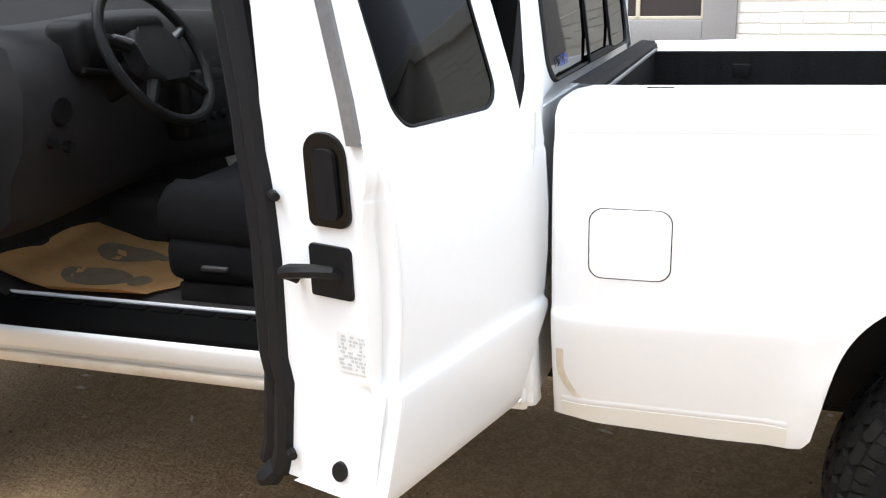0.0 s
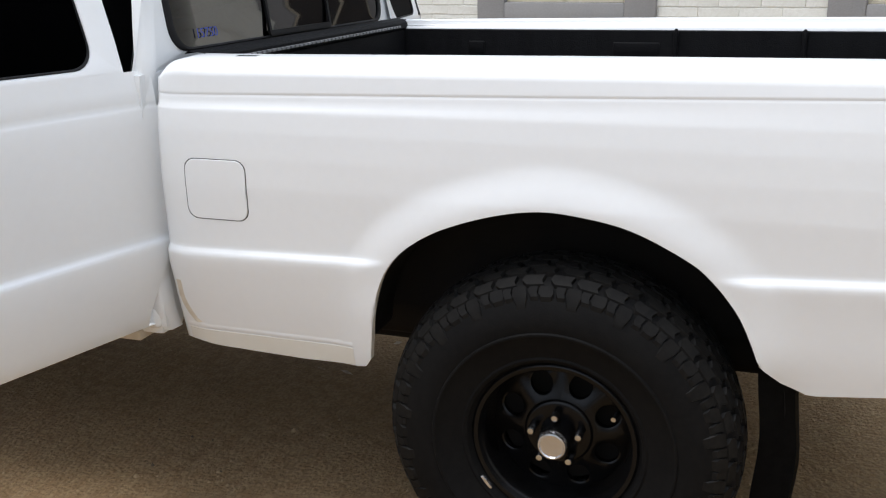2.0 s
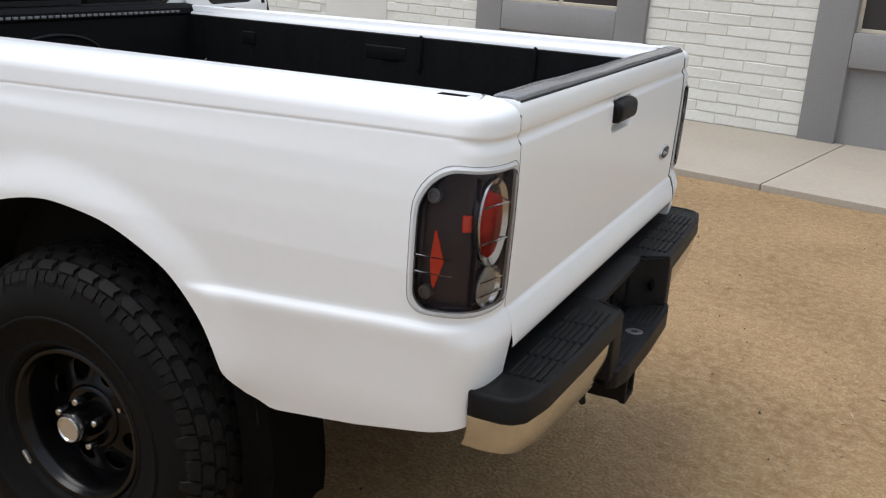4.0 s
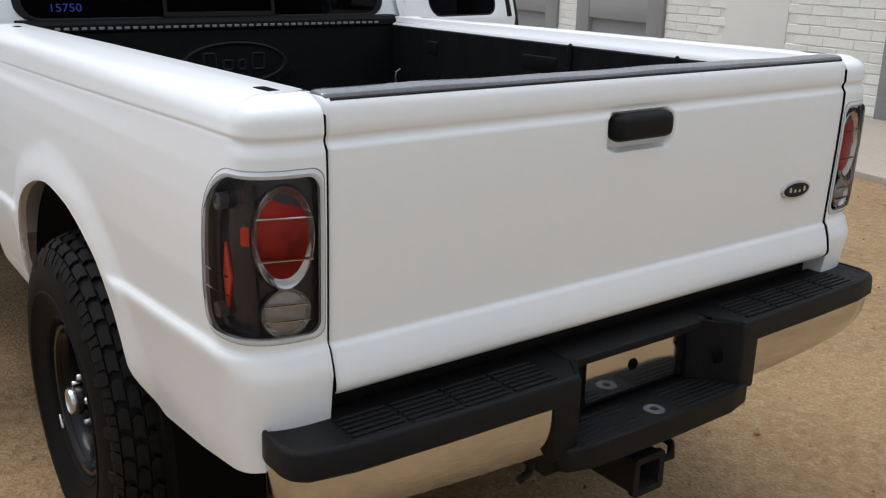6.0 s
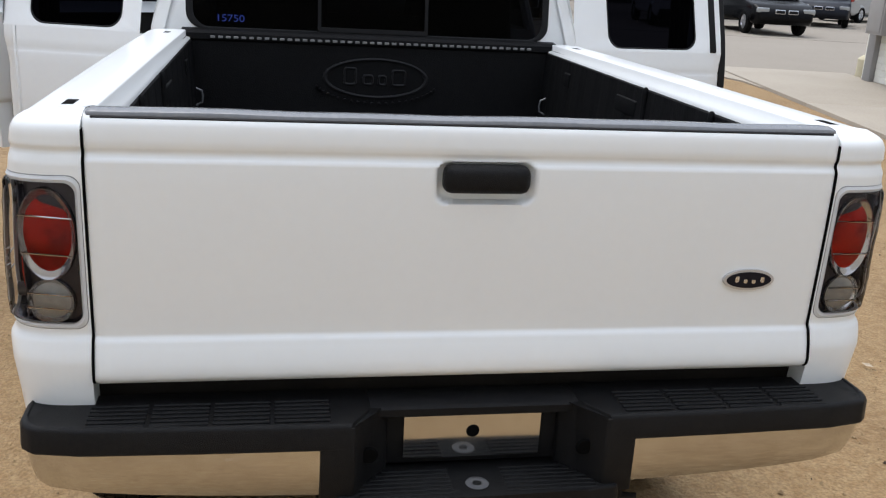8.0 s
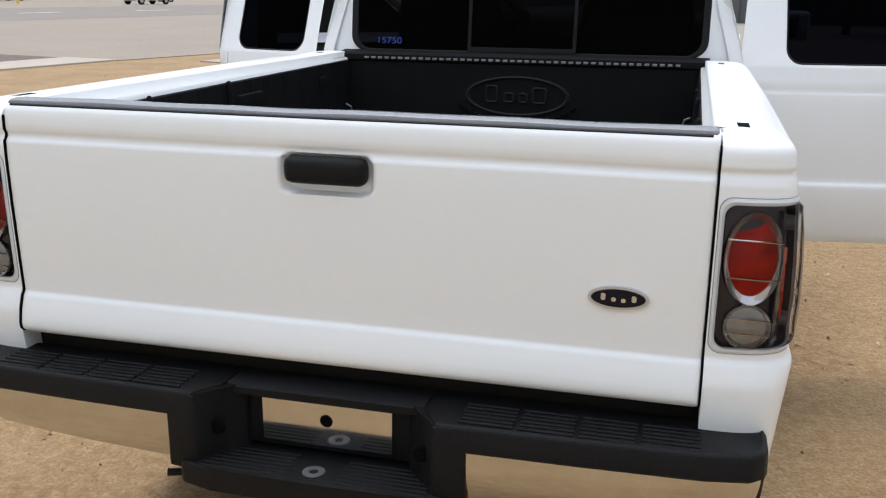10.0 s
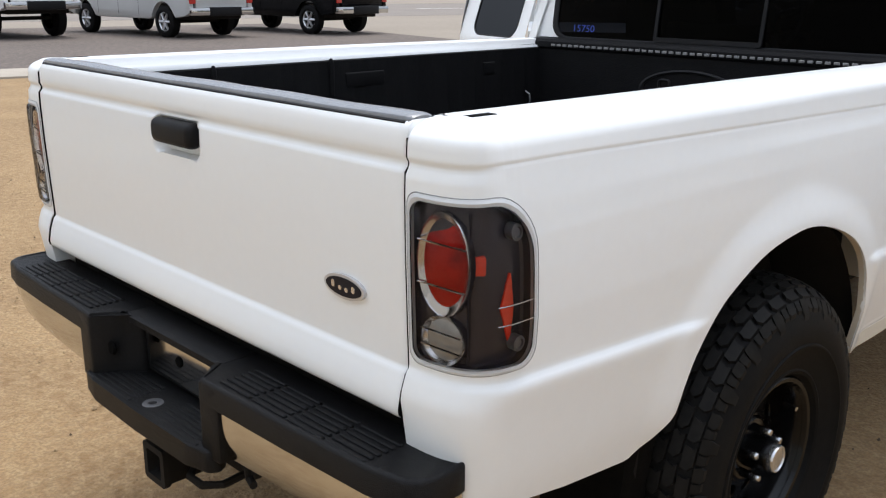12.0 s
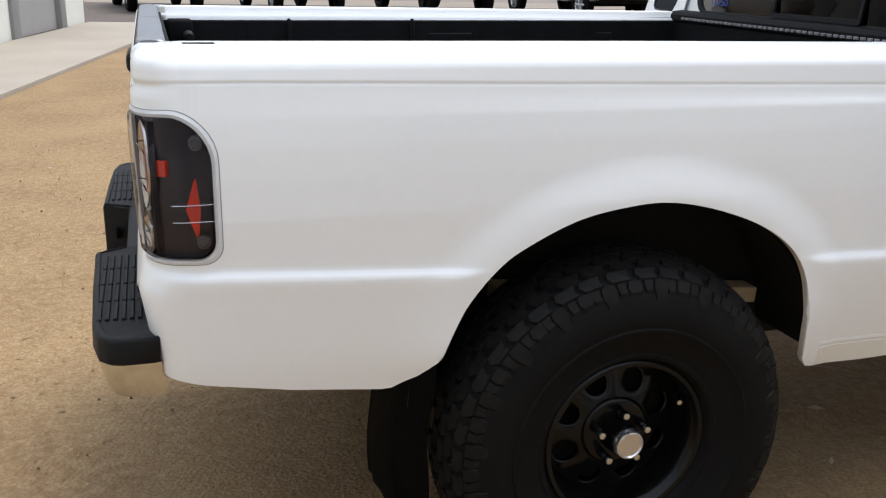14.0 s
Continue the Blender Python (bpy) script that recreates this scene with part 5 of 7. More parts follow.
def rear_door(sx, hinge, turn, length, w0, w1, brim=None):
    """Rear-hinged door, swung open. Local: u from the hinge to the free edge, n out of the outer skin (to the rear), z up."""
    hold = new("rear_door")
    hold.parent = truck
    hold["label"] = "white rear-hinged door, open, with tinted window"
    a = radians(turn)
    du = Vector((sx * math.sin(a), math.cos(a), 0))
    dn = Vector((sx * math.cos(a), -math.sin(a), 0)) 
    H = Vector((sx * hinge[0], hinge[1], 0))

    def off(z):
        return float(np.interp(z, [0.53, 0.6, 0.775, 0.792, 0.800, 0.806, 1.0, 1.115, 1.124, 1.130, 1.140, 1.24, 1.78], [-0.055, -0.02, 0.0, -0.002, -0.010, -0.012, -0.009, -0.016, -0.018, -0.0215, -0.020, -0.038, -0.215]))

    def fn(u, z, h):
        p = H + du * u + dn * (off(z) + h)
        return (p.x, p.y, z)

    win = rrect(w0, length - w1, 1.225, 1.665, (0.055, 0.06, 0.05, 0.055), 6)
    zs = [0.572, 0.585, 0.61, 0.7, 0.775, 0.785, 0.792, 0.796, 0.800, 0.806, 0.82, 0.9, 1.0, 1.08, 1.115, 1.12, 1.124, 1.130, 1.140, 1.17, 1.21]
    bm = bmesh.new()
    us = [-0.046, -0.036, -0.028, -0.012] + [float(q) for q in np.linspace(0.07, length - 0.07, 7)] + [length - 0.040, length - 0.033, length - 0.012, length - 0.004, length]
    def edge(u, z):
        if brim:
            if u < -0.01:
                return 0.008 * max(0.0, min(1.0, (z - 0.80) / 0.05)) * ((-0.012 - u) / 0.034) ** 2
            return -0.003 if u > length - 0.002 else 0.0
        e = max(0, u - (length - 0.02)) / 0.02
        return (-0.014 * e * e - (0.004 if u > length - 0.034 else 0.0)) * max(0.0, min(1.0, (1.205 - z) / 0.06))
    if brim is None:
        rows_ = [[fn(u, z, edge(u, z)) for u in us] for z in zs]
    else:
        # the skin's free edge swings in above the low crease, leaving a broad rounded jamb
        rows_ = [[fn((u + max(0.0, 0.06 - u) * 0.75 * max(0.0, min(1.0, (0.78 - z) / 0.16))) if u < 0.2 else u * brim(z) / length, z, edge(u, z)) for u in us] for z in zs]
    loft(bm, rows_, closed=False)
    # frame round the window
    fr = []
    for (u, v) in win:
        uu = (0.022 if brim else (-0.036 if v < 1.29 else 0.006)) if u < 0.2 else length
        fr.append((uu if (u < 0.15 or u > length - 0.19) else u, 1.21 if v < 1.23 else (1.75 if v > 1.66 else (1.21 if v < 1.28 else (1.75 if v > 1.6 else v)))))
    loft(bm, [[fn(u, v, -0.02) for u, v in win], [fn(u, v, -0.003) for u, v in shrink(win, 1.008)], [fn(u, v, 0) for u, v in shrink(win, 1.03)], [fn(u, v, 0) for u, v in fr]])
    # jamb at the free edge: a broad painted face
    T = 0.235
    jam = []
    for z in zs + [1.3, 1.45, 1.6, 1.75]:
        th = float(np.interp(z, [0.54, 1.2, 1.45, 1.75], [T, T, 0.16, 0.11]))
        if brim is not None:
            ue = brim(z)
            g = (length - ue) / 0.056
            sink = -0.006 if z > 1.215 else 0.0
            hem = max(0.0, min(1.0, (1.18 - z) / 0.09))
            jam.append([fn(ue, z, sink - 0.003 * hem), fn(ue + 0.002 * g, z, sink + 0.0015 * hem), fn(ue + 0.007 * g, z, sink + 0.003 * hem), fn(ue + 0.012 * g, z, sink + 0.001 * hem), fn(ue + 0.015 * g, z, sink - 0.008 * hem), fn(ue + 0.017 * g, z, sink - 0.024 * hem - 0.0005),
                        fn(ue + 0.021 * g, z, sink - 0.026 * hem - 0.001), fn(ue + 0.026 * g, z, sink - 0.022 * hem - 0.001), fn(ue + 0.7 * (length - ue), z, sink - 0.022 * hem - 0.001), fn(length - 0.0005 - 0.0035 * hem, z, -0.032 * hem - 0.0015),
                        fn(length - 0.013, z, -0.05), fn(length - 0.014, z, -0.08), fn(length - 0.02, z, -th)])
            continue
        jam.append([fn(length, z, edge(length, z)), fn(length + 0.004, z, -0.022), fn(length + 0.002, z, -0.030), fn(length - 0.012, z, -0.034), fn(length - 0.014, z, -0.06), fn(length - 0.02, z, -th)])
    loft(bm, jam, closed=False)
    # bottom closes the shell
    bo = [[fn(u, 0.572, 0) for u in us], [fn(u, 0.577, -0.2) for u in us]]
    loft(bm, bo, closed=False)
    body = part("door_shell", bm, M["paint"], hold, "white door shell", smooth=62)
    # inner trim
    bm = bmesh.new()
    loft(bm, [[fn(u, z, -0.22) for u in (0.10, length - 0.045)] for z in (0.58, 0.9, 1.2)], closed=False)
    part("door_trim", bm, M["trimgrey"], hold, "dark grey inner door trim")
    bm = bmesh.new()
    plate(bm, shrink(win, 0.99), fn, -0.018, -0.006, 3)
    part("door_window", bm, M["doorglass"], hold, "dark tinted door window")
    bm = bmesh.new()
    band(bm, shrink(win, 0.982), shrink(win, 1.006), fn, -0.008, -0.001)
    part("window_seal", bm, M["seal"], hold, "black window seal")

    # things on the jamb; v = depth from the skin
    def jm(v, z, h):
        p = H + du * (length - 0.014 + h) + dn * (off(z) - v)
        return (p.x, p.y, z)

    bm = bmesh.new()
    pts = [(0.262 if z < 1.2 else 0.262 - 0.20 * (z - 1.2), z) for z in np.linspace(0.575, 1.75, 26)]
    for dd, rr in ((0.0, 0.024), (0.046, 0.022)):
        rod(bm, [jm(v - 0.01 + dd, z, -0.012 - dd * 0.4) for v, z in pts], rr, 8)
    bot = [jm(0.262, 0.58, -0.01), jm(0.266, 0.56, 0.0), jm(0.28, 0.55, 0.006)]
    rod(bm, bot, [0.02, 0.024, 0.016], 8)
    part("door_seal", bm, M["seal"], hold, "thick black rubber door seal")
    bm = bmesh.new()
    plate(bm, [(v + (z - 1.165) * -0.10, z) for v, z in rrect(*((0.050, 0.136, 1.073, 1.231) if brim else (0.064, 0.124, 1.090, 1.245)), (0.014, 0.038, 0.038, 0.022), 6)], jm, -0.004, 0.008, 3, 0.004)
    hd = part("latch_handle_frame", bm, M["rimblack"], hold, "black latch handle bezel")
    bm = bmesh.new()
    plate(bm, [(v + (z - 1.165) * -0.10, z) for v, z in rrect(0.068, 0.112, 1.088, 1.205, 0.014, 5)], jm, 0.004, 0.016, 3, 0.006)
    part("latch_handle", bm, M["plastic"], hd, "dark latch handle")
    bm = bmesh.new()
    plate(bm, [(v, z) for v, z in rrect(0.066, 0.156, 0.949, 1.041, (0.006, 0.008, 0.01, 0.008), 4)], jm, -0.004, 0.005, 3, 0.002)
    lp = part("striker_plate", bm, M["plastic"], hold, "black striker plate")
    bm = bmesh.new()
    rod(bm, [jm(0.095, 0.985, 0.002), jm(0.10, 1.0, 0.020), jm(0.125, 1.004, 0.036), jm(0.165, 1.0, 0.042), jm(0.19, 0.992, 0.034), jm(0.195, 0.982, 0.016), jm(0.185, 0.972, 0.004)], [0.009, 0.011, 0.012, 0.013, 0.012, 0.011, 0.009], 8)
    part("striker_loop", bm, M["seal"], lp, "bent striker loop")
    bm = bmesh.new()
    plate(bm, oval(0.112, 0.618, 0.016, 0.020, 20), jm, -0.004, 0.006, 2, 0.003)
    part("drain_plug", bm, M["seal"], hold, "black round rubber plug")
    bm = bmesh.new()
    for v, z in ((0.222, 1.115), (0.226, 0.625)):
        rod(bm, [jm(v + 0.02, z, -0.01), jm(v - 0.012, z, 0.012)], [0.010, 0.008], 8)
    part("seal_tab", bm, M["seal"], hold, kind="stuff")
    bm = bmesh.new()
    plate(bm, rrect(0.036, 0.108, 0.818, 0.892, 0.003, 2), jm, -0.003, 0.0022, 2)
    lb = part("data_label", bm, M["label"], hold, "worn pale data label with print")
    bm = bmesh.new()
    rnd = random.Random(3)
    for k in range(9):
        z = 0.824 + 0.0072 * k
        x = 0.042
        while x < 0.100:
            w = rnd.uniform(0.003, 0.010)
            if rnd.random() < 0.4:
                x += w
                continue
            plate(bm, [(x, z), (min(x + w, 0.104), z), (min(x + w, 0.104), z + 0.0044), (x, z + 0.0044)], jm, 0.001, 0.0032, 1)
            x += w + 0.003
    part("label_print", bm, M["ink"], lb, "rows of dark printed marks")
    # flat trim strip at the outer edge of the window frame
    bm = bmesh.new()
    loft(bm, [[jm(d, z, 0.012), jm(d + 0.002, z, 0.019), jm(d + 0.028, z, 0.019), jm(d + 0.030, z, 0.006)] for z, d in zip(np.linspace(1.215, 1.72, 8), np.linspace(0.001, -0.05, 8) if brim else np.linspace(0.02, 0.02, 8))], closed=False)
    part("edge_strip", bm, M["greycap"], hold, "dark grey trim strip on door edge")
    if sx > 0:
        bm = bmesh.new()
        loft(bm, [[jm(0.008, z, 0.010), jm(0.009, z, 0.042), jm(0.016, z, 0.048), jm(0.030, z, 0.042), jm(0.034, z, 0.002)] for z in np.linspace(0.60, 1.74, 20)], closed=False)
        b3 = bmesh.new()
        plate(b3, rrect(length - 0.055, length - 0.025, 1.215, 1.735, 0.004, 2), fn, -0.002, 0.003, 3, 0.001)
        part("pillar_strip", b3, M["seal"], hold, "black strip beside door window")
        part("edge_seal", bm, M["seal"], hold, "black rubber seal lip on door edge", smooth=40)
    return hold




def left_brim(z):
    return float(np.interp(z, [0.57, 0.60, 0.70, 0.79, 0.83, 0.88, 1.0, 1.1, 1.15, 1.18, 1.21, 1.75], [0.540, 0.537, 0.518, 0.500, 0.486, 0.478, 0.478, 0.484, 0.487, 0.489, 0.491, 0.491]))


rear_door(-1, (0.832, 1.972), 75, 0.535, 0.094, 0.098, left_brim)
rear_door(1, (0.842, 1.985), 80.5, 0.655, 0.122, 0.122)

# driver's front door, open
fdoor = new("front_door")
fdoor.parent = truck
fdoor["label"] = "white open driver's door"
a = radians(53)
FU = Vector((-math.sin(a), -math.cos(a), 0))
FN = Vector((-math.cos(a), math.sin(a), 0))
FH = Vector((-0.85, 3.63, 0))


def fdn(u, z, h):
    p = FH + FU * u + FN * (float(np.interp(z, [0.6, 0.8, 0.815, 0.83, 1.18, 1.24, 1.78], [-0.02, 0, -0.01, -0.012, -0.03, -0.04, -0.21])) + h)
    return (p.x, p.y, z)


bm = bmesh.new()
loft(bm, [[fdn(u, z, 0) for u in np.linspace(0, 1.04, 12)] + [fdn(u, z, -0.14 if z < 1.23 else -0.05) for u in np.linspace(1.03, 0.0, 12)] for z in (0.60, 0.62, 0.8, 0.815, 0.83, 0.95, 1.1, 1.17, 1.18, 1.2, 1.245)], True, True, True)
part("door_shell", bm, M["paint"], fdoor, "white door shell")
bm = bmesh.new()
loft(bm, [[fdn(u, z, -0.025) for u in (0.05 + (z - 1.24) * 1.3, 0.9, 0.985)] for z in (1.24, 1.5, 1.73)], closed=False)
part("door_window", bm, M["tint"], fdoor, "tinted door window")
bm = bmesh.new()
rod(bm, [fdn(0.0, 1.24, -0.02), fdn(0.68, 1.76, -0.02), fdn(0.98, 1.765, -0.02), fdn(1.02, 1.5, -0.02), fdn(1.025, 1.24, -0.02)], 0.024, 8)
part("door_frame", bm, M["paint"], fdoor)
bm = bmesh.new()
plate(bm, rrect(0.03, 0.97, 0.64, 1.2, 0.05, 4), fdn, -0.15, -0.142, 3)
part("door_trim", bm, M["trimgrey"], fdoor, "grey inner door trim")
bm = bmesh.new()
p = Vector(fdn(1.042, 1.06, -0.07))
box(bm, -0.008, 0.008, -0.018, 0.018, -0.02, 0.02, 0.004, 2, Matrix.Translation(p))
part("door_latch", bm, M["seal"], fdoor, "black door latch")
mirror(fdoor, fdn(0.10, 1.30, 0.17), -1, 53)

# ---- cabin ----
cabin = new("cabin_floor")
cabin.parent = truck
bm = bmesh.new()
box(bm, -0.695, 0.695, 2.0, 3.72, 0.58, 0.648, 0.01)
box(bm, -0.14, 0.14, 2.4, 3.6, 0.62, 0.80, 0.05, 3)
loft(bm, [[(x, y, z) for x in (-0.72, 0.72)] for y, z in ((3.45, 0.635), (3.62, 0.72), (3.70, 0.95), (3.71, 1.2))], closed=False)
part("carpet", bm, M["carpet"], cabin, "dark carpeted cab floor")
bm = bmesh.new()
box(bm, -0.74, 0.74, 2.0, 2.02, 0.6, 1.235, 0.003)
part("back_trim", bm, M["trimgrey"], cabin, "dark trim behind the seats")


def seat(x):
    s = new("bucket_seat")
    s.parent = truck
    s["label"] = "charcoal cloth front seat"
    bm = bmesh.new()
    loft(bm, [[(x + sgn * w, y, z) for sgn, w, z in ((-1, hw - 0.03, z0), (-1, hw, z0 + 0.05), (-1, hw - 0.005, z1 - 0.04), (-1, hw - 0.05, z1), (-1, hw - 0.12, z1 - 0.018), (1, hw - 0.12, z1 - 0.018), (1, hw - 0.05, z1), (1, hw - 0.005, z1 - 0.04), (1, hw, z0 + 0.05), (1, hw - 0.03, z0))]
              for y, hw, z0, z1 in ((3.06, 0.20, 0.83, 0.90), (3.05, 0.235, 0.80, 0.945), (3.0, 0.25, 0.79, 0.975), (2.8, 0.255, 0.78, 0.97), (2.6, 0.255, 0.78, 0.95), (2.52, 0.25, 0.78, 0.95))], True, True, True)
    part("cushion", bm, M["cloth"], s, "charcoal cloth seat cushion", smooth=60)
    bm = bmesh.new()
    loft(bm, [[(x + u * hw, y0 + dy, z) for u, dy in ((-1, 0.0), (-0.95, 0.07), (-0.7, 0.085), (-0.4, 0.06), (0.4, 0.06), (0.7, 0.085), (0.95, 0.07), (1, 0.0), (0.9, -0.05), (-0.9, -0.05))]
              for z, hw, y0 in ((0.90, 0.24, 2.50), (1.0, 0.25, 2.47), (1.2, 0.245, 2.42), (1.4, 0.22, 2.37), (1.48, 0.19, 2.35), (1.51, 0.15, 2.345))], True, True, True)
    part("backrest", bm, M["cloth"], s, "charcoal cloth backrest", smooth=60)
    bm = bmesh.new()
    box(bm, x - 0.12, x + 0.12, 2.30, 2.38, 1.52, 1.68, 0.035, 4)
    part("headrest", bm, M["cloth"], s)
    bm = bmesh.new()
    box(bm, x - 0.256, x + 0.256, 2.5, 3.035, 0.70, 0.83, 0.045, 4)
    part("seat_base", bm, M["cloth"], s, "dark plastic seat base")
    bm = bmesh.new()
    box(bm, x - 0.272, x - 0.255, 2.83, 2.91, 0.745, 0.760, 0.006, 3)
    part("seat_lever", bm, M["trimgrey"], s, "grey seat lever")
    bm = bmesh.new()
    box(bm, x - 0.24, x - 0.20, 2.45, 3.0, 0.63, 0.70, 0.006)
    part("seat_rail", bm, M["under"], s)
    bm = bmesh.new()
    box(bm, x + 0.20, x + 0.24, 2.45, 3.0, 0.63, 0.70, 0.006)
    part("seat_rail", bm, M["under"], s)


seat(-0.38)
seat(0.40)
bm = bmesh.new()
rows_ = []
for y, z in ((3.70, 1.30), (3.62, 1.36), (3.50, 1.385), (3.38, 1.375), (3.31, 1.33), (3.28, 1.22), (3.31, 1.08), (3.36, 1.0), (3.38, 0.90), (3.46, 0.84), (3.6, 0.84)):
    rows_.append([(x, y + 0.02 * math.cos(x * 4), z + 0.012 * math.cos(x * 5)) for x in np.linspace(-0.80, 0.80, 25)])
ends = loft(bm, rows_, closed=False)
for col in (0, -1):
    bm.faces.new([r[col] for r in ends])
dash = part("dashboard", bm, M["trimgrey"], truck, "dark grey moulded dashboard", smooth=50)
bm = bmesh.new()
box(bm, -0.10, 0.16, 3.255, 3.36, 0.98, 1.20, 0.03, 3)
box(bm, -0.08, 0.14, 3.25, 3.262, 1.10, 1.16, 0.004)
part("radio_console", bm, M["plastic"], dash, "black centre console with radio")
bm = bmesh.new()
lathe(bm, [(3.27, 0.0), (3.265, 0.035), (3.285, 0.042)], 20, "y", (-0.66, 0, 1.16))
part("air_vent", bm, M["plastic"], dash, "black round air vent")
bm = bmesh.new()
lathe(bm, [(3.27, 0.0), (3.265, 0.035), (3.285, 0.042)], 20, "y", (0.66, 0, 1.16))
part("air_vent", bm, M["plastic"], dash, "black round air vent")
bm = bmesh.new()
box(bm, -0.60, -0.20, 3.23, 3.36, 1.24, 1.385, 0.035, 4)
part("gauge_hood", bm, M["plastic"], dash, "dark gauge hood")
bm = bmesh.new()
for p0 in ((-0.70, 3.285, 1.08), (-0.64, 3.285, 1.06), (0.03, 3.25, 1.05), (0.09, 3.25, 1.05), (-0.03, 3.25, 1.05)):
    lathe(bm, [(-0.016, 0.0), (-0.016, 0.014), (0.0, 0.017)], 14, "y", p0)
part("dash_knob", bm, M["plastic"], dash, "dark dash knobs", kind="stuff")
# steering wheel
sw = new("steering_wheel")
sw.parent = truck
sw["label"] = "dark four-spoke steering wheel"
SM = Matrix.Translation((-0.42, 3.13, 1.285)) @ Euler((radians(62), 0, 0)).to_matrix().to_4x4()
bm = bmesh.new()
rg = []
for k in range(40):
    t = 2 * math.pi * k / 40
    rg.append([SM @ Vector(((0.20 + 0.015 * math.cos(q)) * math.cos(t), (0.20 + 0.015 * math.cos(q)) * math.sin(t), 0.015 * math.sin(q))) for q in [2 * math.pi * i / 10 for i in range(10)]])
loft(bm, rg + [rg[0]])
bmesh.ops.remove_doubles(bm, verts=bm.verts, dist=1e-5)
part("wheel_rim", bm, M["plastic"], sw, "black steering wheel rim")
bm = bmesh.new()
prism(bm, rrect(-0.10, 0.10, -0.085, 0.075, 0.05, 6), -0.03, 0.024, "z", 0.016, 3)
for t in (20, 160, 225, 315):
    c, s_ = math.cos(radians(t)), math.sin(radians(t))
    rod(bm, [(0.06 * c, 0.06 * s_, -0.005), (0.195 * c, 0.195 * s_, -0.004)], [0.022, 0.013], 8)
bmesh.ops.transform(bm, matrix=SM, verts=bm.verts)
part("wheel_hub", bm, M["plastic"], sw, "black wheel hub and spokes")
for t in (20, 160):
    c, s_ = math.cos(radians(t)), math.sin(radians(t))
    bm = bmesh.new()
    rod(bm, [SM @ Vector((q * c, q * s_ + 0.004, 0.012)) for q in (0.085, 0.12, 0.165)], [0.007, 0.009, 0.006], 8)
    part("spoke_trim", bm, M["greycap"], sw, "pale grey spoke button")
bm = bmesh.new()
rod(bm, [SM @ Vector((0, 0, -0.02)), SM @ Vector((0, 0, -0.32))], 0.045, 12)
rod(bm, [SM @ Vector((-0.05, 0, -0.10)), SM @ Vector((-0.20, 0.02, -0.09))], 0.008, 6)
rod(bm, [SM @ Vector((0.05, 0, -0.10)), SM @ Vector((0.22, -0.05, -0.06))], 0.008, 6)
part("steering_column", bm, M["plastic"], sw, "black steering column with stalks")
# gear levers, pedals
bm = bmesh.new()
rod(bm, [(-0.02, 3.12, 0.78), (-0.03, 3.08, 0.95), (-0.03, 3.05, 1.0)], [0.012, 0.009, 0.024], 10)
box(bm, -0.10, 0.08, 2.85, 3.25, 0.78, 0.815, 0.012)
rod(bm, [(0.03, 2.95, 0.8), (0.03, 2.85, 0.88)], 0.012, 8)
part("gear_lever", bm, M["plastic"], truck, "black gear lever and console")
bm = bmesh.new()
for x in (-0.56, -0.42, -0.30):
    box(bm, x - 0.03, x + 0.03, 3.56, 3.572, 0.80, 0.86, 0.006)
    rod(bm, [(x, 3.572, 0.83), (x, 3.66, 1.0)], 0.007)
part("foot_pedal", bm, M["seal"], truck, "worn dark foot pedals", kind="stuff")
# paper floor mat with printed soles
mat_ob = thing("paper_floor_mat", "brown paper floor mat with printed footprints in cab", "floor mat")
bm = bmesh.new()


def matf(u, v, h):
    y = v
    z = 0.652 + 0.005 * math.sin(u * 21 + v * 9) + (0.32 * max(0, y - 3.42) if y > 3.42 else 0) + (0.02 if u < -0.66 else 0)
    return (u, y, z + h)


nx, ny = 14, 14
pts = [[matf(-0.675 + 0.52 * i / (nx - 1), 3.08 + 0.60 * j / (ny - 1) + 0.02 * math.sin(i * 1.3), 0.006) for i in range(nx)] for j in range(ny)]
loft(bm, pts, closed=False)
bmesh.ops.solidify(bm, geom=bm.faces[:], thickness=0.001)
part("paper_sheet", bm, M["paper"], mat_ob, "creased brown paper sheet")
for u, v in ((-0.52, 3.30), (-0.30, 3.34)):
    bm = bmesh.new()
    plate(bm, [(u + 0.062 * math.cos(t) * (1 + 0.2 * math.sin(t)), v + 0.04 + 0.115 * math.sin(t)) for t in np.linspace(0, 2 * math.pi, 24, endpoint=False)], matf, 0.0065, 0.008, 4)
    plate(bm, [(u + 0.036 * math.cos(t), v - 0.10 + 0.035 * math.sin(t)) for t in np.linspace(0, 2 * math.pi, 16, endpoint=False)], matf, 0.0065, 0.008, 3)
    part("printed_sole", bm, M["footprint"], mat_ob, "dark printed sole shape")

# ---- the site ----
SITE_TURN = -11.0
M["dirt"] = mat("decomposed_granite_dirt", (0.322, 0.207, 0.098), 0.95, n1=(1.3, (0.206, 0.120, 0.051), 0.75, 0.12), n2=(22, (0.40, 0.286, 0.152), 0.55, 0.12), n3=(85, (0.15, 0.090, 0.041), 0.45, 0.10), bump=1.3, bscale=70)
M["stone"] = mat("small_stones", (0.40, 0.285, 0.16), 0.9, n1=(12, (0.20, 0.13, 0.065), 0.8, 0.15))
M["chip"] = mat("dark_dirt_specks", (0.06, 0.043, 0.028), 0.95, n1=(40, (0.12, 0.085, 0.05), 0.6, 0.2))
M["twig"] = mat("dry_leaf_litter", (0.55, 0.47, 0.36), 0.9, n1=(30, (0.2, 0.14, 0.09), 0.6, 0.2))
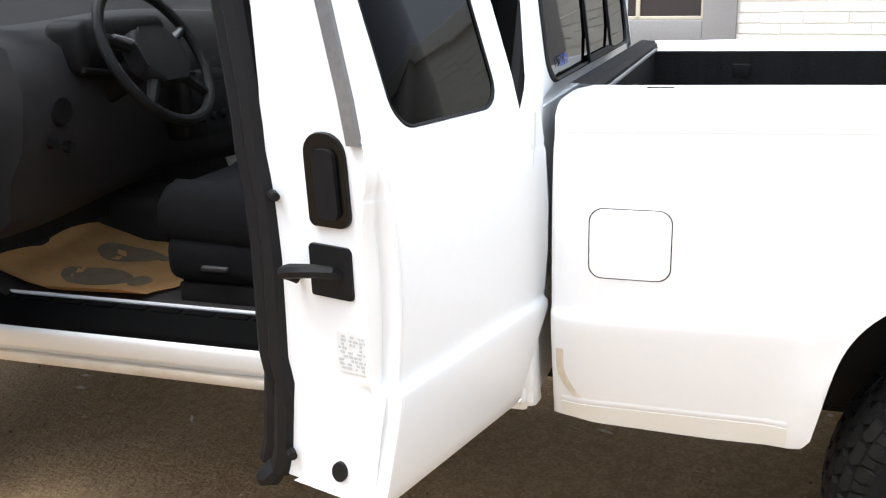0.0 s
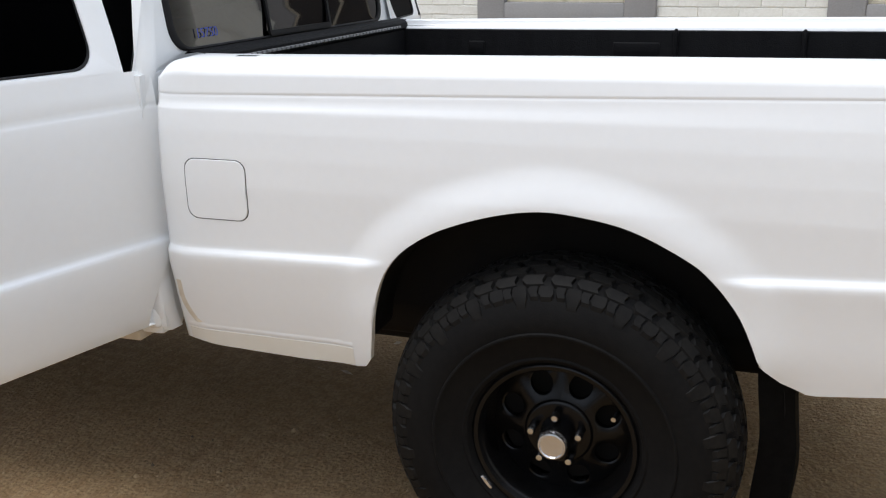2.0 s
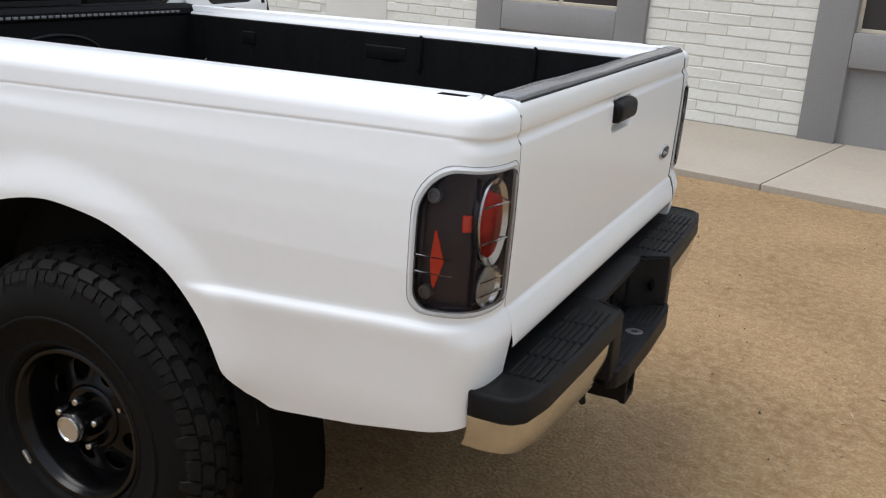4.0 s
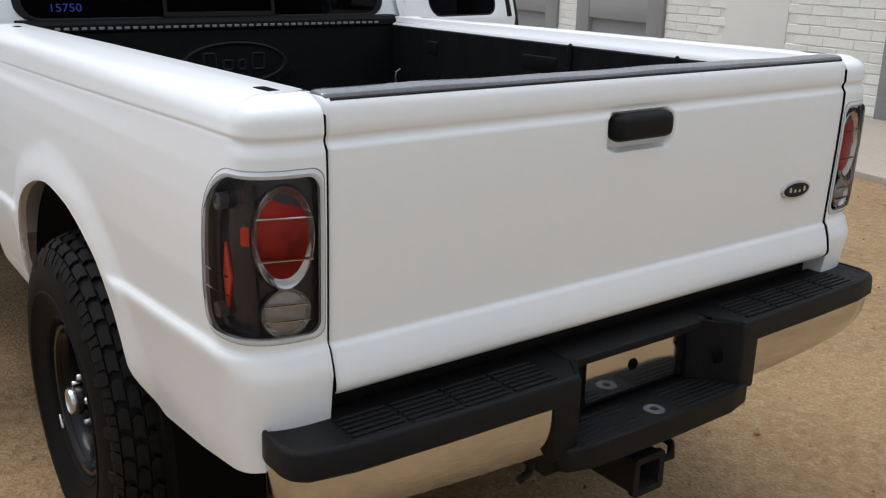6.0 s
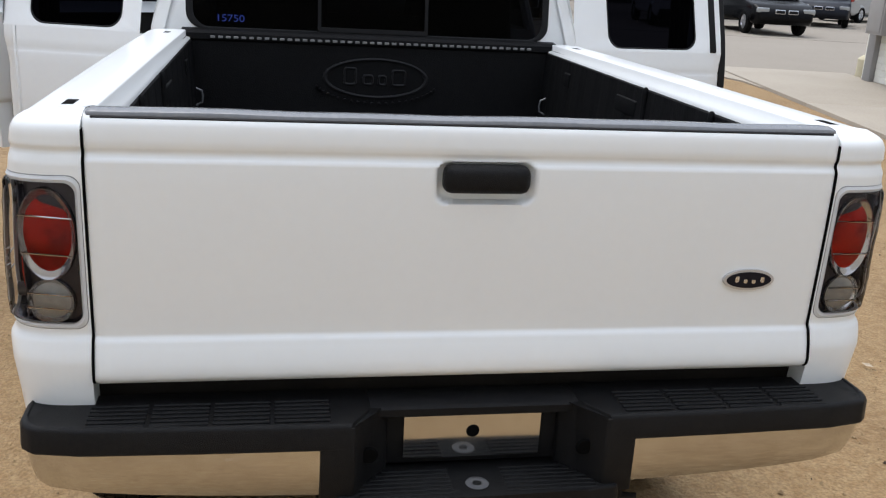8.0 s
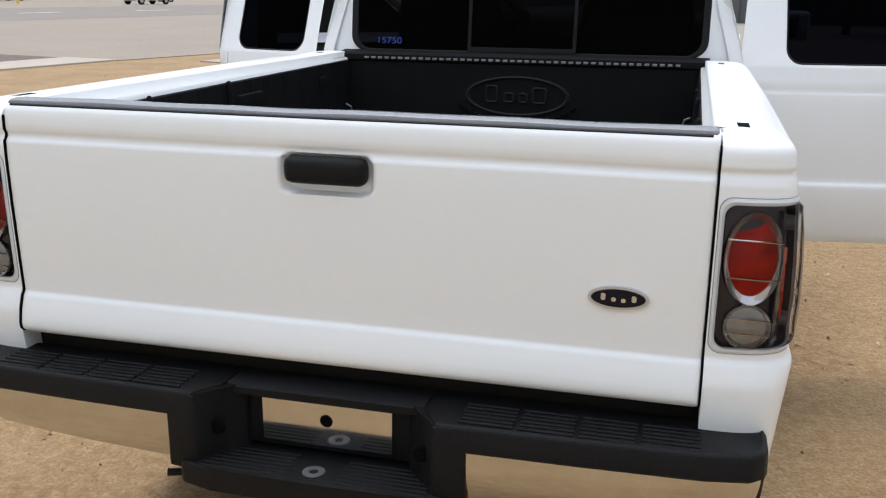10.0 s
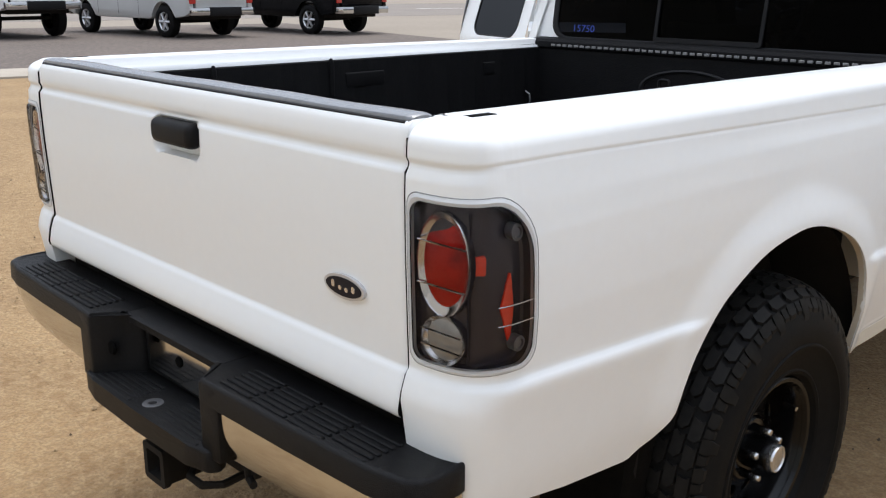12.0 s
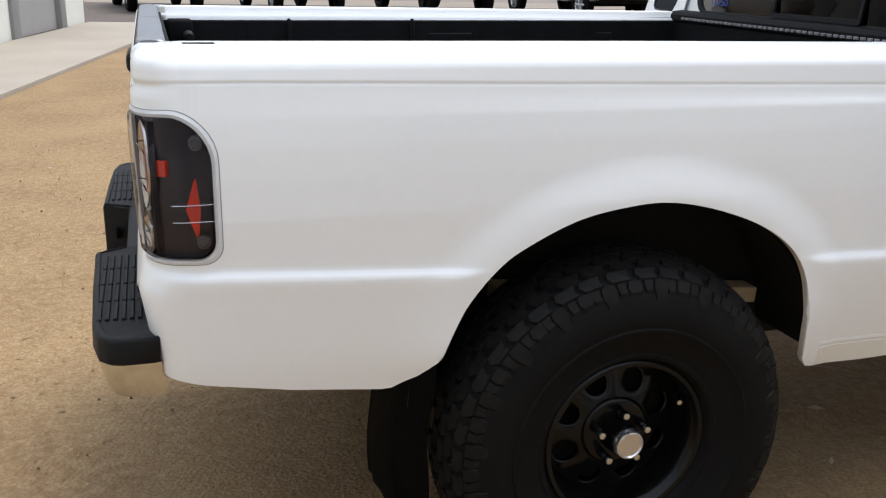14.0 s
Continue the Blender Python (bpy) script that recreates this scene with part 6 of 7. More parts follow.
M["concrete"] = mat("pale_concrete", (0.35, 0.305, 0.245), 0.85, n1=(0.9, (0.28, 0.24, 0.19), 0.7, 0.2), n2=(35, (0.40, 0.355, 0.29), 0.4, 0.15), bump=0.25, bscale=90)
M["gravel"] = mat("dark_gravel", (0.118, 0.093, 0.076), 0.95, n1=(0.6, (0.080, 0.062, 0.050), 0.7, 0.2), n2=(9, (0.20, 0.158, 0.128), 0.6, 0.12), n3=(30, (0.05, 0.04, 0.034), 0.5, 0.1), bump=1.2, bscale=18)
M["street"] = mat("dusty_street_paving", (0.265, 0.232, 0.19), 0.9, n1=(0.4, (0.225, 0.195, 0.158), 0.7, 0.2), n2=(30, (0.30, 0.262, 0.215), 0.4, 0.15), bump=0.3, bscale=60)
M["lotpave"] = mat("dusty_tan_paving", (0.235, 0.195, 0.15), 0.9, n1=(0.35, (0.185, 0.152, 0.115), 0.7, 0.2), n2=(6, (0.28, 0.235, 0.182), 0.5, 0.15), bump=0.4, bscale=30)
M["asphalt"] = mat("worn_asphalt", (0.185, 0.157, 0.132), 0.9, n1=(0.5, (0.235, 0.2, 0.168), 0.7, 0.2), n2=(40, (0.13, 0.11, 0.094), 0.4, 0.15), bump=0.3, bscale=80)
M["brick"] = mat("white_painted_brick", (0.76, 0.755, 0.70), 0.75, n1=(2.2, (0.70, 0.69, 0.62), 0.6, 0.2), n2=(28, (0.64, 0.62, 0.55), 0.4, 0.12), bump=0.35, bscale=40)
M["mortar"] = mat("painted_mortar", (0.72, 0.715, 0.66), 0.85, n1=(14, (0.64, 0.62, 0.56), 0.6, 0.2), bump=0.4, bscale=90)
M["smoothwall"] = mat("smooth_white_panel", (0.78, 0.775, 0.73), 0.6, n1=(2, (0.73, 0.72, 0.67), 0.5, 0.2))
M["casing"] = mat("grey_stucco", (0.27, 0.265, 0.26), 0.85, n1=(2.5, (0.23, 0.225, 0.22), 0.6, 0.2), n2=(60, (0.32, 0.315, 0.31), 0.3, 0.15), bump=0.3, bscale=120)
M["sash"] = mat("cream_window_frame", (0.60, 0.54, 0.42), 0.5, n1=(20, (0.45, 0.38, 0.28), 0.4, 0.2))
M["screen"] = mat("dark_window_screen", (0.03, 0.025, 0.023), 0.4, n1=(3, (0.05, 0.042, 0.04), 0.5, 0.2), spec=0.5)
M["meter"] = mat("grey_meter_box", (0.34, 0.33, 0.32), 0.6, n1=(5, (0.29, 0.28, 0.27), 0.5, 0.2))
M["cream"] = mat("cream_painted_concrete", (0.58, 0.53, 0.38), 0.8, n1=(8, (0.48, 0.42, 0.28), 0.6, 0.2), bump=0.3)
M["yellow"] = mat("ochre_stucco", (0.47, 0.34, 0.18), 0.9, n1=(0.6, (0.40, 0.28, 0.14), 0.6, 0.2), bump=0.2)
M["line"] = mat("road_paint", (0.72, 0.71, 0.68), 0.8, n1=(6, (0.5, 0.48, 0.45), 0.6, 0.15))
M["hydrant"] = mat("yellow_bollard", (0.62, 0.45, 0.12), 0.6, n1=(8, (0.5, 0.35, 0.1), 0.5, 0.2))
M["leaf"] = mat("dull_green_leaves", (0.075, 0.095, 0.035), 0.8, n1=(1.2, (0.12, 0.12, 0.05), 0.7, 0.2))
M["bark"] = mat("rough_bark", (0.13, 0.095, 0.065), 0.95, n1=(12, (0.08, 0.06, 0.04), 0.7, 0.2), bump=0.8)


def car_paint(name, c, rough=0.3):
    dark = max(c) < 0.1
    return mat(name, c, rough, coat=0.1 if dark else 0.6, spec=0.15 if dark else 0.5, n1=(1.5, tuple(0.88 * q for q in c), 0.5, 0.25), n2=(60, tuple(min(1, q + (0.004 if dark else 0.03)) for q in c), 0.3, 0.2))


P_BLACK = mat("black_car_paint", (0.003, 0.003, 0.0035), 0.22, spec=0.12, n1=(1.5, (0.004, 0.004, 0.0045), 0.5, 0.25))
P_SILVER = car_paint("silver_car_paint", (0.44, 0.44, 0.43), 0.35)
P_WHITE = car_paint("white_car_paint", (0.78, 0.78, 0.78))
P_RED = car_paint("dark_red_car_paint", (0.16, 0.012, 0.02))
P_NAVY = car_paint("dark_blue_car_paint", (0.010, 0.012, 0.018))
M["alloy"] = mat("alloy_wheel", (0.6, 0.6, 0.61), 0.3, metal=0.9, n1=(20, (0.45, 0.45, 0.46), 0.5, 0.2))
M["carglass"] = mat("dark_car_glass", (0.010, 0.012, 0.013), 0.1, spec=0.3, n1=(3, (0.018, 0.02, 0.021), 0.5, 0.3))
M["lampred"] = mat("tail_lamp_red", (0.36, 0.016, 0.014), 0.2, coat=0.5, n1=(14, (0.55, 0.04, 0.025), 0.5, 0.2))


def setting(name, label, material, bm, smooth=0, category=""):
    ob = part(name, bm, material, None, label, smooth, "structure")
    ob.matrix_world = pose(0, 0, 0, 0, 0, SITE_TURN)
    if category:
        ob["category"] = category
    return ob


# ground: one sheet to the horizon, finer near the truck
def axis_steps():
    a = list(np.arange(-9, -5.9, 0.3)) + list(np.arange(-5.7, 5.71, 0.075)) + list(np.arange(6, 9.01, 0.3))
    far = [11, 14, 18, 24, 32, 45, 70, 110, 180, 300, 600, 1200, 2500]
    return [-f for f in reversed(far)] + [float(q) for q in a] + far


gs = axis_steps()
bm = bmesh.new()
rows_ = []
for y in gs:
    row = []
    for x in gs:
        near = max(0.0, 1 - max(abs(x), abs(y)) / 9.0)
        z = near * (0.010 * noise.noise(Vector((x * 1.3, y * 1.3, 0))) + 0.009 * noise.noise(Vector((x * 3.7, y * 3.7, 3))) + 0.006 * noise.noise(Vector((x * 8.3, y * 8.3, 7))))
        row.append((x, y, z - 0.004))
    rows_.append(row)
loft(bm, rows_, closed=False)
ground = part("ground", bm, M["dirt"], None, "tan compacted decomposed-granite dirt", 60, "structure")
ground["category"] = "ground"


def slab(name, label, material, poly, z0, z1, category, bev=0.0):
    bm = bmesh.new()
    prism(bm, poly, z0, z1, "z", bev)
    return setting(name, label, material, bm, 30 if bev else 0, category)


# pavement along the building, cut in bays
for k, (a, b) in enumerate(((-14, -9.0), (-8.992, -4.0), (-3.992, 1.0), (1.008, 6.0), (6.008, 10.4), (10.408, 14.9))):
    slab("pavement", "pale concrete walkway along the building", M["concrete"], [(4.48, a), (6.78, a), (6.78, b), (4.48, b)], -0.15, 0.045, "pavement", 0.008)
slab("pavement_apron", "pale concrete apron before the street", M["concrete"], [(3.0, 13.9), (3.7, 13.95), (4.1, 13.6), (4.4, 12.9), (4.478, 12.0), (4.478, 14.9), (-12, 14.9), (-12, 13.9)], -0.15, 0.020, "pavement")
slab("road", "worn dusty grey street", M["street"], [(-12, 14.91), (60, 14.91), (60, 24.5), (-12, 24.5)], -0.1, 0.012, "road")
slab("parking_lot_far", "worn dusty parking area beyond the street", M["street"], [(-12, 24.51), (60, 24.51), (70, 80), (-12, 80)], -0.1, 0.018, "parking lot")
slab("kerb", "pale concrete edging strip beside gravel lot", M["concrete"], [(-15.0, -2.9), (-13.6, -2.9), (-13.6, 13.2), (-15.0, 13.2)], -0.1, 0.03, "kerb", 0.01)
slab("pavement_left", "pale concrete walkway beside the white building", M["concrete"], [(-19.0, -4.9), (-6.3, -4.9), (-6.3, -2.92), (-19.0, -2.92)], -0.1, 0.045, "pavement", 0.008)
slab("pavement_left", "pale concrete walkway beside the white building", M["concrete"], [(-6.29, -4.9), (4.7, -4.9), (4.7, -2.92), (-6.29, -2.92)], -0.1, 0.045, "pavement", 0.008)
slab("gravel_lot", "dark gravel parking lot", M["gravel"], [(-15.01, -2.9), (-15.01, 12.9), (-15.35, 13.2), (-19.0, 13.15), (-29.2, 13.1), (-29.2, -12), (-19.1, -12), (-19.1, -2.9)], -0.1, 0.012, "parking lot")
slab("pavement_lot", "dusty tan paving beyond the gravel lot", M["lotpave"], [(-29.21, -12), (-29.21, 13.11), (-19.0, 13.16), (-15.35, 13.21), (-13.6, 13.21), (-12.6, 22), (-33.7, 60), (-34, 18), (-34, -12)], -0.1, 0.010, "pavement")
slab("road_far", "grey asphalt road beyond the lot", M["asphalt"], [(-34.01, -60), (-33.71, 140), (-52, 140), (-54, -60)], -0.1, 0.014, "road")
slab("pavement_store", "dusty tan store forecourt", M["lotpave"], [(-54.01, -60), (-52.01, 140), (-100, 140), (-100, -60)], -0.1, 0.018, "pavement")
for u in np.arange(0, 90, 9.0):
    slab("road_line", "white painted lane dash", M["line"], [(-43.2, u), (-42.95, u), (-42.95, u + 3.0), (-43.2, u + 3.0)], 0.0, 0.020, "road marking")

# ---- white brick building beside the truck ----
WALL = 6.72
UNITS = [(-0.66, 1.42), (3.04, 5.07), (8.50, 10.52), (11.07, 13.04)]
SOLID = [(-12.0, -0.66), (1.42, 3.04), (5.07, 8.50), (10.52, 11.07), (13.04, 14.1)]
bm = bmesh.new()
for a, b in SOLID:
    box(bm, WALL + 0.005, WALL + 0.25, a, b, -0.1, 4.0)
for a, b in UNITS:
    box(bm, WALL + 0.012, WALL + 0.25, a, b, 2.75, 4.0)
box(bm, WALL + 0.251, WALL + 9.0, 13.9, 14.1, -0.1, 4.0)
box(bm, WALL + 0.251, WALL + 9.0, -12.0, -11.8, -0.1, 4.0)
box(bm, WALL + 8.8, WALL + 9.0, -11.79, 13.89, -0.1, 4.0)
wall_east = setting("wall_east", "white painted brick building wall", M["mortar"], bm, 0, "building wall")
bm = bmesh.new()
box(bm, WALL - 0.05, WALL + 9.1, -12.1, 14.2, 4.0, 4.25, 0.02)
setting("roof_east", "flat parapet roof of white building", M["smoothwall"], bm, 0, "roof")
bm = bmesh.new()
box(bm, WALL - 0.010, WALL + 0.011, 6.40, 7.38, 0.05, 3.0, 0.004)
setting("wall_panel", "smooth white panel set in the brick wall", M["smoothwall"], bm, 30, "wall panel")


def window_unit(a, b, k):
    w = thing("window_%d" % k, "grey stucco window bay with dark screened window", "window", "", (0, 0, 0), SITE_TURN, "structure")
    j = 0.33
    bm = bmesh.new()
    for (p, q) in ((a, a + j), (b - j, b)):
        box(bm, WALL - 0.05, WALL + 0.25, p, q, 0.03, 2.75, 0.012)
    part("window_jamb", bm, M["casing"], w, "grey stucco jambs")
    bm = bmesh.new()
    box(bm, WALL - 0.045, WALL + 0.25, a + j, b - j, 0.72, 1.02, 0.012)
    part("window_sill", bm, M["casing"], w, "grey stucco sill band")
    bm = bmesh.new()
    box(bm, WALL - 0.045, WALL + 0.25, a + j, b - j, 2.35, 2.75, 0.012)
    part("window_head", bm, M["casing"], w)
    bm = bmesh.new()
    box(bm, WALL + 0.02, WALL + 0.20, a + j, b - j, 0.03, 0.72)
    part("sunk_panel", bm, M["casing"], w, "sunk grey panel below window")
    bm = bmesh.new()
    c = (a + b) / 2
    for (p, q) in ((a + j, a + j + 0.035), (c - 0.022, c + 0.022), (b - j - 0.035, b - j)):
        box(bm, WALL + 0.03, WALL + 0.08, p, q, 1.02, 2.35, 0.004, 1)
    for z in (1.02, 2.315):
        box(bm, WALL + 0.03, WALL + 0.079, a + j + 0.036, b - j - 0.036, z, z + 0.035, 0.004, 1)
    part("window_frame", bm, M["sash"], w, "cream window frame")
    for (p, q) in ((a + j + 0.03, c - 0.02), (c + 0.02, b - j - 0.03)):
        bm = bmesh.new()
        box(bm, WALL + 0.05, WALL + 0.06, p, q, 1.05, 2.32)
        part("pane", bm, M["screen"], w, "dark screened pane")
    return w


for k, (a, b) in enumerate(UNITS):
    window_unit(a, b, k + 1)

# grey meter boxes and the post at the building's end
meter = thing("meter_box", "grey electric meter cabinet on the wall", "meter box", "", (0, 0, 0), SITE_TURN)
bm = bmesh.new()
box(bm, WALL - 0.28, WALL + 0.01, 13.06, 13.62, 0.80, 1.75, 0.01)
part("cabinet", bm, M["meter"], meter, "grey steel cabinet")
bm = bmesh.new()
box(bm, WALL - 0.295, WALL - 0.281, 13.10, 13.58, 0.84, 1.70, 0.004)
part("cabinet_door", bm, M["meter"], meter)
bm = bmesh.new()
box(bm, WALL - 0.09, WALL + 0.01, 13.62, 13.88, 0.03, 2.6, 0.01)
setting("pilaster", "grey end pilaster", M["casing"], bm, 30, "pilaster")
postw = thing("corner_post", "cream post on round concrete base", "post", "", (0, 0, 0), SITE_TURN)
bm = bmesh.new()
lathe(bm, [(0.03, 0.0), (0.03, 0.155), (0.33, 0.15), (0.36, 0.13), (0.40, 0.07)], 24, "z", (6.92, 14.45, 0))
part("post_base", bm, M["cream"], postw, "round cream concrete base")
bm = bmesh.new()
lathe(bm, [(0.36, 0.075), (0.42, 0.048), (2.6, 0.045), (2.6, 0.0)], 16, "z", (6.92, 14.45, 0))
part("post_shaft", bm, M["cream"], postw, "cream painted pipe")

# ---- second white building ----
bm = bmesh.new()
LW = -4.95
# stretch from about -1 to 4.6 is unseen, added to shade the tailgate
for a, b in ((-18.9, -17.35), (-14.2, -9.0), (-6.2, 4.6)):
    box(bm, a, b, LW - 0.25, LW - 0.012, -0.1, 4.0)
for a, b in ((-17.35, -14.2), (-9.0, -6.2)):
    box(bm, a, b, LW - 0.25, LW - 0.012, 2.75, 4.0)
box(bm, -18.9, -18.65, LW - 8, LW - 0.251, -0.1, 4.0)
box(bm, 4.35, 4.6, LW - 8, LW - 0.251, -0.1, 4.0)
box(bm, -18.64, 4.34, LW - 8, LW - 7.8, -0.1, 4.0)
wall_south = setting("wall_south", "white painted brick wall of second building, unseen end added", M["brick"], bm, 0, "building wall")
bm = bmesh.new()
# roof runs on over the added unseen stretch of wall
box(bm, -19.0, 4.7, LW - 8.1, LW + 0.05, 4.0, 4.25, 0.02)
setting("roof_south", "flat parapet roof of second building", M["smoothwall"], bm, 0, "roof")
for k, (a, b) in enumerate(((-17.35, -14.2), (-9.0, -6.2))):
    w = thing("door_%d" % (k + 1), "grey framed garage-style door bay", "door", "", (0, 0, 0), SITE_TURN, "structure")
    bm = bmesh.new()
    for p, q in ((a, a + 0.35), (b - 0.35, b)):
        box(bm, p, q, LW - 0.24, LW + 0.05, 0.03, 2.75, 0.012)
    box(bm, a + 0.351, b - 0.351, LW - 0.24, LW + 0.045, 2.3, 2.75, 0.012)
    part("door_frame", bm, M["casing"], w, "grey stucco surround")
    bm = bmesh.new()
    box(bm, a + 0.35, b - 0.35, LW - 0.2, LW - 0.06, 0.03, 2.3)
    part("door_leaf", bm, M["meter"], w, "flat grey door leaf")

# ---- parked vehicles ----


def road_wheel(parent, x, y, r, w, sx, rim):
    hold = new("wheel")
    hold.parent = parent
    hold.matrix_basis = pose(x, y, r, 0, 0, 0 if sx > 0 else 180)
    key = (r, w, rim.name)
    if key not in shared:
        bm = bmesh.new()
        h = w / 2
        lathe(bm, [(h - 0.03, r * 0.60), (h, r * 0.68), (h, r * 0.86), (h - 0.03, r * 0.985), (0, r), (-h + 0.03, r * 0.985), (-h, r * 0.86), (-h, r * 0.6)], 32)
        t = part("tyre", bm, M["rubber"], hold, "black road tyre").data
        bm = bmesh.new()
        lathe(bm, [(h - 0.03, r * 0.60), (h - 0.05, r * 0.55), (h - 0.07, r * 0.53), (-0.05, r * 0.53)], 28)
        for q in range(6):
            a = 2 * math.pi * q / 6
            c, s_ = math.cos(a), math.sin(a)
            rod(bm, [(h - 0.05, 0.03 * c, 0.03 * s_), (h - 0.045, r * 0.57 * c, r * 0.57 * s_)], [0.045, 0.03], 6)
        lathe(bm, [(h - 0.03, 0.0), (h - 0.03, 0.06), (h - 0.06, 0.08)], 16)
        m = part("rim", bm, rim, hold, "six-spoke alloy rim").data
        bm = bmesh.new()
        lathe(bm, [(h - 0.11, 0.0), (h - 0.11, r * 0.54)], 20)
        d = part("brake_disc", bm, M["under"], hold).data
        shared[key] = (t, m, d)
    else:
        for nm, me in zip(("tyre", "rim", "brake_disc"), shared[key]):
            o = new(nm, me)
            o.parent = hold
    return hold


def arch_cut(yc, zc, r, z0):
    """Arch outline from rear to front, for a side silhouette."""
    return [(yc - r * math.cos(radians(a)), max(z0, zc + r * math.sin(radians(a)))) for a in range(0, 181, 15)]


def parked_pickup(paint, label, v, u, rz, group, rim=None, lift=0.0, crew=True):
    """A full-size pickup. Local: y forward, origin under the rear axle."""
    rad = radians(SITE_TURN)
    x = v * math.cos(rad) - u * math.sin(rad)
    y = v * math.sin(rad) + u * math.cos(rad)
    t = thing("parked_pickup", label, "truck", group, (x, y, 0.012), rz)
    L = lift
    side = [(-1.12, 0.62 + L), (-1.12, 1.30 + L), (-1.05, 1.345 + L), (0.95, 1.355 + L), (2.95, 1.33 + L), (3.1, 1.30 + L), (4.4, 1.22 + L), (4.55, 1.05 + L), (4.58, 0.62 + L), (4.25, 0.50 + L)]
    side += list(reversed(arch_cut(3.65, 0.44 + L, 0.50, 0.50 + L))) + [(3.0, 0.46 + L), (0.6, 0.46 + L)] + list(reversed(arch_cut(0.0, 0.44 + L, 0.50, 0.50 + L))) + [(-0.9, 0.56 + L)]
    for sx in (-1, 1):
        bm = bmesh.new()
        prism(bm, side, *sorted((sx * 0.86, sx * 1.0)), "x", 0.03, 2)
        part("body_side", bm, paint, t, "", 40)
    bm = bmesh.new()
    box(bm, -0.855, 0.855, -1.0, 0.94, 0.80 + L, 0.86 + L)
    box(bm, -0.855, 0.855, 0.90, 0.94, 0.80 + L, 1.33 + L)
    part("bed_floor", bm, M["under"], t, "dark bed")
    bm = bmesh.new()
    box(bm, -0.80, 0.80, -1.135, -1.06, 0.76 + L, 1.34 + L, 0.015)
    box(bm, -0.74, 0.74, -1.145, -1.13, 0.86 + L, 1.24 + L, 0.01)
    tg = part("tailgate", bm, paint, t, "closed tailgate")
    bm = bmesh.new()
    box(bm, -0.09, 0.09, -1.155, -1.14, 1.20 + L, 1.27 + L, 0.01)
    part("gate_handle", bm, M["plastic"], tg, "black handle")
    bm = bmesh.new()
    plate(bm, rrect(-0.10, 0.10, 1.04 + L, 1.10 + L, 0.02, 3), lambda a, b, h: (a, -1.145 - h, b), 0, 0.008, 2)
    part("badge", bm, M["silver"], tg, "bright badge")
    for sx in (-1, 1):
        bm = bmesh.new()
        box(bm, *sorted((sx * 0.81, sx * 0.99)), -1.155, -1.05, 0.86 + L, 1.27 + L, 0.02)
        part("tail_lamp", bm, M["lampred"], t, "red tail lamp")
    bm = bmesh.new()
    prism(bm, [(-0.99, -1.06), (-0.99, -1.2), (-0.90, -1.29), (0.90, -1.29), (0.99, -1.2), (0.99, -1.06)], 0.58 + L, 0.76 + L, "z", 0.02)
    part("rear_bumper", bm, M["chrome"], t, "bright rear bumper")
    bm = bmesh.new()
    box(bm, -0.50, 0.50, -1.305, -1.25, 0.56 + L, 0.78 + L, 0.02)
    part("bumper_step", bm, M["plastic"], t, "black bumper step")
    # cab
    bm = bmesh.new()
    ring = []
    for y0, y1, z, w in ((0.95, 3.25, 1.33 + L, 0.93), (0.99, 3.1, 1.40 + L, 0.92), (1.12, 2.55, 1.82 + L, 0.76), (1.2, 2.45, 1.88 + L, 0.70)):
        ring.append([(-w, y0, z), (w, y0, z), (w, y1, z), (-w, y1, z)])
    loft(bm, ring, True, False, True)
    bmesh.ops.bevel(bm, geom=[e for e in bm.edges], offset=0.03, segments=2, affect="EDGES")
    part("cab", bm, paint, t, "", 40)
    for sx in (-1, 1):
        for (ya, yb) in ((1.2, 1.95), (2.05, 2.78)) if crew else ((1.3, 2.7),):
            bm = bmesh.new()
            q = []
            for z, w, sh in ((1.42 + L, 0.924, 0.0), (1.78 + L, 0.790, 1.0)):
                yb2 = yb - (0.30 * sh if yb > 2.3 else 0.0)
                q.append([(sx * w, ya + 0.04 * sh, z), (sx * w, yb2, z)])
            loft(bm, q, closed=False)
            bmesh.ops.solidify(bm, geom=bm.faces[:], thickness=0.012)
            part("side_window", bm, M["carglass"], t, "dark side window")
        bm = bmesh.new()
        box(bm, *sorted((sx * 1.0, sx * 1.18)), 2.72, 2.82, 1.36 + L, 1.54 + L, 0.03)
        part("door_mirror", bm, paint, t)
        bm = bmesh.new()
        for yy in (1.9, 2.85):
            box(bm, *sorted((sx * 0.998, sx * 1.012)), yy - 0.16, yy, 1.15 + L, 1.19 + L, 0.005)
        part("door_handle", bm, M["chrome"], t, kind="stuff")
        bm = bmesh.new()
        for yy in (1.05, 1.98, 2.95):
            box(bm, *sorted((sx * 0.995, sx * 1.0015)), yy - 0.006, yy + 0.006, 0.55 + L, 1.33 + L)
        part("door_gap", bm, M["gap"], t, kind="stuff")
    bm = bmesh.new()
    loft(bm, [[(u_ * 0.78, 0.965 + 0.0, 1.40 + L) for u_ in (-1, 1)], [(u_ * 0.66, 1.11, 1.78 + L) for u_ in (-1, 1)]], closed=False)
    bmesh.ops.solidify(bm, geom=bm.faces[:], thickness=0.02)
    part("rear_window", bm, M["carglass"], t, "dark rear window")
    bm = bmesh.new()
    loft(bm, [[(u_ * 0.82, 3.09, 1.42 + L) for u_ in (-1, 1)], [(u_ * 0.70, 2.57, 1.80 + L) for u_ in (-1, 1)]], closed=False)
    bmesh.ops.solidify(bm, geom=bm.faces[:], thickness=-0.02)
    part("windscreen", bm, M["carglass"], t, "dark windscreen")
    bm = bmesh.new()
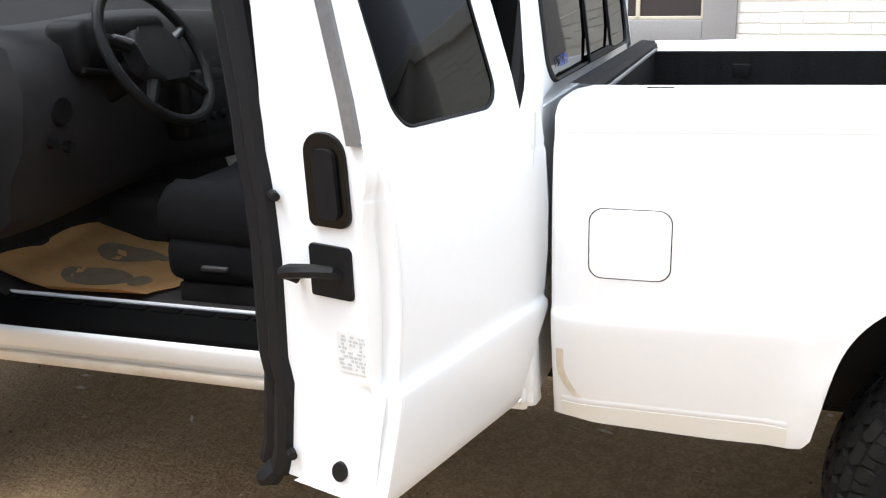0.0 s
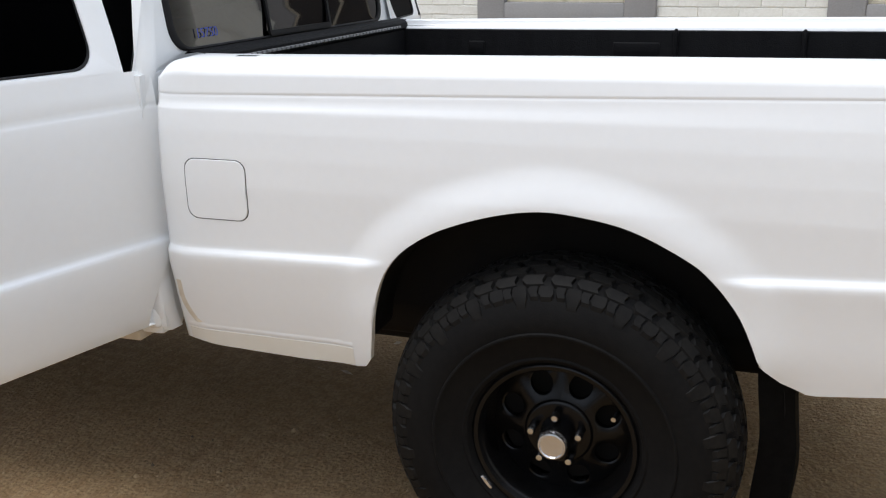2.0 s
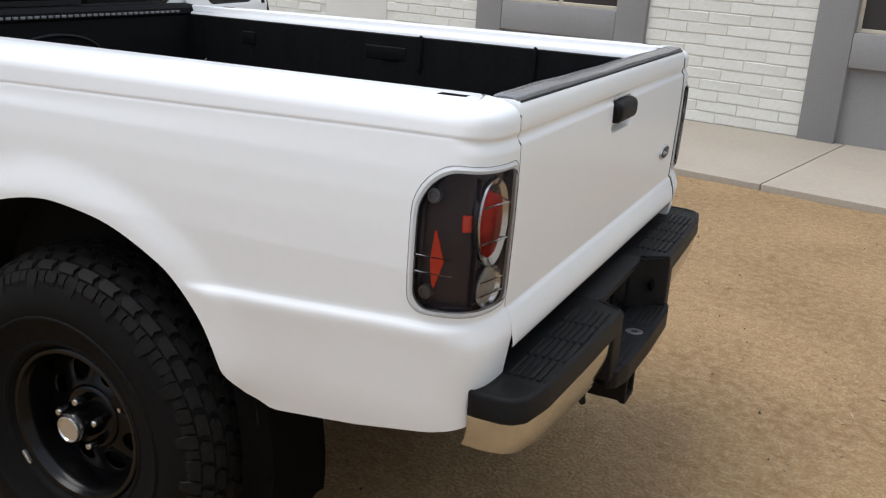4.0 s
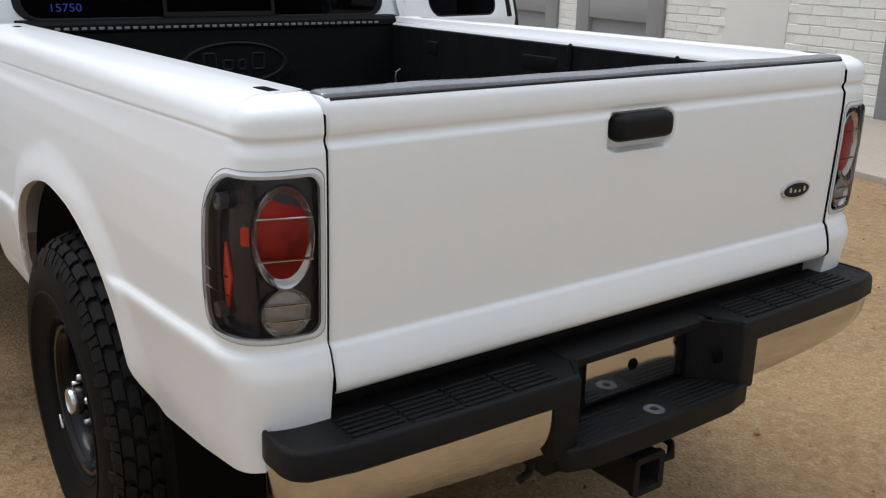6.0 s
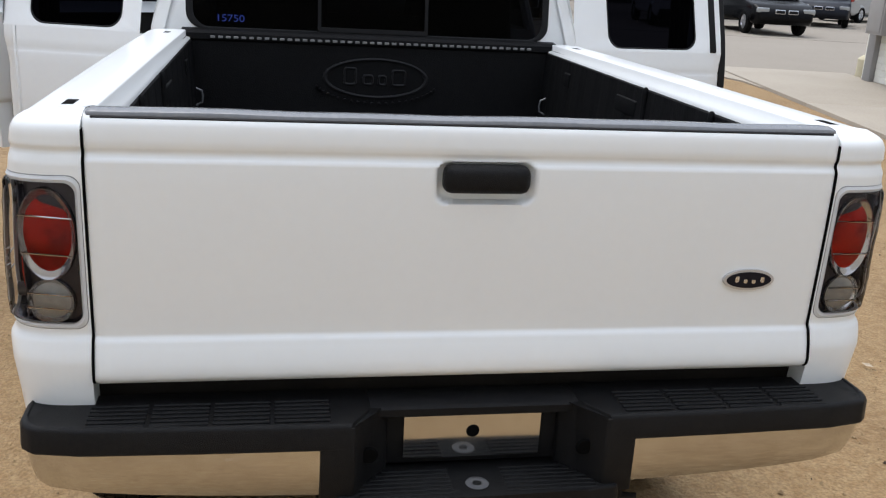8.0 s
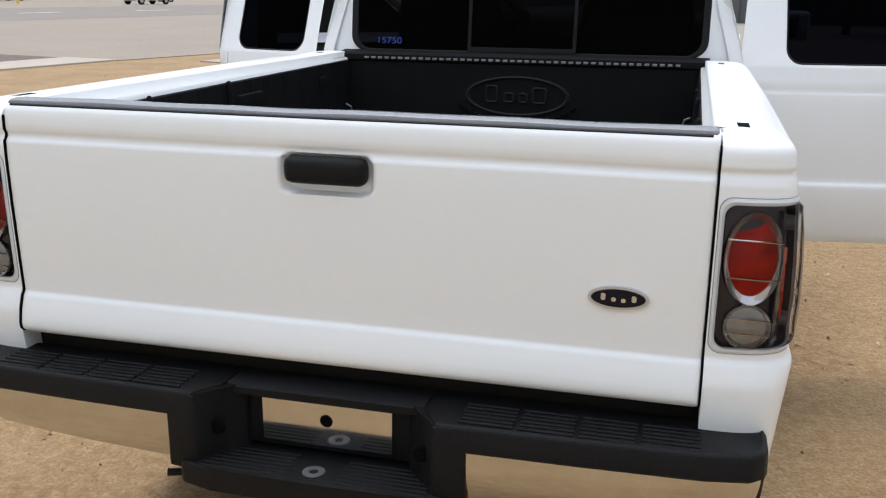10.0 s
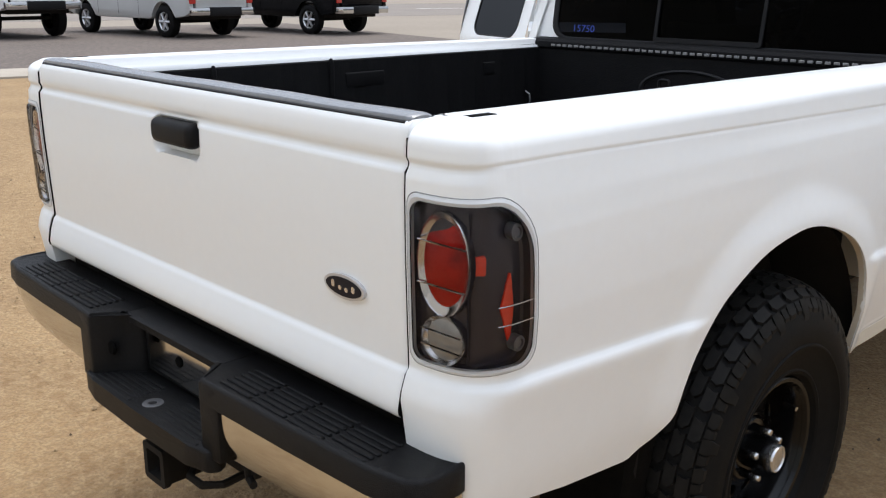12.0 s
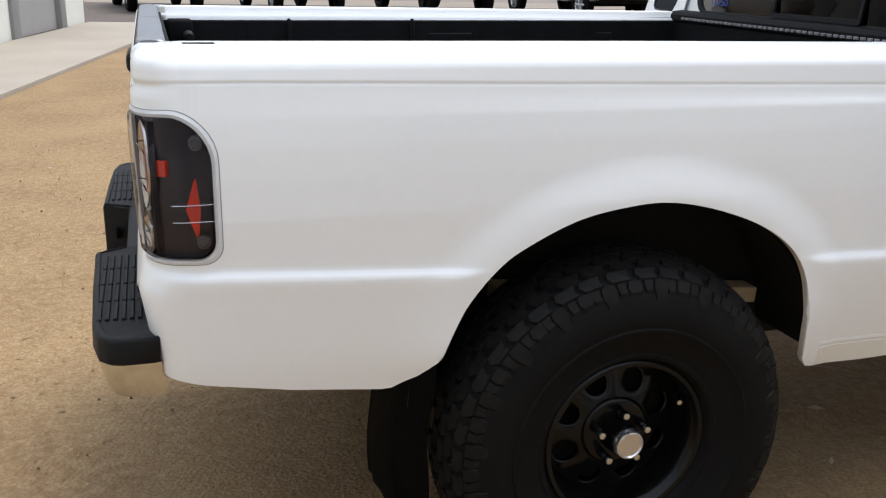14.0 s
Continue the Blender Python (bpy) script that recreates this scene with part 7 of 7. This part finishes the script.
    loft(bm, [[(-0.86, 3.1, 1.30 + L), (0.86, 3.1, 1.30 + L)], [(-0.86, 3.6, 1.33 + L), (0.86, 3.6, 1.33 + L)], [(-0.86, 4.4, 1.24 + L), (0.86, 4.4, 1.24 + L)], [(-0.86, 4.56, 1.08 + L), (0.86, 4.56, 1.08 + L)]], closed=False)
    part("hood", bm, paint, t)
    bm = bmesh.new()
    box(bm, -0.75, 0.75, 4.5, 4.60, 0.75 + L, 1.08 + L, 0.03)
    part("front_grille", bm, M["chrome"], t)
    bm = bmesh.new()
    box(bm, -0.98, 0.98, 4.45, 4.70, 0.48 + L, 0.74 + L, 0.05)
    part("front_bumper", bm, M["chrome"], t)
    bm = bmesh.new()
    box(bm, -0.80, 0.80, -0.9, 4.4, 0.46 + L, 0.78 + L, 0.03)
    rod(bm, [(-0.8, 0, 0.40 + L * 0.5), (0.8, 0, 0.40 + L * 0.5)], 0.05, 8)
    part("underbody", bm, M["under"], t)
    for sx in (-1, 1):
        for y0 in (0.0, 3.65):
            road_wheel(t, sx * 0.86, y0, 0.40 + L * 0.5, 0.27, sx, rim or M["alloy"])
    return t


LOTG = "pickups parked in the gravel lot"
parked_pickup(P_BLACK, "black pickup parked tail-out on gravel", -22.8, 11.75, 97, LOTG)
parked_pickup(P_SILVER, "silver pickup parked tail-out on gravel", -22.9, 7.75, 97, LOTG)
parked_pickup(P_WHITE, "white lifted pickup with dark wheels on gravel", -24.4, 3.75, 97, LOTG, M["rimblack"], 0.14)
parked_pickup(P_BLACK, "black pickup with alloy wheels parked on gravel", -24.2, -0.4, 97, LOTG)
parked_pickup(P_RED, "dark red pickup parked tail-out on gravel", -24.2, -4.2, 97, LOTG)


def parked_car(paint, label, v, u, rz, group, tall=0.0, lamps=True):
    """A family car or small utility. Local: y forward, origin under the middle."""
    rad = radians(SITE_TURN)
    x = v * math.cos(rad) - u * math.sin(rad)
    y = v * math.sin(rad) + u * math.cos(rad)
    t = thing("parked_car", label, "car", group, (x, y, 0.018), rz)
    T = tall
    side = [(-2.25, 0.45), (-2.28, 0.72), (-2.2, 0.98 + T * 0.5), (-1.5, 1.02 + T * 0.5), (1.0, 0.98 + T * 0.4), (1.9, 0.86 + T * 0.3), (2.2, 0.70), (2.24, 0.42), (1.95, 0.28)]
    side += list(reversed(arch_cut(1.38, 0.33, 0.39, 0.26))) + list(reversed(arch_cut(-1.38, 0.33, 0.39, 0.26))) + [(-2.0, 0.28)]
    bm = bmesh.new()
    prism(bm, side, -0.90, 0.90, "x", 0.09, 4)
    for vert in bm.verts:
        e = max(0.0, abs(vert.co.y) - 1.75) / 0.5
        vert.co.x *= 1 - 0.14 * e * e
    part("body_shell", bm, paint, t, "", 40)
    bm = bmesh.new()
    for xs in (-1, 1):
        box(bm, *sorted((xs * 0.04, xs * 0.34)), 2.19, 2.235, 0.60, 0.72, 0.02)
    part("grille", bm, M["silver"], t, "bright twin grille frame")
    bm = bmesh.new()
    for xs in (-1, 1):
        box(bm, *sorted((xs * 0.06, xs * 0.32)), 2.2, 2.242, 0.62, 0.70, 0.01)
    part("grille_mesh", bm, M["plastic"], t)
    bm = bmesh.new()
    ring = []
    for y0, y1, z, w in ((-1.95 - T * 0.3, 1.15, 1.0 + T * 0.5, 0.84), (-1.75 - T * 0.5, 0.95, 1.08 + T * 0.5, 0.82), (-1.0 - T * 1.2, 0.30, 1.40 + T, 0.64), (-0.8 - T * 1.2, 0.1, 1.44 + T, 0.56)):
        ring.append([(-w, y0, z), (w, y0, z), (w, y1, z), (-w, y1, z)])
    loft(bm, ring, True, False, True)
    bmesh.ops.bevel(bm, geom=bm.edges[:], offset=0.04, segments=2, affect="EDGES")
    part("cabin_top", bm, paint, t, "", 40)
    for sx in (-1, 1):
        for ya, yb in ((-1.45, -0.42), (-0.34, 0.75)):
            bm = bmesh.new()
            q = []
            for z, w, s_ in ((1.06 + T * 0.5, 0.835, 0), (1.36 + T, 0.672, 1)):
                q.append([(sx * w, ya + (0.45 - T * 0.6) * s_ * (ya < -1), z), (sx * w, yb - 0.5 * s_ * (yb > 0.5), z)])
            loft(bm, q, closed=False)
            bmesh.ops.solidify(bm, geom=bm.faces[:], thickness=0.02)
            part("side_window", bm, M["carglass"], t, "dark side window")
        bm = bmesh.new()
        prism(bm, [(sx * 0.50, 0.80 + T * 0.4), (sx * 0.62, 0.77 + T * 0.4), (sx * 0.86, 0.80 + T * 0.4), (sx * 0.885, 0.90 + T * 0.4), (sx * 0.84, 0.93 + T * 0.4), (sx * 0.60, 0.86 + T * 0.4)], -2.295, -2.10, "y", 0.012)
        part("tail_lamp", bm, M["lampred"], t, "red tail lamp")
        bm = bmesh.new()
        box(bm, *sorted((sx * 0.5, sx * 0.85)), 2.05, 2.2, 0.62, 0.76, 0.03)
        part("headlamp", bm, M["clearlens"], t)
        bm = bmesh.new()
        box(bm, *sorted((sx * 0.88, sx * 1.05)), 0.62, 0.72, 1.0 + T * 0.4, 1.13 + T * 0.4, 0.03)
        part("door_mirror", bm, paint, t)
        for y0 in (-1.38, 1.38):
            road_wheel(t, sx * 0.80, y0, 0.33, 0.21, sx, M["alloy"])
    bm = bmesh.new()
    loft(bm, [[(-0.72, -1.86 - T * 0.4, 1.05 + T * 0.5), (0.72, -1.86 - T * 0.4, 1.05 + T * 0.5)], [(-0.58, -1.09 - T * 1.2, 1.37 + T), (0.58, -1.09 - T * 1.2, 1.37 + T)]], closed=False)
    bmesh.ops.solidify(bm, geom=bm.faces[:], thickness=0.03)
    part("rear_window", bm, M["carglass"], t, "dark rear window")
    bm = bmesh.new()
    loft(bm, [[(-0.74, 1.07, 1.03 + T * 0.5), (0.74, 1.07, 1.03 + T * 0.5)], [(-0.58, 0.36, 1.37 + T), (0.58, 0.36, 1.37 + T)]], closed=False)
    bmesh.ops.solidify(bm, geom=bm.faces[:], thickness=-0.03)
    part("windscreen", bm, M["carglass"], t, "dark windscreen")
    bm = bmesh.new()
    box(bm, -0.16, 0.16, -2.295, -2.27, 0.62 + T * 0.3, 0.74 + T * 0.3, 0.005)
    part("number_plate", bm, M["label"], t, "pale plate with dark bar")
    bm = bmesh.new()
    box(bm, -0.80, 0.80, -2.30, -2.0, 0.20, 0.52, 0.04, 3)
    part("bumper_trim", bm, M["plastic"], t)
    return t


STRG = "cars parked beyond the street"
parked_car(P_WHITE, "white hatchback parked tail-out beyond street", 6.7, 28.9, -11, STRG, 0.02)
parked_car(P_BLACK, "black saloon parked beyond the street", 8.97, 27.6, 175, STRG)
parked_car(P_NAVY, "dark blue saloon parked beyond street", 13.6, 34.5, 150, STRG)
parked_car(P_SILVER, "silver car parked deep in the lot", 17.2, 40.0, -60, STRG, 0.1)
parked_car(P_BLACK, "black car parked deep in the lot", 21.0, 43.0, -60, STRG, 0.2)
FARG = "vehicles before the far store"
parked_pickup(P_RED, "dark red pickup before the far store", -79, 54.0, -10, FARG)
parked_car(P_NAVY, "dark blue saloon before the far store", -80, 60.5, -8, FARG)
parked_pickup(P_WHITE, "white crew-cab pickup before far store", -80, 67, 170, FARG)
parked_car(P_WHITE, "white saloon at the far roadside", -58, 62.0, 165, FARG)
parked_car(P_SILVER, "silver car before the far store", -82, 78, 80, FARG)

# ---- far store ----
store = thing("far_store", "ochre stucco store with dark openings beyond road", "building", "", (0, 0, 0), SITE_TURN)
bm = bmesh.new()
box(bm, -112, -96, 20, 110, -0.1, 6.0, 0.05)
part("store_wall", bm, M["yellow"], store, "ochre stucco wall")
bm = bmesh.new()
box(bm, -112.4, -95.6, 19.6, 110.4, 6.0, 6.5, 0.05)
part("store_roof", bm, M["casing"], store, "flat roof edge")
for u in np.arange(26, 106, 6.0):
    bm = bmesh.new()
    box(bm, -96.02, -95.9, u, u + 2.4, 0.1 if int(u) % 4 else 0.9, 3.4, 0.01)
    shop = part("window", bm, M["carglass"], store, "dark shop window")
    bm = bmesh.new()
    for a, b, c, d in ((u - 0.12, u, 0.1, 3.5), (u + 2.4, u + 2.52, 0.1, 3.5), (u + 1.15, u + 1.25, 0.1, 3.4), (u - 0.12, u + 2.52, 3.4, 3.55)):
        box(bm, -96.02, -95.82, a, b, c, d)
    part("window_frame", bm, M["sash"], shop, "pale window frame")
    bm = bmesh.new()
    box(bm, -96.02, -94.6, u - 0.4, u + 2.8, 3.7, 3.85, 0.02)
    part("awning", bm, M["casing"], store, "grey flat awning over the window")
    bm = bmesh.new()
    box(bm, -96.02, -95.7, u + 3.6, u + 4.2, 0.0, 5.0, 0.03)
    part("pillar", bm, M["smoothwall"] if int(u) % 12 < 6 else M["yellow"], store)
for (v, u) in ((-67, 49.5), (-68, 52.0), (-66, 55.5)):
    b = thing("bollard", "yellow painted bollard by the road", "bollard", "bollards by the road")
    bm = bmesh.new()
    lathe(bm, [(0.0, 0.0), (0.0, 0.22), (0.1, 0.16), (0.75, 0.16), (0.85, 0.10), (0.88, 0.0)], 14, "z")
    o = part("bollard_post", bm, M["hydrant"], b, "yellow post")
    b.matrix_world = pose(0, 0, 0, 0, 0, SITE_TURN) @ Matrix.Translation((v, u, 0.016))

# ---- trees ----


def tree(v, u, h, seed, label):
    rnd = random.Random(seed)
    t = thing("tree", label, "tree")
    bm = bmesh.new()
    tips = []
    rod(bm, [(0, 0, -0.05), (0.05, 0.03, h * 0.25), (0.02, 0.08, h * 0.45), (0.0, 0.1, h * 0.62)], [0.16, 0.12, 0.09, 0.05], 8)
    for k in range(9):
        a = rnd.uniform(0, 6.28)
        z = h * rnd.uniform(0.3, 0.55)
        L = h * rnd.uniform(0.2, 0.36)
        p = [(0.02, 0.05, z), (L * 0.5 * math.cos(a), L * 0.5 * math.sin(a), z + L * 0.5), (L * math.cos(a), L * math.sin(a), z + L * 0.8)]
        rod(bm, p, [0.05, 0.03, 0.012], 6)
        tips.append(p[-1])
        tips.append(p[1])
    tips.append((0, 0.1, h * 0.68))
    part("trunk", bm, M["bark"], t, "rough branching trunk")
    verts, faces = [], []
    for tip in tips:
        for k in range(150):
            d = Vector((rnd.gauss(0, 1), rnd.gauss(0, 1), rnd.gauss(0, 0.75))) * h * 0.075
            c = Vector(tip) + d
            n = Vector((rnd.gauss(0, 1), rnd.gauss(0, 1), rnd.gauss(0, 1))).normalized()
            a = n.orthogonal().normalized() * rnd.uniform(0.06, 0.13)
            b = n.cross(a).normalized() * rnd.uniform(0.03, 0.06)
            i = len(verts)
            verts += [c - a, c + b, c + a, c - b]
            faces.append((i, i + 1, i + 2, i + 3))
    me = bpy.data.meshes.new("crown")
    me.from_pydata([tuple(q) for q in verts], [], faces)
    me.materials.append(M["leaf"])
    o = new("crown", me)
    o.parent = t
    t.matrix_world = pose(0, 0, 0, 0, 0, SITE_TURN) @ Matrix.Translation((v, u, 0.0)) @ pose(0, 0, 0, 0, 0, rnd.uniform(0, 360))
    return t


for i, (v, u, h) in enumerate(((3.5, 34, 5.0), (7.5, 35, 5.5), (11.5, 34.5, 5.0), (16, 35, 6), (-1, 36, 6), (-94.0, 66, 6.5), (-93.5, 72, 7), (-93.8, 84, 6.5), (-93.6, 46, 6))):
    tree(v, u, h, 20 + i, "dull green leafy tree")
bm = bmesh.new()
box(bm, -10, 62, 47.0, 47.3, -0.1, 4.2)
for v in np.arange(-9.6, 61, 0.9):
    box(bm, v, v + 0.45, 46.9, 47.0, 0.0, 4.1, 0.02, 1)
M["steelwall"] = mat("ribbed_steel_wall", (0.10, 0.105, 0.10), 0.6, n1=(0.6, (0.15, 0.15, 0.14), 0.6, 0.3), n2=(9, (0.07, 0.07, 0.068), 0.4, 0.2))
setting("wall_far", "grey ribbed steel wall beyond the street", M["steelwall"], bm, 0, "wall")
bm = bmesh.new()
box(bm, 25, 45, 26, 37, -0.1, 4.5, 0.05)
setting("backdrop_block", "plain pale building beyond the street", M["smoothwall"], bm, 0, "building")

# ---- ground litter ----
rnd = random.Random(11)
verts, faces = [], []
for k in range(13000):
    x, y = rnd.uniform(-5.5, 5.5), rnd.uniform(-4.5, 6.5)
    r = rnd.uniform(0.002, 0.0065) * (2.0 if rnd.random() < 0.07 else 1)
    i = len(verts)
    z = 0.0
    q = [(x + r * rnd.uniform(0.7, 1.3) * math.cos(t), y + r * rnd.uniform(0.7, 1.3) * math.sin(t), z - 0.002) for t in (0, 1.26, 2.51, 3.77, 5.03)]
    verts += q + [(x, y, z + r * rnd.uniform(0.6, 1.0))]
    faces += [(i + j, i + (j + 1) % 5, i + 5) for j in range(5)]
me = bpy.data.meshes.new("gravel_stones")
me.from_pydata(verts, [], faces)
me.materials.append(M["stone"])
tagged(new("gravel_stones", me), "scattered small stones on the dirt", "gravel", "", "stuff")
verts, faces = [], []
for k in range(150):
    x, y = rnd.uniform(-5, 5), rnd.uniform(-4, 6)
    a, L, w = rnd.uniform(0, 6.28), rnd.uniform(0.012, 0.035), rnd.uniform(0.003, 0.009)
    i = len(verts)
    c, s_ = math.cos(a), math.sin(a)
    verts += [(x - L * c, y - L * s_, 0.010), (x + w * s_, y - w * c, 0.016), (x + L * c, y + L * s_, 0.011), (x - w * s_, y + w * c, 0.008)]
    faces.append((i, i + 1, i + 2, i + 3))
me = bpy.data.meshes.new("leaf_litter")
me.from_pydata(verts, [], faces)
me.materials.append(M["twig"])
tagged(new("leaf_litter", me), "pale dry leaf scraps on the dirt", "leaf litter", "", "stuff")

verts, faces = [], []
for k in range(900):
    x, y = rnd.uniform(-5.5, 5.5), rnd.uniform(-4.5, 6.5)
    r = rnd.uniform(0.0025, 0.008)
    i = len(verts)
    e = rnd.uniform(0.4, 1.0)
    g = rnd.uniform(0, 6.28)
    q = [(x + r * math.cos(t) * math.cos(g) - e * r * math.sin(t) * math.sin(g), y + r * math.cos(t) * math.sin(g) + e * r * math.sin(t) * math.cos(g), -0.002) for t in (0, 1.26, 2.51, 3.77, 5.03)]
    verts += q + [(x, y, r * rnd.uniform(0.8, 1.4))]
    faces += [(i + j, i + (j + 1) % 5, i + 5) for j in range(5)]
me = bpy.data.meshes.new("dirt_specks")
me.from_pydata(verts, [], faces)
me.materials.append(M["chip"])
tagged(new("dirt_specks", me), "dark clods and chips on the dirt", "gravel", "", "stuff")

# ---- bricks of the building wall ----
rnd = random.Random(5)
brick_me = []
for k in range(5):
    bm = bmesh.new()
    vs = box(bm, -0.002, 0.02, -0.199, 0.199, -0.048, 0.048, 0.006, 1)
    for v in bm.verts:
        v.co += Vector((rnd.uniform(-0.004, 0.002) if v.co.x < 0 else 0, rnd.uniform(-0.003, 0.003), rnd.uniform(-0.004, 0.004)))
    me = bpy.data.meshes.new("brick")
    bmesh.ops.recalc_face_normals(bm, faces=bm.faces)
    bm.to_mesh(me)
    bm.free()
    me.materials.append(M["brick"])
    brick_me.append(me)
count = 0
jv, jf = [], []
for (a, b) in SOLID[1:] + SOLID[:1]:
    for row in range(37):
        z = 0.098 + 0.104 * row
        y = a + (0.002 if row % 2 == 0 else -0.2)
        while y < b - 0.02:
            y0, y1 = max(y, a + 0.002), min(y + 0.394, b - 0.002)
            if 6.39 < (y0 + y1) / 2 < 7.39 and z < 3.0:
                y += 0.402
                continue
            if y1 - y0 > 0.05:
                if row < 14 and a > 1 and count < 296:
                    o = new("brick", brick_me[rnd.randrange(5)])
                    o.parent = wall_east
                    o.matrix_basis = pose(WALL, (y0 + y1) / 2, z) @ Matrix.Diagonal((1, (y1 - y0) / 0.392, 1, 1))
                    count += 1
                elif a > -13 and (row < 20 or y0 > -4):
                    i = len(jv)
                    d = WALL + 0.001 + rnd.uniform(-0.003, 0.003)
                    e = 0.005
                    jv += [(d, y0 + e, z - 0.043), (d, y1 - e, z - 0.043), (d, y1 - e, z + 0.043), (d, y0 + e, z + 0.043),
                           (WALL + 0.014, y0, z - 0.048), (WALL + 0.014, y1, z - 0.048), (WALL + 0.014, y1, z + 0.048), (WALL + 0.014, y0, z + 0.048)]
                    jf += [(i, i + 3, i + 2, i + 1), (i, i + 1, i + 5, i + 4), (i + 1, i + 2, i + 6, i + 5), (i + 2, i + 3, i + 7, i + 6), (i + 3, i, i + 4, i + 7)]
            y += 0.402
me = bpy.data.meshes.new("brickwork")
me.from_pydata(jv, [], jf)
me.materials.append(M["brick"])
o = new("brickwork", me)
o.parent = wall_east
tagged(o, "white painted bricks", "", "", "stuff")
